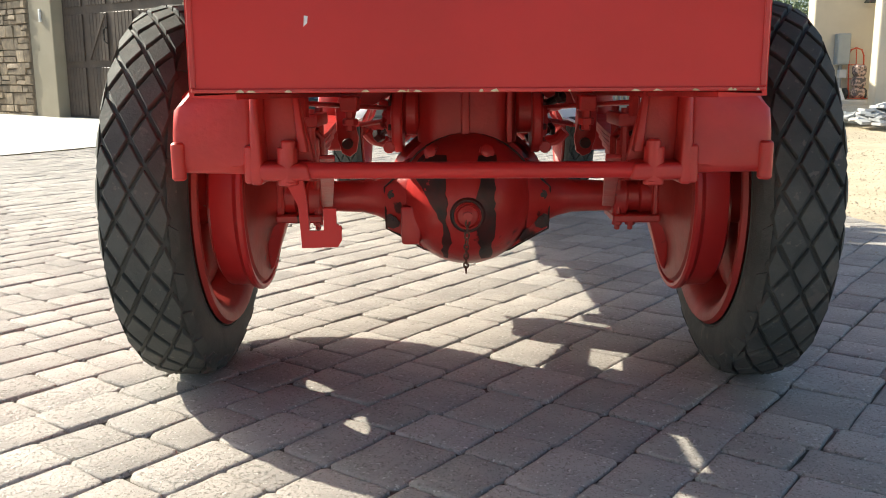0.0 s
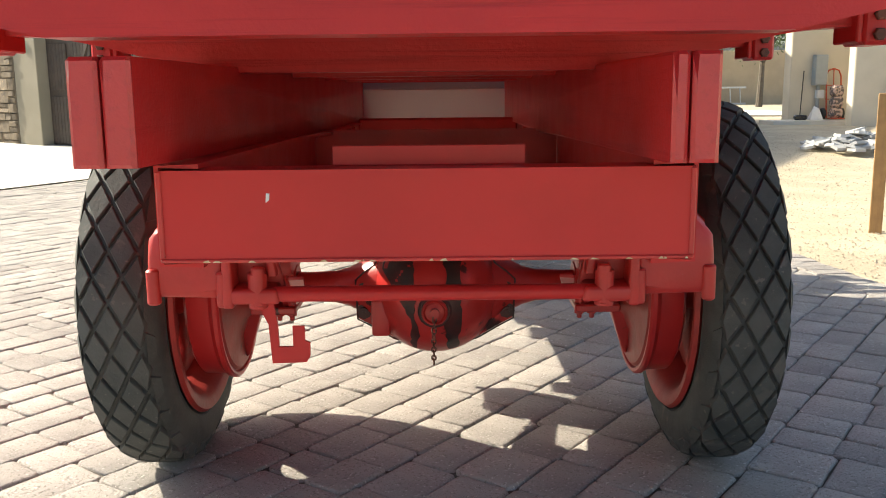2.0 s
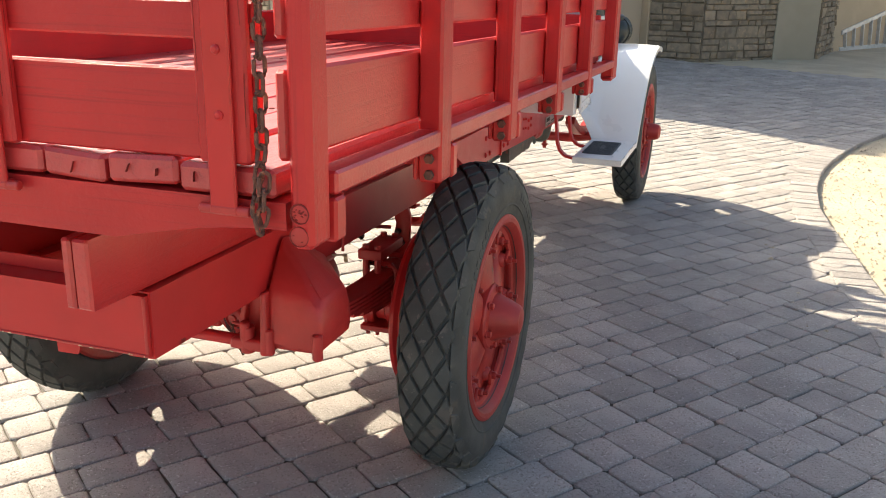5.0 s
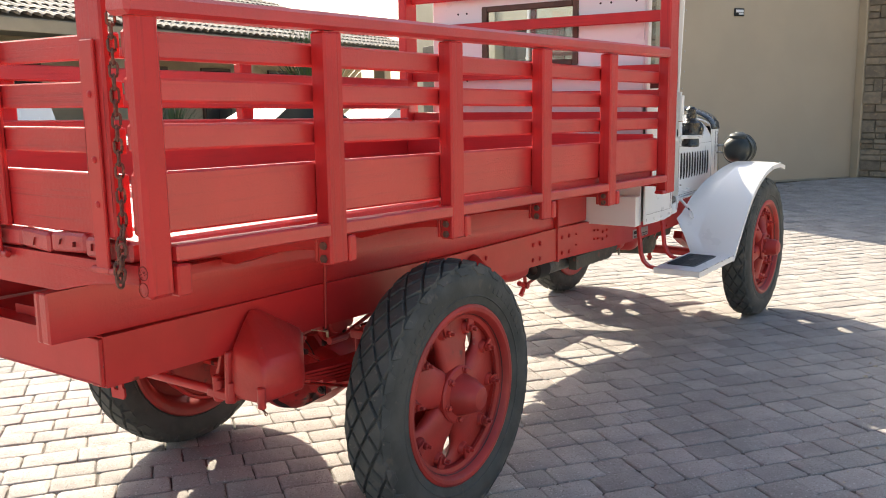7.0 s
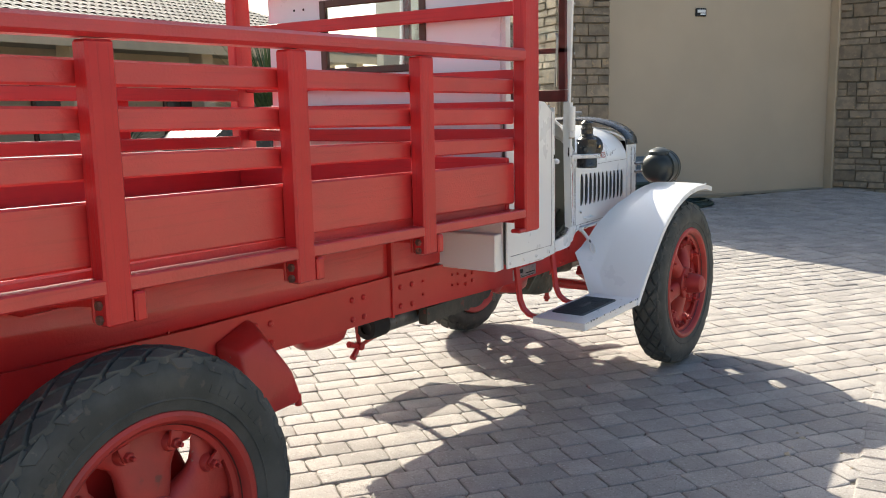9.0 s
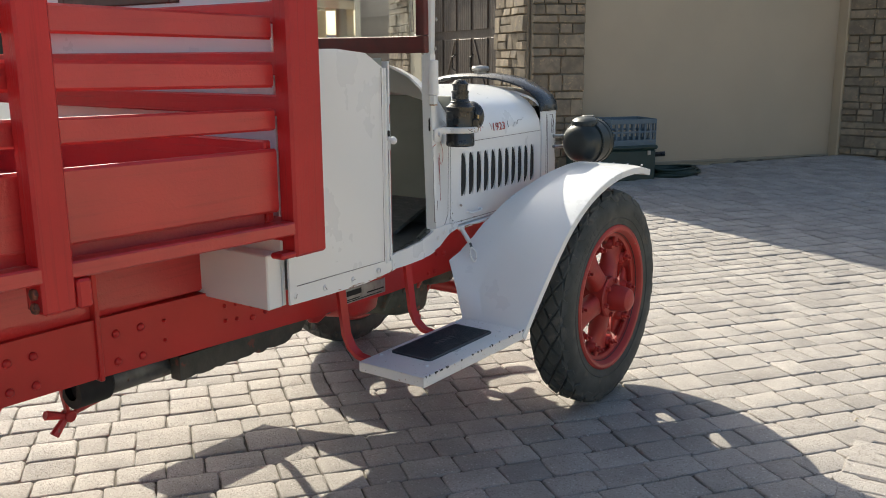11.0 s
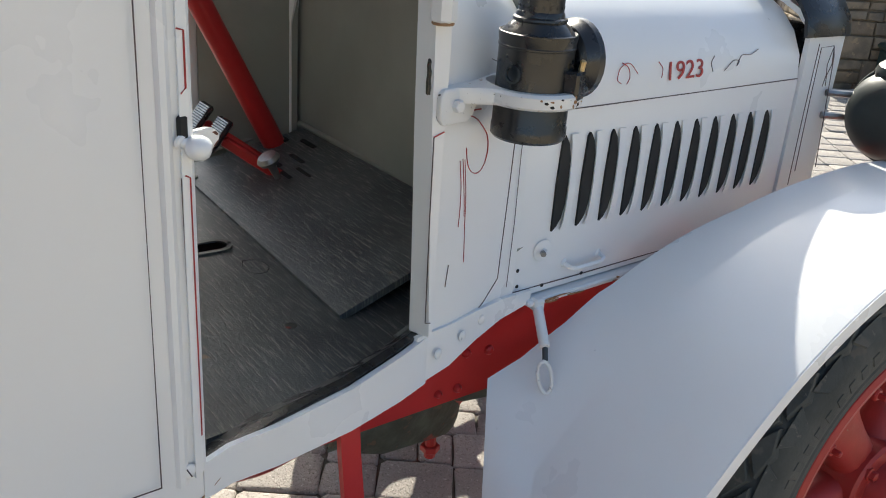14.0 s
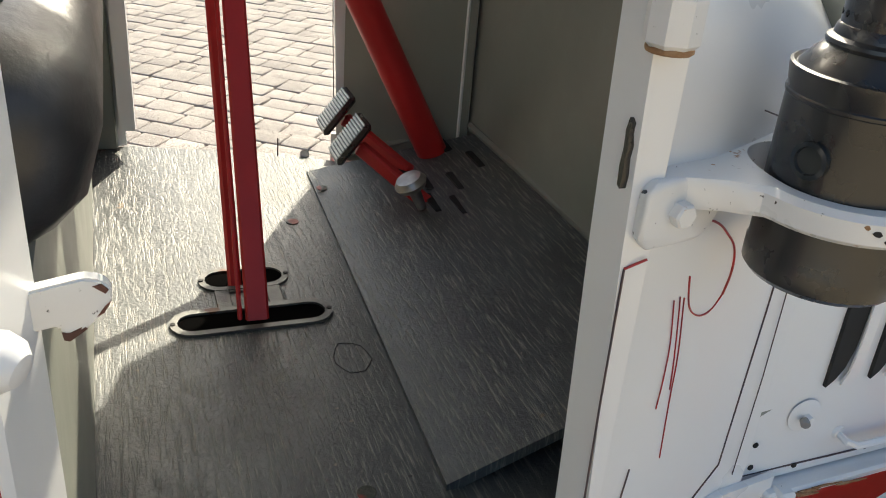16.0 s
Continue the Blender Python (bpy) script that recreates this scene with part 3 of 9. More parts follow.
for s, xo in ((-1, -0.390), (1, 0.376)):
    b = B()
    x0, x1 = sorted((xo, xo - s * 0.007))
    web = [(1.18, 0.752, 0.893), (2.0, 0.738, 0.886), (2.8, 0.721, 0.864), (3.8, 0.699, 0.860), (4.19, 0.684, 0.850), (4.6, 0.668, 0.836), (5.0, 0.662, 0.836), (6.35, 0.690, 0.836)]
    xw = xo - s * 0.0035
    sheet(b, [[(xw - s * 0.06, y, z0), (xw, y, z0), (xw, y, z1), (xw - s * 0.06, y, z1)] for y, z0, z1 in web], 0.007)
    bmesh.ops.recalc_face_normals(b, faces=b.faces)
    part("chassis_rail", b, RED, truck, "red pressed-steel chassis rail")
    for y, zs, r in ((2.95, (0.816,), 0.013), (3.045, (0.817,), 0.013), (3.113, (0.813, 0.745), 0.012), (3.54, (0.811, 0.736), 0.012), (3.608, (0.811, 0.734), 0.012), (3.842, (0.808, 0.729), 0.012), (3.92, (0.807, 0.724), 0.012), (3.997, (0.806, 0.749), 0.006), (4.217, (0.797, 0.750), 0.007), (4.262, (0.793, 0.746), 0.007), (4.325, (0.775, 0.735), 0.010), (4.38, (0.779, 0.743), 0.010), (5.243, (0.690,), 0.008), (5.285, (0.690,), 0.009), (5.299, (0.758,), 0.009), (5.350, (0.752,), 0.010)):
        for z in zs:
            b = B()
            rivets(b, [(xo + s * 0.0005, y, z)], (s, 0, 0), r, 0.009)
            part("rivet", b, RED, truck)
    # timber sill above the rail: two planks side by side
    for a0, a1 in (((0.300, 0.321), (0.324, 0.360)) if s > 0 else ((-0.443, -0.404), (-0.401, -0.363))):
        b = B()
        hull(b, [(x_, y_, z_) for x_ in (a0, a1) for y_, z_ in ((1.036, 0.903), (2.8, 0.868), (4.18, 0.858), (1.036, 1.04), (4.18, 1.04))])
        bmesh.ops.bevel(b, geom=list(b.edges), offset=0.005, segments=1, affect="EDGES", clamp_overlap=True)
        part("bed_sill", b, RED_WOODY, truck, "red painted timber sill with a split end")
    b = B()
    box(b, xo - s * 0.02, xo + s * 0.008, 3.782, 3.796, 0.69, 1.045, 0.002)
    part("sill_strap", b, RED, truck)
    # long brake rod and clip
    b = B()
    tube(b, [(xo + s * 0.008, 2.048, 0.728), (xo + s * 0.008, 2.058, 1.04)], 0.0045, 8)
    rod_ = part("tie_rod", b, RED_CAST, truck, "thin red rod beside the rail")
    b = B()
    bar(b, (xo + s * 0.02, 1.965, 0.742), (xo + s * 0.02, 2.040, 0.720), 0.012, 0.004, 0.001)
    bar(b, (xo + s * 0.02, 2.040, 0.724), (xo + s * 0.02, 2.043, 0.698), 0.012, 0.004, 0.001)
    part("rod_hook", b, FLAKE, rod_, "bent bare clip")
    b = B()
    tube(b, [(xo + s * 0.042, 1.775, 0.757), (xo + s * 0.044, 1.889, 0.683)], 0.005, 8)
    br_ = part("brake_pull_rod", b, RED_CAST, truck, "greasy brake pull rod")
    b = B()
    cyl(b, (xo + s * 0.030, 1.897, 0.687), (xo + s * 0.060, 1.897, 0.687), 0.010, 6)
    part("rod_nut", b, GREASE, br_)
    b = B()
    bar(b, (xo + s * 0.044, 1.895, 0.690), (xo + s * 0.044, 1.966, 0.643), 0.018, 0.007, 0.002)
    part("rod_fork", b, RED_CAST, br_)

# cross sills of the bed
def cross_sill(y0, y1, zt, zb, xb, end, name, label=""):
    b = B()
    n = 8
    lo = []
    for i in range(n + 1):
        u = i / n
        lo.append((xb + (end - xb) * u, zb + (zt - 0.045 - zb) * math.sin(u * math.pi / 2)))
    right = lo + [(end, zt)]
    left = [(2 * CX - x, z) for x, z in right][::-1]
    prism(b, left + right, y0, y1, "y")
    return part(name, b, RED_WOOD, truck, label)


cross_sill(1.022, 1.092, 1.155, 1.062, 0.44, 0.775, "rear_cross_sill", "red cross sill with arched ends")
for y in (1.655, 2.25, 2.86, 3.475, 4.14):
    cross_sill(y - 0.035, y + 0.035, 1.156 - 0.015 * (y - 1.1), 1.03, 0.42, 0.78, "cross_sill")

# bed planks, falling a little towards the cab
x = -0.80
k = 0
while x < 0.75:
    w = (0.155, 0.145, 0.145, 0.155, 0.158, 0.183, 0.159, 0.137, 0.142, 0.185, 0.2)[k % 11]
    x1 = min(x + w - 0.007, 0.758)
    b = B()
    dz = -0.007 + random.uniform(-0.003, 0.003)
    skew, warp_ = random.uniform(-0.004, 0.004), random.uniform(-0.004, 0.003)
    box(b, x, x1, 1.017 + random.uniform(-0.003, 0.004), 4.055, 1.168 + dz, 1.216 + dz, 0.007)
    for v in b.verts:
        u = (v.co.x - x) / (x1 - x) - 0.5
        v.co.z -= 0.015 * (v.co.y - 1.017)
        if v.co.y < 1.5:
            # ends are sawn slightly out of square and cupped
            v.co.y += skew * u * 2
            v.co.z += warp_ * u * 2
    plank = part("bed_plank", b, RED_PLANK, truck, "red painted floor plank with worn rounded edges" if k == 0 else "")
    for sx_ in (0.3, 0.72):
        for sy_ in (1.060, 1.655, 2.25, 2.86):
            zs_ = 1.2160 + dz - 0.015 * (sy_ - 1.017) + (warp_ * (2 * sx_ - 1) if sy_ < 1.5 else 0)
            b = B()
            cyl(b, (x + (x1 - x) * sx_, sy_, zs_ - 0.003), (x + (x1 - x) * sx_, sy_, zs_ + 0.0006), 0.007, 8, 0.0004)
            part("plank_screw", b, CRACK, plank)
    for c in range(random.choice((0, 1, 1, 2))):
        # drying cracks in the end grain
        cx, cz, lean, ln = random.uniform(x + 0.02, x1 - 0.02), 1.178 + dz + random.uniform(0, 0.012), random.uniform(-0.5, 0.7), random.uniform(0.010, 0.022)
        b = B()
        hull(b, [(cx - 0.0004, 1.0135, cz), (cx + 0.0004, 1.0135, cz), (cx + lean * ln, 1.0135, cz + ln), (cx - 0.0004, 1.026, cz), (cx + 0.0004, 1.026, cz), (cx + lean * ln, 1.026, cz + ln)])
        part("end_crack", b, CRACK, plank)
    x += w
    k += 1

# stake sides
# lower and upper edge of each side board at the rear, and how much they fall per metre towards the cab
SLATS = ((1.222, 0.0245, 1.365, 0.018), (1.411, 0.018, 1.474, 0.021), (1.520, 0.019, 1.576, 0.017), (1.615, 0.012, 1.678, 0.014))
POSTS = (1.632, 2.222, 2.832, 3.432)


def side(s):
    X = lambda v: CX + s * (v - CX) if s < 0 else v
    def bx(bm, xa, xb, *r, **k):
        a, c = sorted((X(xa), X(xb)))
        box(bm, a, c, *r, **k)
    def falling(bm, xa, xb, y0, y1, z0, f0, z1, f1, r):
        bx(bm, xa, xb, y0, y1, z0, z1, b=r)
        for v in bm.verts:
            v.co.z -= (f0 + (f1 - f0) * (v.co.z - z0) / (z1 - z0)) * (v.co.y - 1.03)
    for z0, f0, z1, f1 in SLATS:
        b = B()
        falling(b, 0.760, 0.782, 1.026, 4.083, z0, f0, z1, f1, 0.006)
        part("side_board", b, RED_WOODY, truck)
    b = B()
    bx(b, 0.764, 0.842, 0.99, 4.084, 1.704, 1.750, b=0.010)
    part("top_rail", b, RED_WOODY, truck, "red rounded top rail")
    b = B()
    falling(b, 0.785, 0.8355, 1.086, 4.084, 1.161, 0.0225, 1.201, 0.0245, 0.005)
    part("bottom_rail", b, RED_WOODY, truck, "red bottom rail")
    for y in POSTS:
        b = B()
        zb, zr = 1.069 - 0.014 * (y - 1.6), 1.160 - 0.0225 * (y - 1.03)
        bx(b, 0.784, 0.838, y - 0.036, y + 0.036, zb, 1.70, b=0.006)
        p = part("stake", b, RED_POST, truck)
        b = B()
        bx(b, 0.790, 0.842, y + 0.0365, y + 0.068, zb, zr - 0.002, b=0.005)
        bx(b, 0.772, 0.7835, y - 0.035, y + 0.067, zb + 0.004, zr - 0.003, b=0.003)
        part("stake_pocket", b, RED, p)
        for z in (zb + 0.24 * (zr - zb), zb + 0.70 * (zr - zb)):
            b = B()
            cyl(b, (X(0.812), y - 0.0355, z), (X(0.812), y - 0.046, z), min(0.012, 0.22 * (zr - zb)), 6)
            part("stake_bolt", b, RUST, p, "rust-dark bolt head in the pocket")
    # corner posts
    b = B()
    bx(b, 0.785, 0.826, 1.014, 1.084, 1.082, 2.05, b=0.009)
    p = part("rear_corner_post", b, RED_POST, truck, "red rear corner post with counterbored bolt holes")
    for z, a0, a1 in ((1.105, 50, 235), (1.143, 20, 200)):
        b = B()
        xc = X(0.804 if z > 1.12 else 0.802)
        lathe(b, [(0.0155, 0), (0.014, 0.0006), (0, 0.0008)], axis((xc, 1.0142, z), (0, -1, 0)), 18)
        hole = part("bolt_hole", b, RED_CAST, p, "counterbored bolt hole filled with red paint")
        # dark ring, wider on one side: counterbore shade and ragged rim in colour
        b = B()
        grid = []
        rh = random.Random(int(z * 1000))
        for i in range(25):
            a = radians(a0 - 60 + 15 * i)
            w_ = (0.0003 + 0.0016 * max(0.0, math.sin(radians(15 * i) * 0.5)) ** 2 + rh.uniform(0, 0.0010)) * (1.0 if z > 1.12 else 0.45)
            grid.append([(xc + r_ * math.cos(a), 1.0128, z + r_ * math.sin(a)) for r_ in (0.0163 - w_, 0.0168 + rh.uniform(0, 0.0005))])
        sheet(b, grid, 0.0012)
        for k in range(12 if z > 1.12 else 2):
            a, r_ = rh.uniform(0, 6.28), rh.uniform(0.002, 0.012)
            px, pz = xc + r_ * math.cos(a), z + r_ * math.sin(a)
            hull(b, [(px + rh.uniform(-0.003, 0.003), 1.0128 + dy, pz + rh.uniform(-0.002, 0.002)) for q in range(5) for dy in (0, 0.0008)])
        part("hole_edge", b, CRACK, hole, "ragged dark rim and painted shade of the hole")
    b = B()
    bx(b, 0.792, 0.834, 1.085, 1.125, 1.078, 1.154, b=0.005)
    part("post_block", b, RED, p)
    b = B()
    bx(b, 0.774, 0.832, 4.085, 4.198, 1.032, 2.35, b=0.007)
    p = part("front_corner_post", b, RED_POST, truck, "tall red front corner post")
    b = B()
    bx(b, 0.79, 0.836, 4.03, 4.083, 1.035, 1.05, b=0.005)
    part("post_block", b, RED, p)


side(1)
side(-1)

# headboard behind the cab
for z0, z1 in ((1.120, 1.33), (1.385, 1.44), (1.49, 1.55), (1.62, 1.675), (1.885, 1.94), (2.07, 2.13)):
    b = B()
    box(b, CX - 0.770, CX + 0.770, 4.058, 4.081, z0, z1, 0.004) if z1 < 1.4 else box(b, CX - 0.782, CX + 0.782, 4.14, 4.163, z0, z1, 0.004)
    part("headboard_slat", b, RED_WOOD, truck)

# tail gate
for z0, z1 in ((1.213, 1.360), (1.405, 1.465), (1.51, 1.57), (1.618, 1.675)):
    b = B()
    box(b, -0.735, 0.727, 1.030, 1.052, z0, z1, 0.004)
    part("tailgate_board", b, RED_WOOD, truck)
for xc, tall in ((-0.718, 1), (-0.253, 0), (0.210, 0), (0.675, 1)):
    b = B()
    box(b, xc - 0.047, xc + 0.047, 1.008, 1.030, 1.214, 2.02 if tall else 1.69, 0.005)
    p = part("tailgate_stake", b, RED_POST, truck)
    b = B()
    box(b, xc - 0.025, xc + 0.024, 0.998, 1.008, 1.142, 1.66, 0.003)
    part("hinge_strap", b, RED, p, "red steel strap bolted to the stake")
    b = B()
    cyl(b, (xc - 0.047, 1.006, 1.139), (xc + 0.047, 1.006, 1.139), 0.009, 12)
    box(b, xc - 0.027, xc + 0.027, 0.996, 1.022, 1.131, 1.148, 0.004)
    part("hinge_barrel", b, RED_CAST, p, "worn red hinge barrel")
    rk = random.Random(int(1000 * xc) % 97)
    for k in range(5):
        # drying cracks along the grain, beside the strap and on the edge
        zc, L_, side_ = rk.uniform(1.23, 1.45), rk.uniform(0.05, 0.20), rk.choice((-1, 1, 1))
        xk = xc + side_ * rk.uniform(0.030, 0.044)
        b = B()
        if k < 3:
            tube(b, [(xk + rk.uniform(-0.001, 0.001), 1.0079, zc + L_ * u) for u in (0, 0.25, 0.5, 0.75, 1)], 0.0006, 4)
        else:
            yk = rk.uniform(1.012, 1.026)
            tube(b, [(xc + 0.0469, yk + rk.uniform(-0.0008, 0.0008), zc + L_ * u) for u in (0, 0.25, 0.5, 0.75, 1)], 0.0006, 4)
        part("grain_crack", b, CRACK, p)
    for z in (1.293, 1.394, 1.54):
        b = B()
        rivets(b, [(xc + 0.002, 0.999, z)], (0, -1, 0), 0.0085, 0.007)
        part("strap_bolt", b, RED, p)


# chain on the corner post
def chain(name, pts, r, parent, mat, link=0.040, wide=0.011):
    """Links along a line of points, each turned a quarter from the last."""
    pts = [Vector(p) for p in pts]
    seg = [(a, c) for a, c in zip(pts, pts[1:])]
    total = sum((c - a).length for a, c in seg)
    n = max(1, int(total / (link * 0.80)))
    first = None
    for i in range(n):
        d = (i + 0.5) * total / n
        for a, c in seg:
            L = (c - a).length
            if d <= L:
                break
            d -= L
        at, way = a + (c - a) * min(1, d / L), (c - a).normalized()
        m = Matrix.Translation(at) @ way.to_track_quat("Z", "Y").to_matrix().to_4x4() @ Matrix.Rotation(math.pi / 2 * (i % 2) + random.uniform(-0.25, 0.25), 4, "Z")
        h = link / 2 - wide
        loop = [(wide * math.cos(t), 0, h + wide * math.sin(t)) for t in np.linspace(0, math.pi, 6)] + [(-wide * math.cos(t), 0, -h - wide * math.sin(t)) for t in np.linspace(0, math.pi, 6)]
        bm = B()
        tube(bm, [m @ Vector(p) for p in loop], r, 6, True)
        ob = part("link" if first else name, bm, mat, first or parent, "" if first else "rusty steel chain")
        first = first or ob
    return first


chain("tailgate_chain", [(0.746, 1.020, 1.80), (0.741, 1.014, 1.24), (0.736, 1.000, 1.17), (0.735, 0.998, 1.138), (0.741, 0.997, 1.116), (0.747, 0.998, 1.138), (0.751, 1.002, 1.205)], 0.0036, truck, RUST, 0.034, 0.0085)


# ---- rear axle and springs ----
COVER = ((0.0, -0.205), (0.05, -0.20), (0.11, -0.165), (0.150, -0.110), (0.168, -0.060), (0.170, -0.03))
b = B()
lathe(b, list(COVER) + [(0.170, 0.0), (0.165, 0.06), (0.13, 0.12), (0.09, 0.2), (0.075, 0.34), (0, 0.34)], axis((CX, REAR_Y, 0.472), (0, 1, 0)), 44)
diff = part("differential_housing", b, DIFF_RED, truck, "red bulbous differential housing with dark grease streaks")
b = B()
lathe(b, [(0, -0.10), (0.10, -0.095), (0.165, -0.06), (0.185, 0.0), (0.17, 0.09), (0.10, 0.15), (0, 0.16)], axis((CX, REAR_Y + 0.06, 0.480), (0, 1, 0)) @ Matrix.Diagonal((1.15, 1.0, 1.0, 1)), 36)
part("axle_housing", b, DIFF_RED, diff, "red axle housing behind the cover")
# bolted flange of the cover: an arch on top and an ear on each side
arch = [(0.205 * 0.86 * math.cos(radians(a)), 0.165 * math.sin(radians(a))) for a in range(25, 156, 10)]
shape = [(0.170, -0.095), (0.206, -0.076), (0.210, 0.030), (0.186, 0.052)] + arch + [(-0.186, 0.052), (-0.210, 0.030), (-0.206, -0.076), (-0.170, -0.095), (-0.11, -0.130), (0.0, -0.160), (0.11, -0.130)]
b = B()
prism(b, [(CX + px, 0.472 + pz) for px, pz in shape], REAR_Y - 0.058, REAR_Y - 0.020, "y")
bmesh.ops.bevel(b, geom=list(b.edges), offset=0.005, segments=2, profile=0.5, affect="EDGES", clamp_overlap=True)
flange = part("cover_flange", b, DIFF_RED, diff, "red bolted flange with greasy bolts")
b = B()
tube(b, [(CX + 1.004 * px, REAR_Y - 0.0600, 0.472 + 1.004 * pz) for px, pz in shape], 0.0026, 6, True)
part("flange_gasket", b, GREASE, flange, "black gasket line")
for px, pz in ((0.190, 0.012), (0.190, -0.056), (-0.190, 0.012), (-0.190, -0.056)):
    b = B()
    lathe(b, [(0.021, 0), (0.021, 0.003), (0.013, 0.004), (0.013, 0.014), (0.006, 0.014), (0.006, 0.020), (0, 0.021)], axis((CX + px, REAR_Y - 0.058, 0.472 + pz), (0, -1, 0)), 8)
    part("flange_bolt", b, GREASE, flange, "greasy bolt")


def cover_y(dx, dz):
    """Front face of the cover at an offset from its axis."""
    rho = min(0.1695, math.hypot(dx, dz))
    return REAR_Y + float(np.interp(rho, [p[0] for p in COVER], [p[1] for p in COVER]))


for x0_, x1_, seed_ in ((-0.128, -0.052, 3), (0.030, 0.066, 8)):
    # grease that ran down the cover
    b = B()
    grid = []
    rs = random.Random(seed_)
    wob0 = wob1 = 0.0
    for i in range(22):
        u = i / 21
        dz = 0.118 - 0.262 * u
        wob0, wob1 = 0.7 * wob0 + rs.uniform(-0.006, 0.006), 0.7 * wob1 + rs.uniform(-0.005, 0.005)
        lim = math.sqrt(max(0.0, 0.160 ** 2 - dz * dz))
        a0, a1 = x0_ + 0.062 * min(1.0, max(0.0, u - 0.22) / 0.4) + wob0, x1_ + 0.006 * u + wob1
        if x0_ > 0:
            a0, a1 = x0_ + wob0, x1_ - 0.018 * max(0.0, u - 0.5) + wob1
        row = []
        for j in range(5):
            dx = max(-lim, min(lim, a0 + (a1 - a0) * j / 4))
            row.append((CX + dx, cover_y(dx, dz) - 0.0022, 0.472 + dz))
        grid.append(row)
    sheet(b, grid, 0.001)
    part("grease_streak", b, GREASE, diff, "black grease streak")
for px, pz in ((-0.088, 0.122), (0.046, 0.124)):
    # oily bolt heads high on the cover
    b = B()
    yb = cover_y(px, pz)
    lathe(b, [(0.020, -0.006), (0.020, 0.004), (0.014, 0.006), (0.014, 0.016), (0.007, 0.019), (0, 0.019)], axis((CX + px, yb, 0.472 + pz), (px * 2.2, -1, pz * 2.2)), 8)
    part("cover_bolt", b, DIFF_RED, diff)
b = B()
cast(b, [(CX + px, py, pz) for px, pz in ((-0.165, 0.365), (-0.118, 0.365), (-0.114, 0.462), (-0.166, 0.462)) for py in (REAR_Y - 0.128, REAR_Y - 0.04)], 0.008, 2)
part("cover_pad", b, DIFF_RED, diff, "flat red pad on the cover")
b = B()
lathe(b, [(0.026, 0.0), (0.042, 0.0), (0.043, 0.003), (0.038, 0.008), (0.026, 0.008)], axis((CX, REAR_Y - 0.2010, 0.452), (0, -1, 0)), 28)
part("greasy_ring", b, GREASE, diff, "greasy ring round the filler plug")
b = B()
lathe(b, [(0.033, 0), (0.033, 0.018), (0.028, 0.023), (0.024, 0.017), (0.019, 0.019), (0.012, 0.021), (0.012, 0.031), (0, 0.033)], axis((CX, REAR_Y - 0.203, 0.452), (0, -1, 0)), 24)
part("filler_plug", b, RED_CAST, diff, "round filler plug")
chain("plug_chain", [(CX, REAR_Y - 0.232, 0.445), (CX - 0.003, REAR_Y - 0.222, 0.385), (CX - 0.004, REAR_Y - 0.17, 0.305)], 0.0022, diff, RUST, 0.018, 0.005)
b = B()
cast(b, [(CX + px, REAR_Y + py, pz) for px, py in ((-0.13, 0.02), (-0.09, -0.06), (0.09, -0.06), (0.13, 0.02), (0.13, 0.22), (-0.13, 0.22)) for pz in (0.60, 0.765)], 0.022)
cyl(b, (CX - 0.165, REAR_Y + 0.05, 0.69), (CX - 0.125, REAR_Y + 0.05, 0.69), 0.062, 20, 0.008)
cyl(b, (CX + 0.125, REAR_Y + 0.05, 0.69), (CX + 0.175, REAR_Y + 0.05, 0.69), 0.058, 20, 0.008)
case_ = part("worm_case", b, RED_CAST, diff, "red worm-drive case above the axle")
for x0_, x1_ in ((-0.016, 0.006), (0.098, 0.114)):
    b = B()
    cast(b, [(CX + px, REAR_Y + py, pz) for px in (x0_, x1_) for py in (-0.068, 0.10) for pz in (0.615, 0.772)], 0.006, 2)
    part("case_rib", b, RED_CAST, case_)
for s in (-1, 1):
    b = B()
    lathe(b, [(0.0, 0.165), (0.078, 0.165), (0.082, 0.170), (0.082, 0.186), (0.076, 0.192), (0.045, 0.196), (0.040, 0.206), (0, 0.208)], axis((CX, REAR_Y + 0.03, 0.665), (s, 0, 0)), 24)
    cap_ = part("case_cap", b, RED_CAST, case_, "bolted end cap")
    for k in range(6):
        a = math.pi / 3 * k + 0.2
        b = B()
        cyl(b, (CX + s * 0.190, REAR_Y + 0.03 + 0.064 * math.cos(a), 0.665 + 0.064 * math.sin(a)), (CX + s * 0.201, REAR_Y + 0.03 + 0.064 * math.cos(a), 0.665 + 0.064 * math.sin(a)), 0.009, 6)
        part("cap_bolt", b, GREASE, cap_)
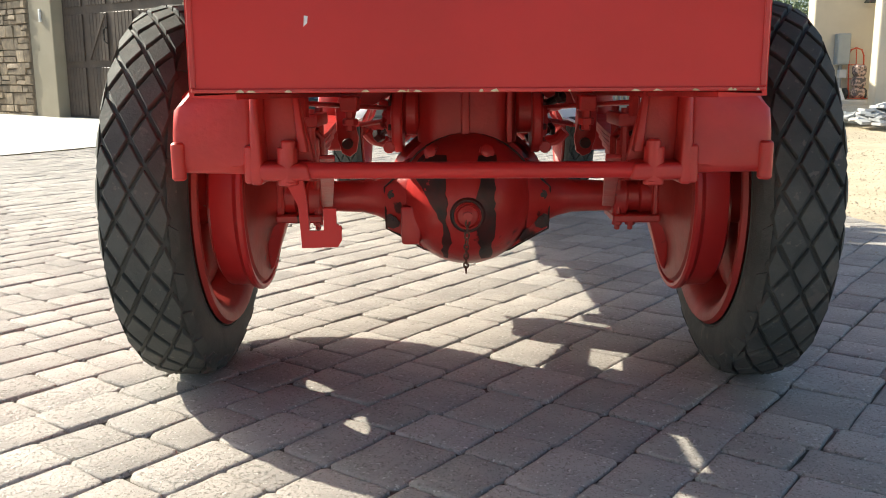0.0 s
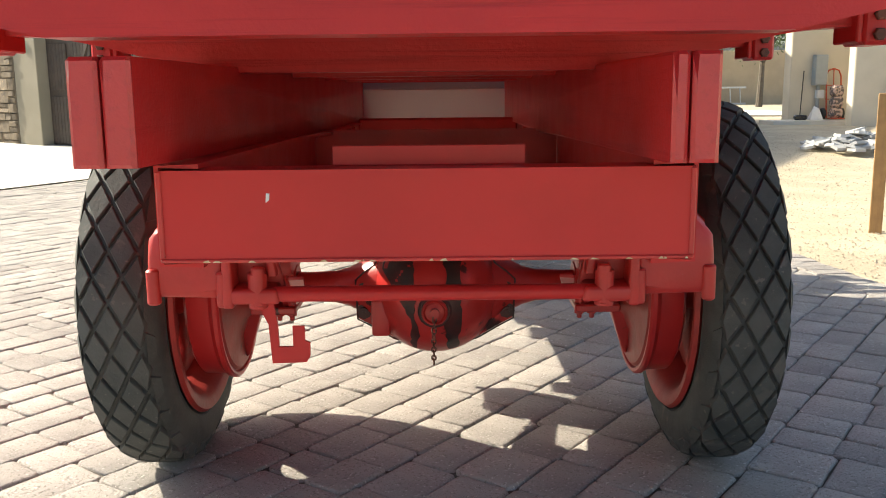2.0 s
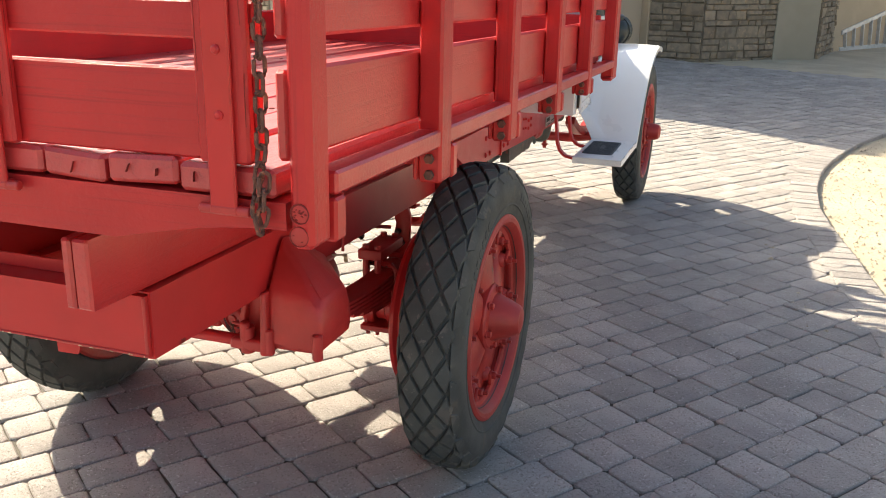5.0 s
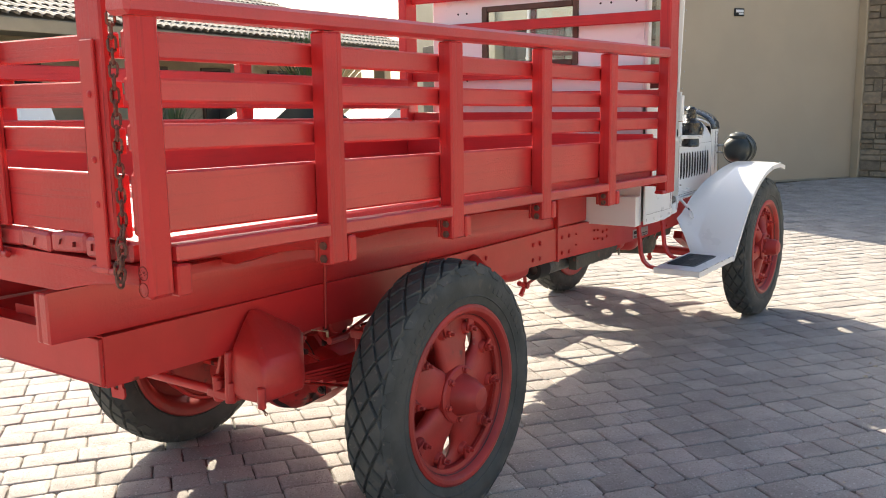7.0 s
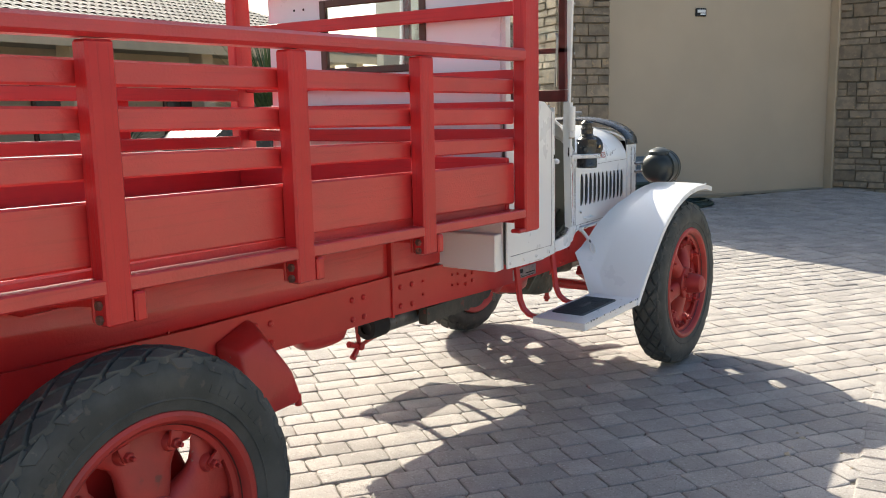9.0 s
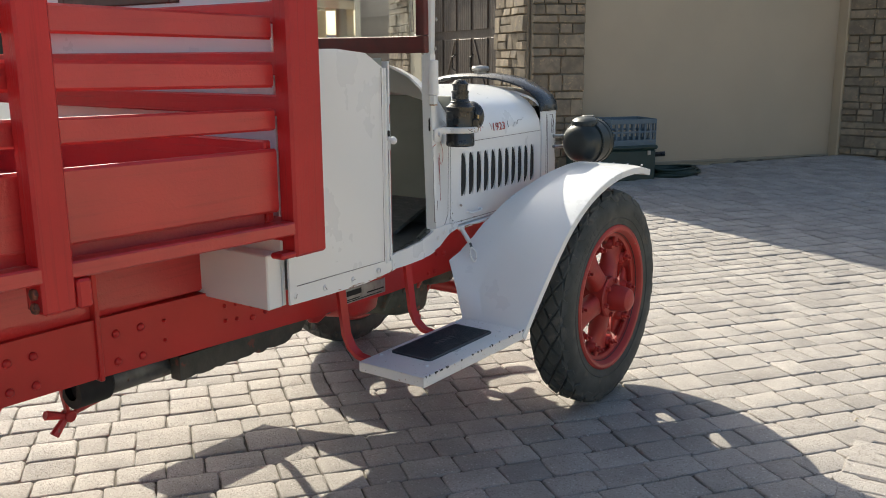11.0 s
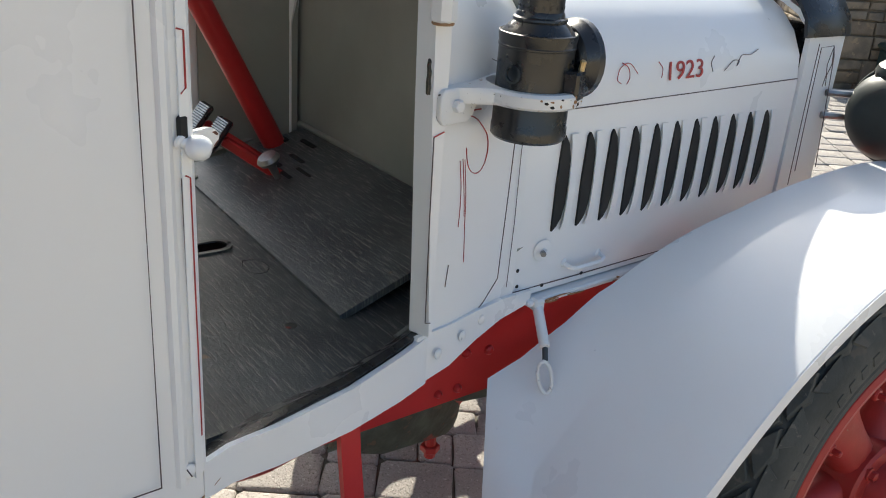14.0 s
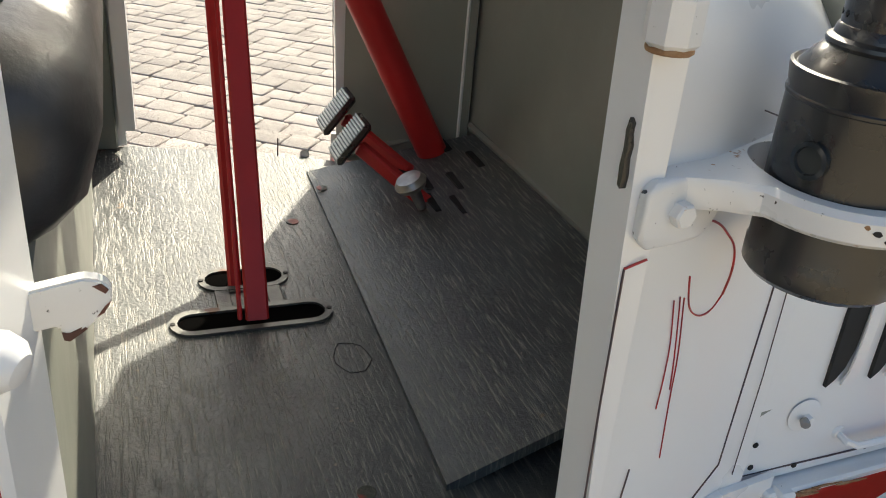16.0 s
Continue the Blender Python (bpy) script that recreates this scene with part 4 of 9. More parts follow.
for s in (-1, 1):
    b = B()
    lathe(b, [(0.100, 0.15), (0.072, 0.195), (0.052, 0.235), (0.043, 0.27), (0.040, 0.34), (0.040, 0.44), (0.048, 0.445), (0.048, 0.50), (0.058, 0.51), (0.058, 0.56), (0.0, 0.56)], axis((CX, REAR_Y, 0.472), (s, 0, 0)), 24)
    tube_ = part("axle_tube", b, DIFF_RED, truck, "red axle tube")
    # spring pad clamped on the tube, with its bolts and the drop arm of the radius rod
    b = B()
    cast(b, [(CX + s * px, REAR_Y + py, pz) for px in (0.375, 0.500) for py in (-0.085, 0.085) for pz in (0.520, 0.562)], 0.008, 2)
    pad_ = part("spring_pad", b, DIFF_RED, tube_)
    b = B()
    lathe(b, [(0.0, 0.372), (0.060, 0.372), (0.064, 0.378), (0.064, 0.404), (0.060, 0.410), (0, 0.410)], axis((CX, REAR_Y, 0.472), (s, 0, 0)), 24)
    part("tube_collar", b, DIFF_RED, tube_)
    for px in (0.385, 0.418):
        b = B()
        cyl(b, (CX + s * px, REAR_Y - 0.045, 0.428), (CX + s * px, REAR_Y - 0.045, 0.402), 0.013, 6)
        cyl(b, (CX + s * px, REAR_Y - 0.045, 0.404), (CX + s * px, REAR_Y - 0.045, 0.390), 0.007, 8)
        part("collar_bolt", b, DIFF_RED, tube_)
    for px, py in ((0.392, -0.072), (0.432, -0.072), (0.392, 0.072), (0.432, 0.072)):
        b = B()
        tube(b, [(CX + s * px, REAR_Y + py, 0.520), (CX + s * px, REAR_Y + py, 0.700)], 0.011, 8)
        part("clip_bolt", b, RED_CAST, pad_)
    b = B()
    cast(b, [(CX + s * px, REAR_Y + py, pz) for px in (0.372, 0.452) for py in (-0.092, 0.092) for pz in (0.655, 0.688)], 0.006, 2)
    part("clip_plate", b, RED_CAST, pad_)
    # bracket casting behind the wheel
    b = B()
    y0, y1 = 1.600, 1.93
    X = lambda v: CX + s * v
    def cs(bm, pts, r=0.012):
        cast(bm, [(X(px), py, pz) for px, py, pz in pts], r)
    cs(b, [(0.395, y0, 0.602), (0.540, y0, 0.605), (0.547, y0, 0.665), (0.542, y0 + 0.01, 0.735), (0.395, y0 + 0.01, 0.757), (0.395, y1, 0.602), (0.540, y1 - 0.15, 0.605), (0.547, y1 - 0.15, 0.665), (0.536, y1 - 0.16, 0.728), (0.395, y1, 0.757), (0.392, 1.69, 0.872), (0.392, 1.73, 0.872)], 0.014)
    br = part("spring_bracket", b, RED_CAST, truck, "heavy red spring bracket casting")
    b = B()
    cs(b, [(0.378, y0 - 0.012, 0.584), (0.402, y0 - 0.012, 0.584), (0.398, y0 - 0.008, 0.752), (0.384, y0 - 0.008, 0.752), (0.378, y0 + 0.06, 0.584), (0.402, y0 + 0.06, 0.584), (0.402, y0 + 0.06, 0.752), (0.384, y0 + 0.06, 0.752)], 0.007)
    part("bracket_rib", b, RED_CAST, br)
    b = B()
    cs(b, [(0.288, y0 + 0.045, 0.61), (0.385, y0 + 0.045, 0.61), (0.385, y0 + 0.045, 0.752), (0.322, y0 + 0.045, 0.752), (0.288, y0 + 0.065, 0.61), (0.385, y0 + 0.065, 0.61), (0.385, y0 + 0.065, 0.752), (0.322, y0 + 0.065, 0.752)], 0.005)
    cs(b, [(0.300, y0 + 0.02, 0.64), (0.318, y0 + 0.02, 0.64), (0.330, y0 + 0.035, 0.752), (0.318, y0 + 0.035, 0.752), (0.300, y0 + 0.05, 0.64), (0.318, y0 + 0.05, 0.64), (0.330, y0 + 0.05, 0.752), (0.318, y0 + 0.05, 0.752)], 0.004)
    part("bracket_web", b, RED_CAST, br)
    b = B()
    cs(b, [(0.290, y0 - 0.010, 0.592), (0.41, y0 - 0.010, 0.592), (0.41, y0 - 0.010, 0.622), (0.296, y0 - 0.010, 0.622), (0.290, y0 + 0.08, 0.592), (0.41, y0 + 0.08, 0.592), (0.41, y0 + 0.08, 0.628), (0.296, y0 + 0.08, 0.628)], 0.008)
    part("bracket_foot", b, RED_CAST, br)
    for px, pz, h in ((0.534, 0.592, 0.07), (0.40, 0.586, 0.07), (0.332, 0.586, 0.08)):
        b = B()
        cyl(b, (X(px), y0 + 0.003, pz), (X(px), y0 + 0.003, pz + h), 0.0135, 12, 0.004)
        part("bracket_bolt", b, RED_CAST, br)
    b = B()
    cyl(b, (X(0.335), y0 + 0.01, 0.582), (X(0.335), y0 + 0.01, 0.652), 0.019, 14)
    part("rod_socket", b, RED_CAST, br)
    # leaf spring: a stack of leaves under the bracket, running forward
    sp = None
    for i in range(7):
        b = B()
        L = 0.62 - 0.065 * i
        pts = []
        for j in range(9):
            u = -1 + 2 * j / 8
            pts.append(((X(0.405), X(0.482)), REAR_Y + u * L, 0.606 - 0.0135 * i + 0.05 * u * u * L / 0.62))
        grid = [[(p[0][0], p[1], p[2]), (p[0][1], p[1], p[2])] for p in pts]
        sheet(b, grid, 0.009)
        ob = part("spring_leaf" if sp else "leaf_spring", b, RED_CAST, sp or truck, "" if sp else "stack of red leaf springs")
        sp = sp or ob
    b = B()
    for dy in (-0.05, 0.05):
        tube(b, [(X(0.385), REAR_Y + dy, 0.42), (X(0.385), REAR_Y + dy, 0.62), (X(0.395), REAR_Y + dy, 0.635), (X(0.47), REAR_Y + dy, 0.635), (X(0.48), REAR_Y + dy, 0.62), (X(0.48), REAR_Y + dy, 0.42)], 0.010, 8)
    box(b, X(0.43) - 0.06, X(0.43) + 0.06, REAR_Y - 0.075, REAR_Y + 0.075, 0.412, 0.432, 0.004)
    part("u_bolts", b, DIFF_RED, sp)
    # diagonal brace to the axle
    b = B()
    bar(b, (X(0.27), 1.66, 0.63), (X(0.36), REAR_Y - 0.05, 0.455), 0.03, 0.008, 0.002)
    part("radius_arm", b, RED_CAST, truck)
    # hanger forward of the wheel
    b = B()
    cs(b, [(0.385, 2.86, 0.80), (0.385, 3.02, 0.86), (0.385, 3.12, 0.72), (0.385, 3.14, 0.55), (0.385, 2.90, 0.54), (0.47, 2.90, 0.77), (0.47, 3.00, 0.80), (0.50, 3.10, 0.66), (0.50, 3.14, 0.55), (0.50, 2.92, 0.54)], 0.012)
    part("spring_hanger", b, RED_CAST, truck, "red spring hanger casting")
    b = B()
    cyl(b, (X(0.49), 3.125, 0.535), (X(0.49), 3.125, 0.575), 0.012, 10)
    part("hanger_bolt", b, RED_CAST, truck)

b = B()
cyl(b, (CX - 0.34, 1.612, 0.609), (CX + 0.34, 1.612, 0.609), 0.0155, 16)
part("cross_shaft", b, RED, truck, "round red brake cross shaft")
b = B()
box(b, -0.144, 0.137, 1.228, 1.233, 0.8885, 0.917, 0.001)
part("rear_plate", b, RED, truck, "thin red plate between the rails")
# crooked lever below the left bracket
b = B()
prism(b, [(-0.350, 0.591), (-0.328, 0.591), (-0.320, 0.536), (-0.318, 0.488), (-0.290, 0.488), (-0.290, 0.531), (-0.266, 0.531), (-0.266, 0.501), (-0.256, 0.496), (-0.256, 0.469), (-0.264, 0.456), (-0.333, 0.454), (-0.338, 0.536), (-0.358, 0.576)], 1.660, 1.668, "y")
part("brake_lever", b, RED, truck, "bent red lever hanging below the bracket")
# rods and shaft forward of the axle
b = B()
cyl(b, (CX, REAR_Y + 0.25, 0.66), (CX, 5.0, 0.74), 0.038, 16)
part("propeller_shaft", b, RED_CAST, truck)
for s in (-1, 1):
    b = B()
    tube(b, [(CX + s * 0.20, REAR_Y + 0.05, 0.60), (CX + s * 0.22, 2.75, 0.74), (CX + s * 0.26, 4.4, 0.80)], 0.008, 8)
    cyl(b, (CX + s * 0.20, REAR_Y - 0.02, 0.60), (CX + s * 0.20, REAR_Y + 0.08, 0.60), 0.016, 10)
    part("brake_rod", b, RED_CAST, truck)
b = B()
prism(b, [(CX + px, pz) for px, pz in ((-0.375, 0.70), (-0.29, 0.694), (-0.15, 0.765), (0.15, 0.765), (0.29, 0.694), (0.375, 0.70), (0.375, 0.875), (-0.375, 0.875))], 2.70, 2.708, "y")
sheet(b, [[(CX + px, 2.69, pz), (CX + px, 2.745, pz)] for px, pz in ((-0.375, 0.70), (-0.29, 0.694), (-0.15, 0.765), (0.15, 0.765), (0.29, 0.694), (0.375, 0.70))], 0.006)
part("arched_cross_member", b, RED_CAST, truck, "red arched cross member over the axle")
for s in (-1, 1):
    # curved pull lever that hangs from the rail, its pin and rod
    b = B()
    prism(b, [(CX + s * px, pz) for px, pz in ((0.30, 0.745), (0.365, 0.745), (0.385, 0.69), (0.382, 0.60), (0.368, 0.555), (0.345, 0.545), (0.325, 0.56), (0.318, 0.60), (0.330, 0.655), (0.318, 0.70))], 2.62, 2.636, "y")
    bmesh.ops.bevel(b, geom=list(b.edges), offset=0.004, segments=2, profile=0.5, affect="EDGES", clamp_overlap=True)
    lv_ = part("brake_camshaft_lever", b, RED_CAST, truck, "curved red brake lever")
    b = B()
    cyl(b, (CX + s * 0.350, 2.60, 0.585), (CX + s * 0.350, 2.66, 0.585), 0.016, 12)
    cyl(b, (CX + s * 0.342, 2.60, 0.630), (CX + s * 0.342, 2.66, 0.630), 0.010, 10)
    part("lever_pin", b, GREASE, lv_)
    # pipe loop between the rails
    b = B()
    tube(b, smooth_line([(CX + s * 0.330, 2.95, 0.60), (CX + s * 0.300, 2.96, 0.572), (CX + s * 0.24, 2.97, 0.568), (CX + s * 0.195, 2.98, 0.592), (CX + s * 0.180, 2.99, 0.64), (CX + s * 0.182, 3.0, 0.72)], 5), 0.019, 10)
    part("equalizer_pipe", b, RED_CAST, truck, "bent red pipe below the frame")
    b = B()
    tube(b, [(CX + s * 0.160, REAR_Y + 0.18, 0.690), (CX + s * 0.365, 1.95, 0.722)], 0.006, 8)
    tube(b, [(CX + s * 0.160, REAR_Y + 0.20, 0.668), (CX + s * 0.31, 2.62, 0.640)], 0.007, 8)
    cyl(b, (CX + s * 0.362, 1.95, 0.735), (CX + s * 0.362, 1.95, 0.690), 0.012, 6)
    part("tension_rod", b, RED_CAST, truck, "worn red tension rod")
    b = B()
    box(b, CX + s * 0.272 - 0.02, CX + s * 0.272 + 0.02, 2.02, 2.09, 0.70, 0.735, 0.004)
    cyl(b, (CX + s * 0.272, 2.05, 0.705), (CX + s * 0.272, 2.05, 0.655), 0.011, 6)
    cyl(b, (CX + s * 0.272, 2.05, 0.684), (CX + s * 0.272, 2.05, 0.668), 0.018, 6)
    part("hanger_clip", b, RED_CAST, truck)
    # clutter of clevises beside the worm case
    rk = random.Random(40 + s)
    for k in range(6):
        b = B()
        px, py, pz = CX + s * rk.uniform(0.185, 0.245), rk.uniform(2.48, 2.62), rk.uniform(0.60, 0.725)
        q = Vector((rk.uniform(-0.05, 0.05), rk.uniform(-0.06, 0.06), rk.uniform(-0.04, 0.04)))
        cyl(b, Vector((px, py, pz)) - q, Vector((px, py, pz)) + q, rk.uniform(0.006, 0.014), 8)
        cyl(b, Vector((px, py, pz)) + q * 0.6, Vector((px, py, pz)) + q * 0.9, 0.019, 6)
        part("clevis", b, RED_CAST if k % 3 else GREASE, truck)
for y in (3.65, 4.7):
    b = B()
    box(b, CX - 0.33, CX + 0.33, y, y + 0.06, 0.74, 0.88 if y < 4 else 0.83, 0.008)
    part("frame_cross_member", b, RED_CAST, truck)
# silencer, gearbox, engine block seen under the cab
b = B()
lathe(b, [(0, 0), (0.04, 0), (0.045, 0.01), (0.045, 0.62), (0.03, 0.65), (0.02, 0.66), (0.02, 1.3), (0, 1.3)], axis((0.24, 3.80, 0.635), (0.0, 1, -0.01)), 20)
sil = part("silencer", b, DULL_STEEL, truck, "dull grey exhaust silencer")
b = B()
lathe(b, [(0.030, 0.0), (0.052, 0.0), (0.054, 0.004), (0.054, 0.10), (0.046, 0.11)], axis((0.24, 3.775, 0.635), (0.0, 1, -0.01)), 20)
part("exhaust_end", b, DARK, sil, "black exhaust end")
b = B()
cast(b, [(0.12, 4.72, 0.62), (0.30, 4.74, 0.63), (0.30, 5.02, 0.60), (0.12, 5.05, 0.58), (0.12, 4.72, 0.80), (0.30, 4.74, 0.80), (0.30, 5.02, 0.80), (0.12, 5.05, 0.80), (0.33, 4.95, 0.68)], 0.04)
part("gearbox", b, RED_CAST, truck, "red gearbox casing with grease stains")
b = B()
lathe(b, [(0, 0), (0.14, 0), (0.165, 0.02), (0.165, 0.10), (0.14, 0.14), (0.12, 0.24), (0, 0.24)], axis((0.06, 5.10, 0.67), (0, 1, 0)), 28)
part("flywheel_housing", b, GREEN_IRON, truck, "grey-green cast flywheel housing")
b = B()
cast(b, [(0.20, 5.30, 0.60), (0.34, 5.32, 0.62), (0.34, 5.48, 0.60), (0.20, 5.50, 0.58), (0.20, 5.30, 0.78), (0.34, 5.32, 0.78), (0.34, 5.48, 0.78), (0.20, 5.50, 0.78)], 0.02)
part("starter_housing", b, GREEN_IRON, truck, "oily grey-green casting")
# oily tray with a ragged lower edge, and the bracket that ends it
rt = random.Random(31)
edge = [(4.06 + 0.50 * k / 26, 0.602 + rt.uniform(-0.004, 0.005) + (0.022 if k > 23 else 0)) for k in range(27)]
b = B()
prism(b, [(4.06, 0.672)] + edge + [(4.575, 0.640), (4.60, 0.672)], 0.305, 0.350)
part("oil_tray", b, OILY, truck, "oily dark tray with a ragged lower edge under the frame")
b = B()
cast(b, [(0.33, 4.60, 0.672), (0.33, 4.70, 0.672), (0.36, 4.60, 0.672), (0.36, 4.70, 0.672), (0.335, 4.605, 0.640), (0.335, 4.645, 0.630), (0.355, 4.605, 0.640), (0.355, 4.645, 0.630), (0.34, 4.71, 0.655)], 0.008)
tray_ear = part("tray_bracket", b, RED_CAST, truck, "red bracket at the end of the tray")
b = B()
cyl(b, (0.345, 4.622, 0.640), (0.345, 4.622, 0.596), 0.006, 10)
cyl(b, (0.345, 4.622, 0.616), (0.345, 4.622, 0.606), 0.012, 6)
part("tray_bolt", b, DULL_STEEL, tray_ear)
# crankcase seen between the steps
b = B()
cast(b, [(0.10, 5.06, 0.52), (0.27, 5.08, 0.565), (0.29, 5.18, 0.51), (0.27, 5.38, 0.485), (0.10, 5.46, 0.47), (0.10, 5.06, 0.79), (0.29, 5.08, 0.79), (0.30, 5.40, 0.79), (0.10, 5.46, 0.79), (0.31, 5.24, 0.66)], 0.03)
case = part("crankcase", b, GREEN_IRON, truck, "greasy grey-green crankcase with red overspray")
for y_ in (5.10, 5.19, 5.28, 5.37):
    b = B()
    cast(b, [(0.26, y_ - 0.014, 0.545), (0.325, y_ - 0.010, 0.655), (0.325, y_ - 0.010, 0.79), (0.26, y_ + 0.014, 0.545), (0.325, y_ + 0.010, 0.655), (0.325, y_ + 0.010, 0.79)], 0.004)
    part("case_rib", b, RED_CAST if y_ > 5.2 else GREEN_IRON, case)
b = B()
cyl(b, (0.25, 5.33, 0.52), (0.25, 5.33, 0.445), 0.012, 10)
cyl(b, (0.25, 5.33, 0.475), (0.25, 5.33, 0.460), 0.020, 6)
part("drain_cock", b, RED_CAST, case)
b = B()
cast(b, [(0.18, 4.78, 0.59), (0.30, 4.82, 0.615), (0.32, 4.90, 0.575), (0.30, 5.02, 0.585), (0.18, 5.06, 0.575), (0.18, 4.78, 0.70), (0.32, 4.80, 0.70), (0.33, 5.02, 0.70), (0.18, 5.06, 0.70)], 0.022)
part("clutch_cover", b, RED_CAST, truck, "lumpy red casting with grease in its hollows")
b = B()
box(b, CX - 0.17, CX + 0.20, 4.55, 5.05, 0.62, 0.82, 0.05)
box(b, CX - 0.13, CX + 0.15, 5.05, 6.1, 0.52, 0.84, 0.05)
box(b, CX + 0.10, CX + 0.22, 5.15, 5.30, 0.66, 0.80, 0.02)
part("engine_block", b, GREEN_IRON, truck, "greasy green engine and gearbox")
b = B()
bar(b, (0.19, 3.765, 0.70), (0.19, 3.79, 0.548), 0.020, 0.010, 0.003)
cyl(b, (0.172, 3.79, 0.545), (0.208, 3.79, 0.545), 0.017, 14, 0.003)
for q in ((0.19, 3.722, 0.568), (0.19, 3.742, 0.500)):
    cyl(b, (0.19, 3.785, 0.545), q, 0.010, 8, r2=0.014)
tube(b, [(0.19, 3.79, 0.545), (0.18, 3.86, 0.552), (0.17, 3.94, 0.558)], 0.008, 8)
part("brake_linkage", b, RED_CAST, truck, "dark red brake linkage with a wing nut")
b = B()
cast(b, [(0.28, 3.30, 0.66), (0.37, 3.30, 0.67), (0.28, 3.50, 0.655), (0.37, 3.50, 0.655), (0.28, 3.25, 0.74), (0.37, 3.25, 0.74), (0.28, 3.56, 0.74), (0.37, 3.56, 0.74), (0.33, 3.38, 0.645)], 0.02)
part("brake_bracket", b, RED_CAST, truck, "rounded red bracket under the rail")
# front axle and springs
b = B()
tube(b, [(-0.66, FRONT_Y, 0.48), (-0.52, FRONT_Y, 0.43), (-0.3, FRONT_Y, 0.40), (0.28, FRONT_Y, 0.40), (0.5, FRONT_Y, 0.43), (0.64, FRONT_Y, 0.48)], 0.032, 12)
part("front_axle", b, RED_CAST, truck)
for s in (-1, 1):
    b = B()
    grid = []
    for j in range(9):
        u = -1 + 2 * j / 8
        grid.append([(CX + s * 0.35, FRONT_Y + u * 0.5, 0.46 + 0.14 * u * u), (CX + s * 0.41, FRONT_Y + u * 0.5, 0.46 + 0.14 * u * u)])
    sheet(b, grid, 0.05)
    part("front_spring", b, RED_CAST, truck)


# ---- cab, bonnet and front end ----
CC = -0.015


def mx(x, s):
    return x if s > 0 else 2 * CC - x


def hood_ring(y, w, zs, zt, zb, n=14, k=2.3):
    """Half ring of a bonnet section, from the lower right edge over the top to the lower left edge."""
    pts = [(CC + w, y, zb), (CC + w, y, (zb + zs) / 2), (CC + w, y, zs)]
    for i in range(1, n):
        a = math.pi * i / n
        c, s = math.cos(a), math.sin(a)
        pts.append((CC + w * math.copysign(abs(c) ** (2 / k), c), y, zs + (zt - zs) * abs(s) ** (2 / k)))
    pts += [(CC - w, y, zs), (CC - w, y, (zb + zs) / 2), (CC - w, y, zb)]
    return pts


def loft(bm, rings, t):
    sheet(bm, rings, t)


b = B()
loft(b, [hood_ring(y, w, zs, zt, zb) for y, w, zs, zt, zb in ((5.345, 0.420, 1.202, 1.417, 0.862), (5.8, 0.398, 1.19, 1.405, 0.865), (6.131, 0.382, 1.182, 1.397, 0.868))], 0.006)
hood = part("bonnet", b, WHITE, truck, "glossy white bonnet with louvred sides")
# dark lines on the metal stand for shade in the bonnet's seams and gaps
for s in (-1, 1):
    b = B()
    grid = [[(mx(0.4045 - (y - 5.39) * 0.048, s), y, z) for z in (1.1920, 1.1936)] for y in np.linspace(5.35, 6.129, 6)]
    sheet(b, grid, 0.003)
    part("bonnet_seam", b, LINE_DARK, hood)
    b = B()
    tube(b, [(mx(0.4072, s), 5.3465, z) for z in (0.876, 0.98, 1.09, 1.19)], 0.0016, 6)
    part("bonnet_edge", b, LINE_DARK, hood, "dark line for the shaded gap behind the bonnet")
    b = B()
    tube(b, [(mx(0.4052 - (y - 5.39) * 0.048, s), y, 0.8745) for y in (5.348, 5.5, 5.7, 5.9, 6.12)], 0.0011, 6)
    part("bonnet_edge", b, LINE_DARK, hood)
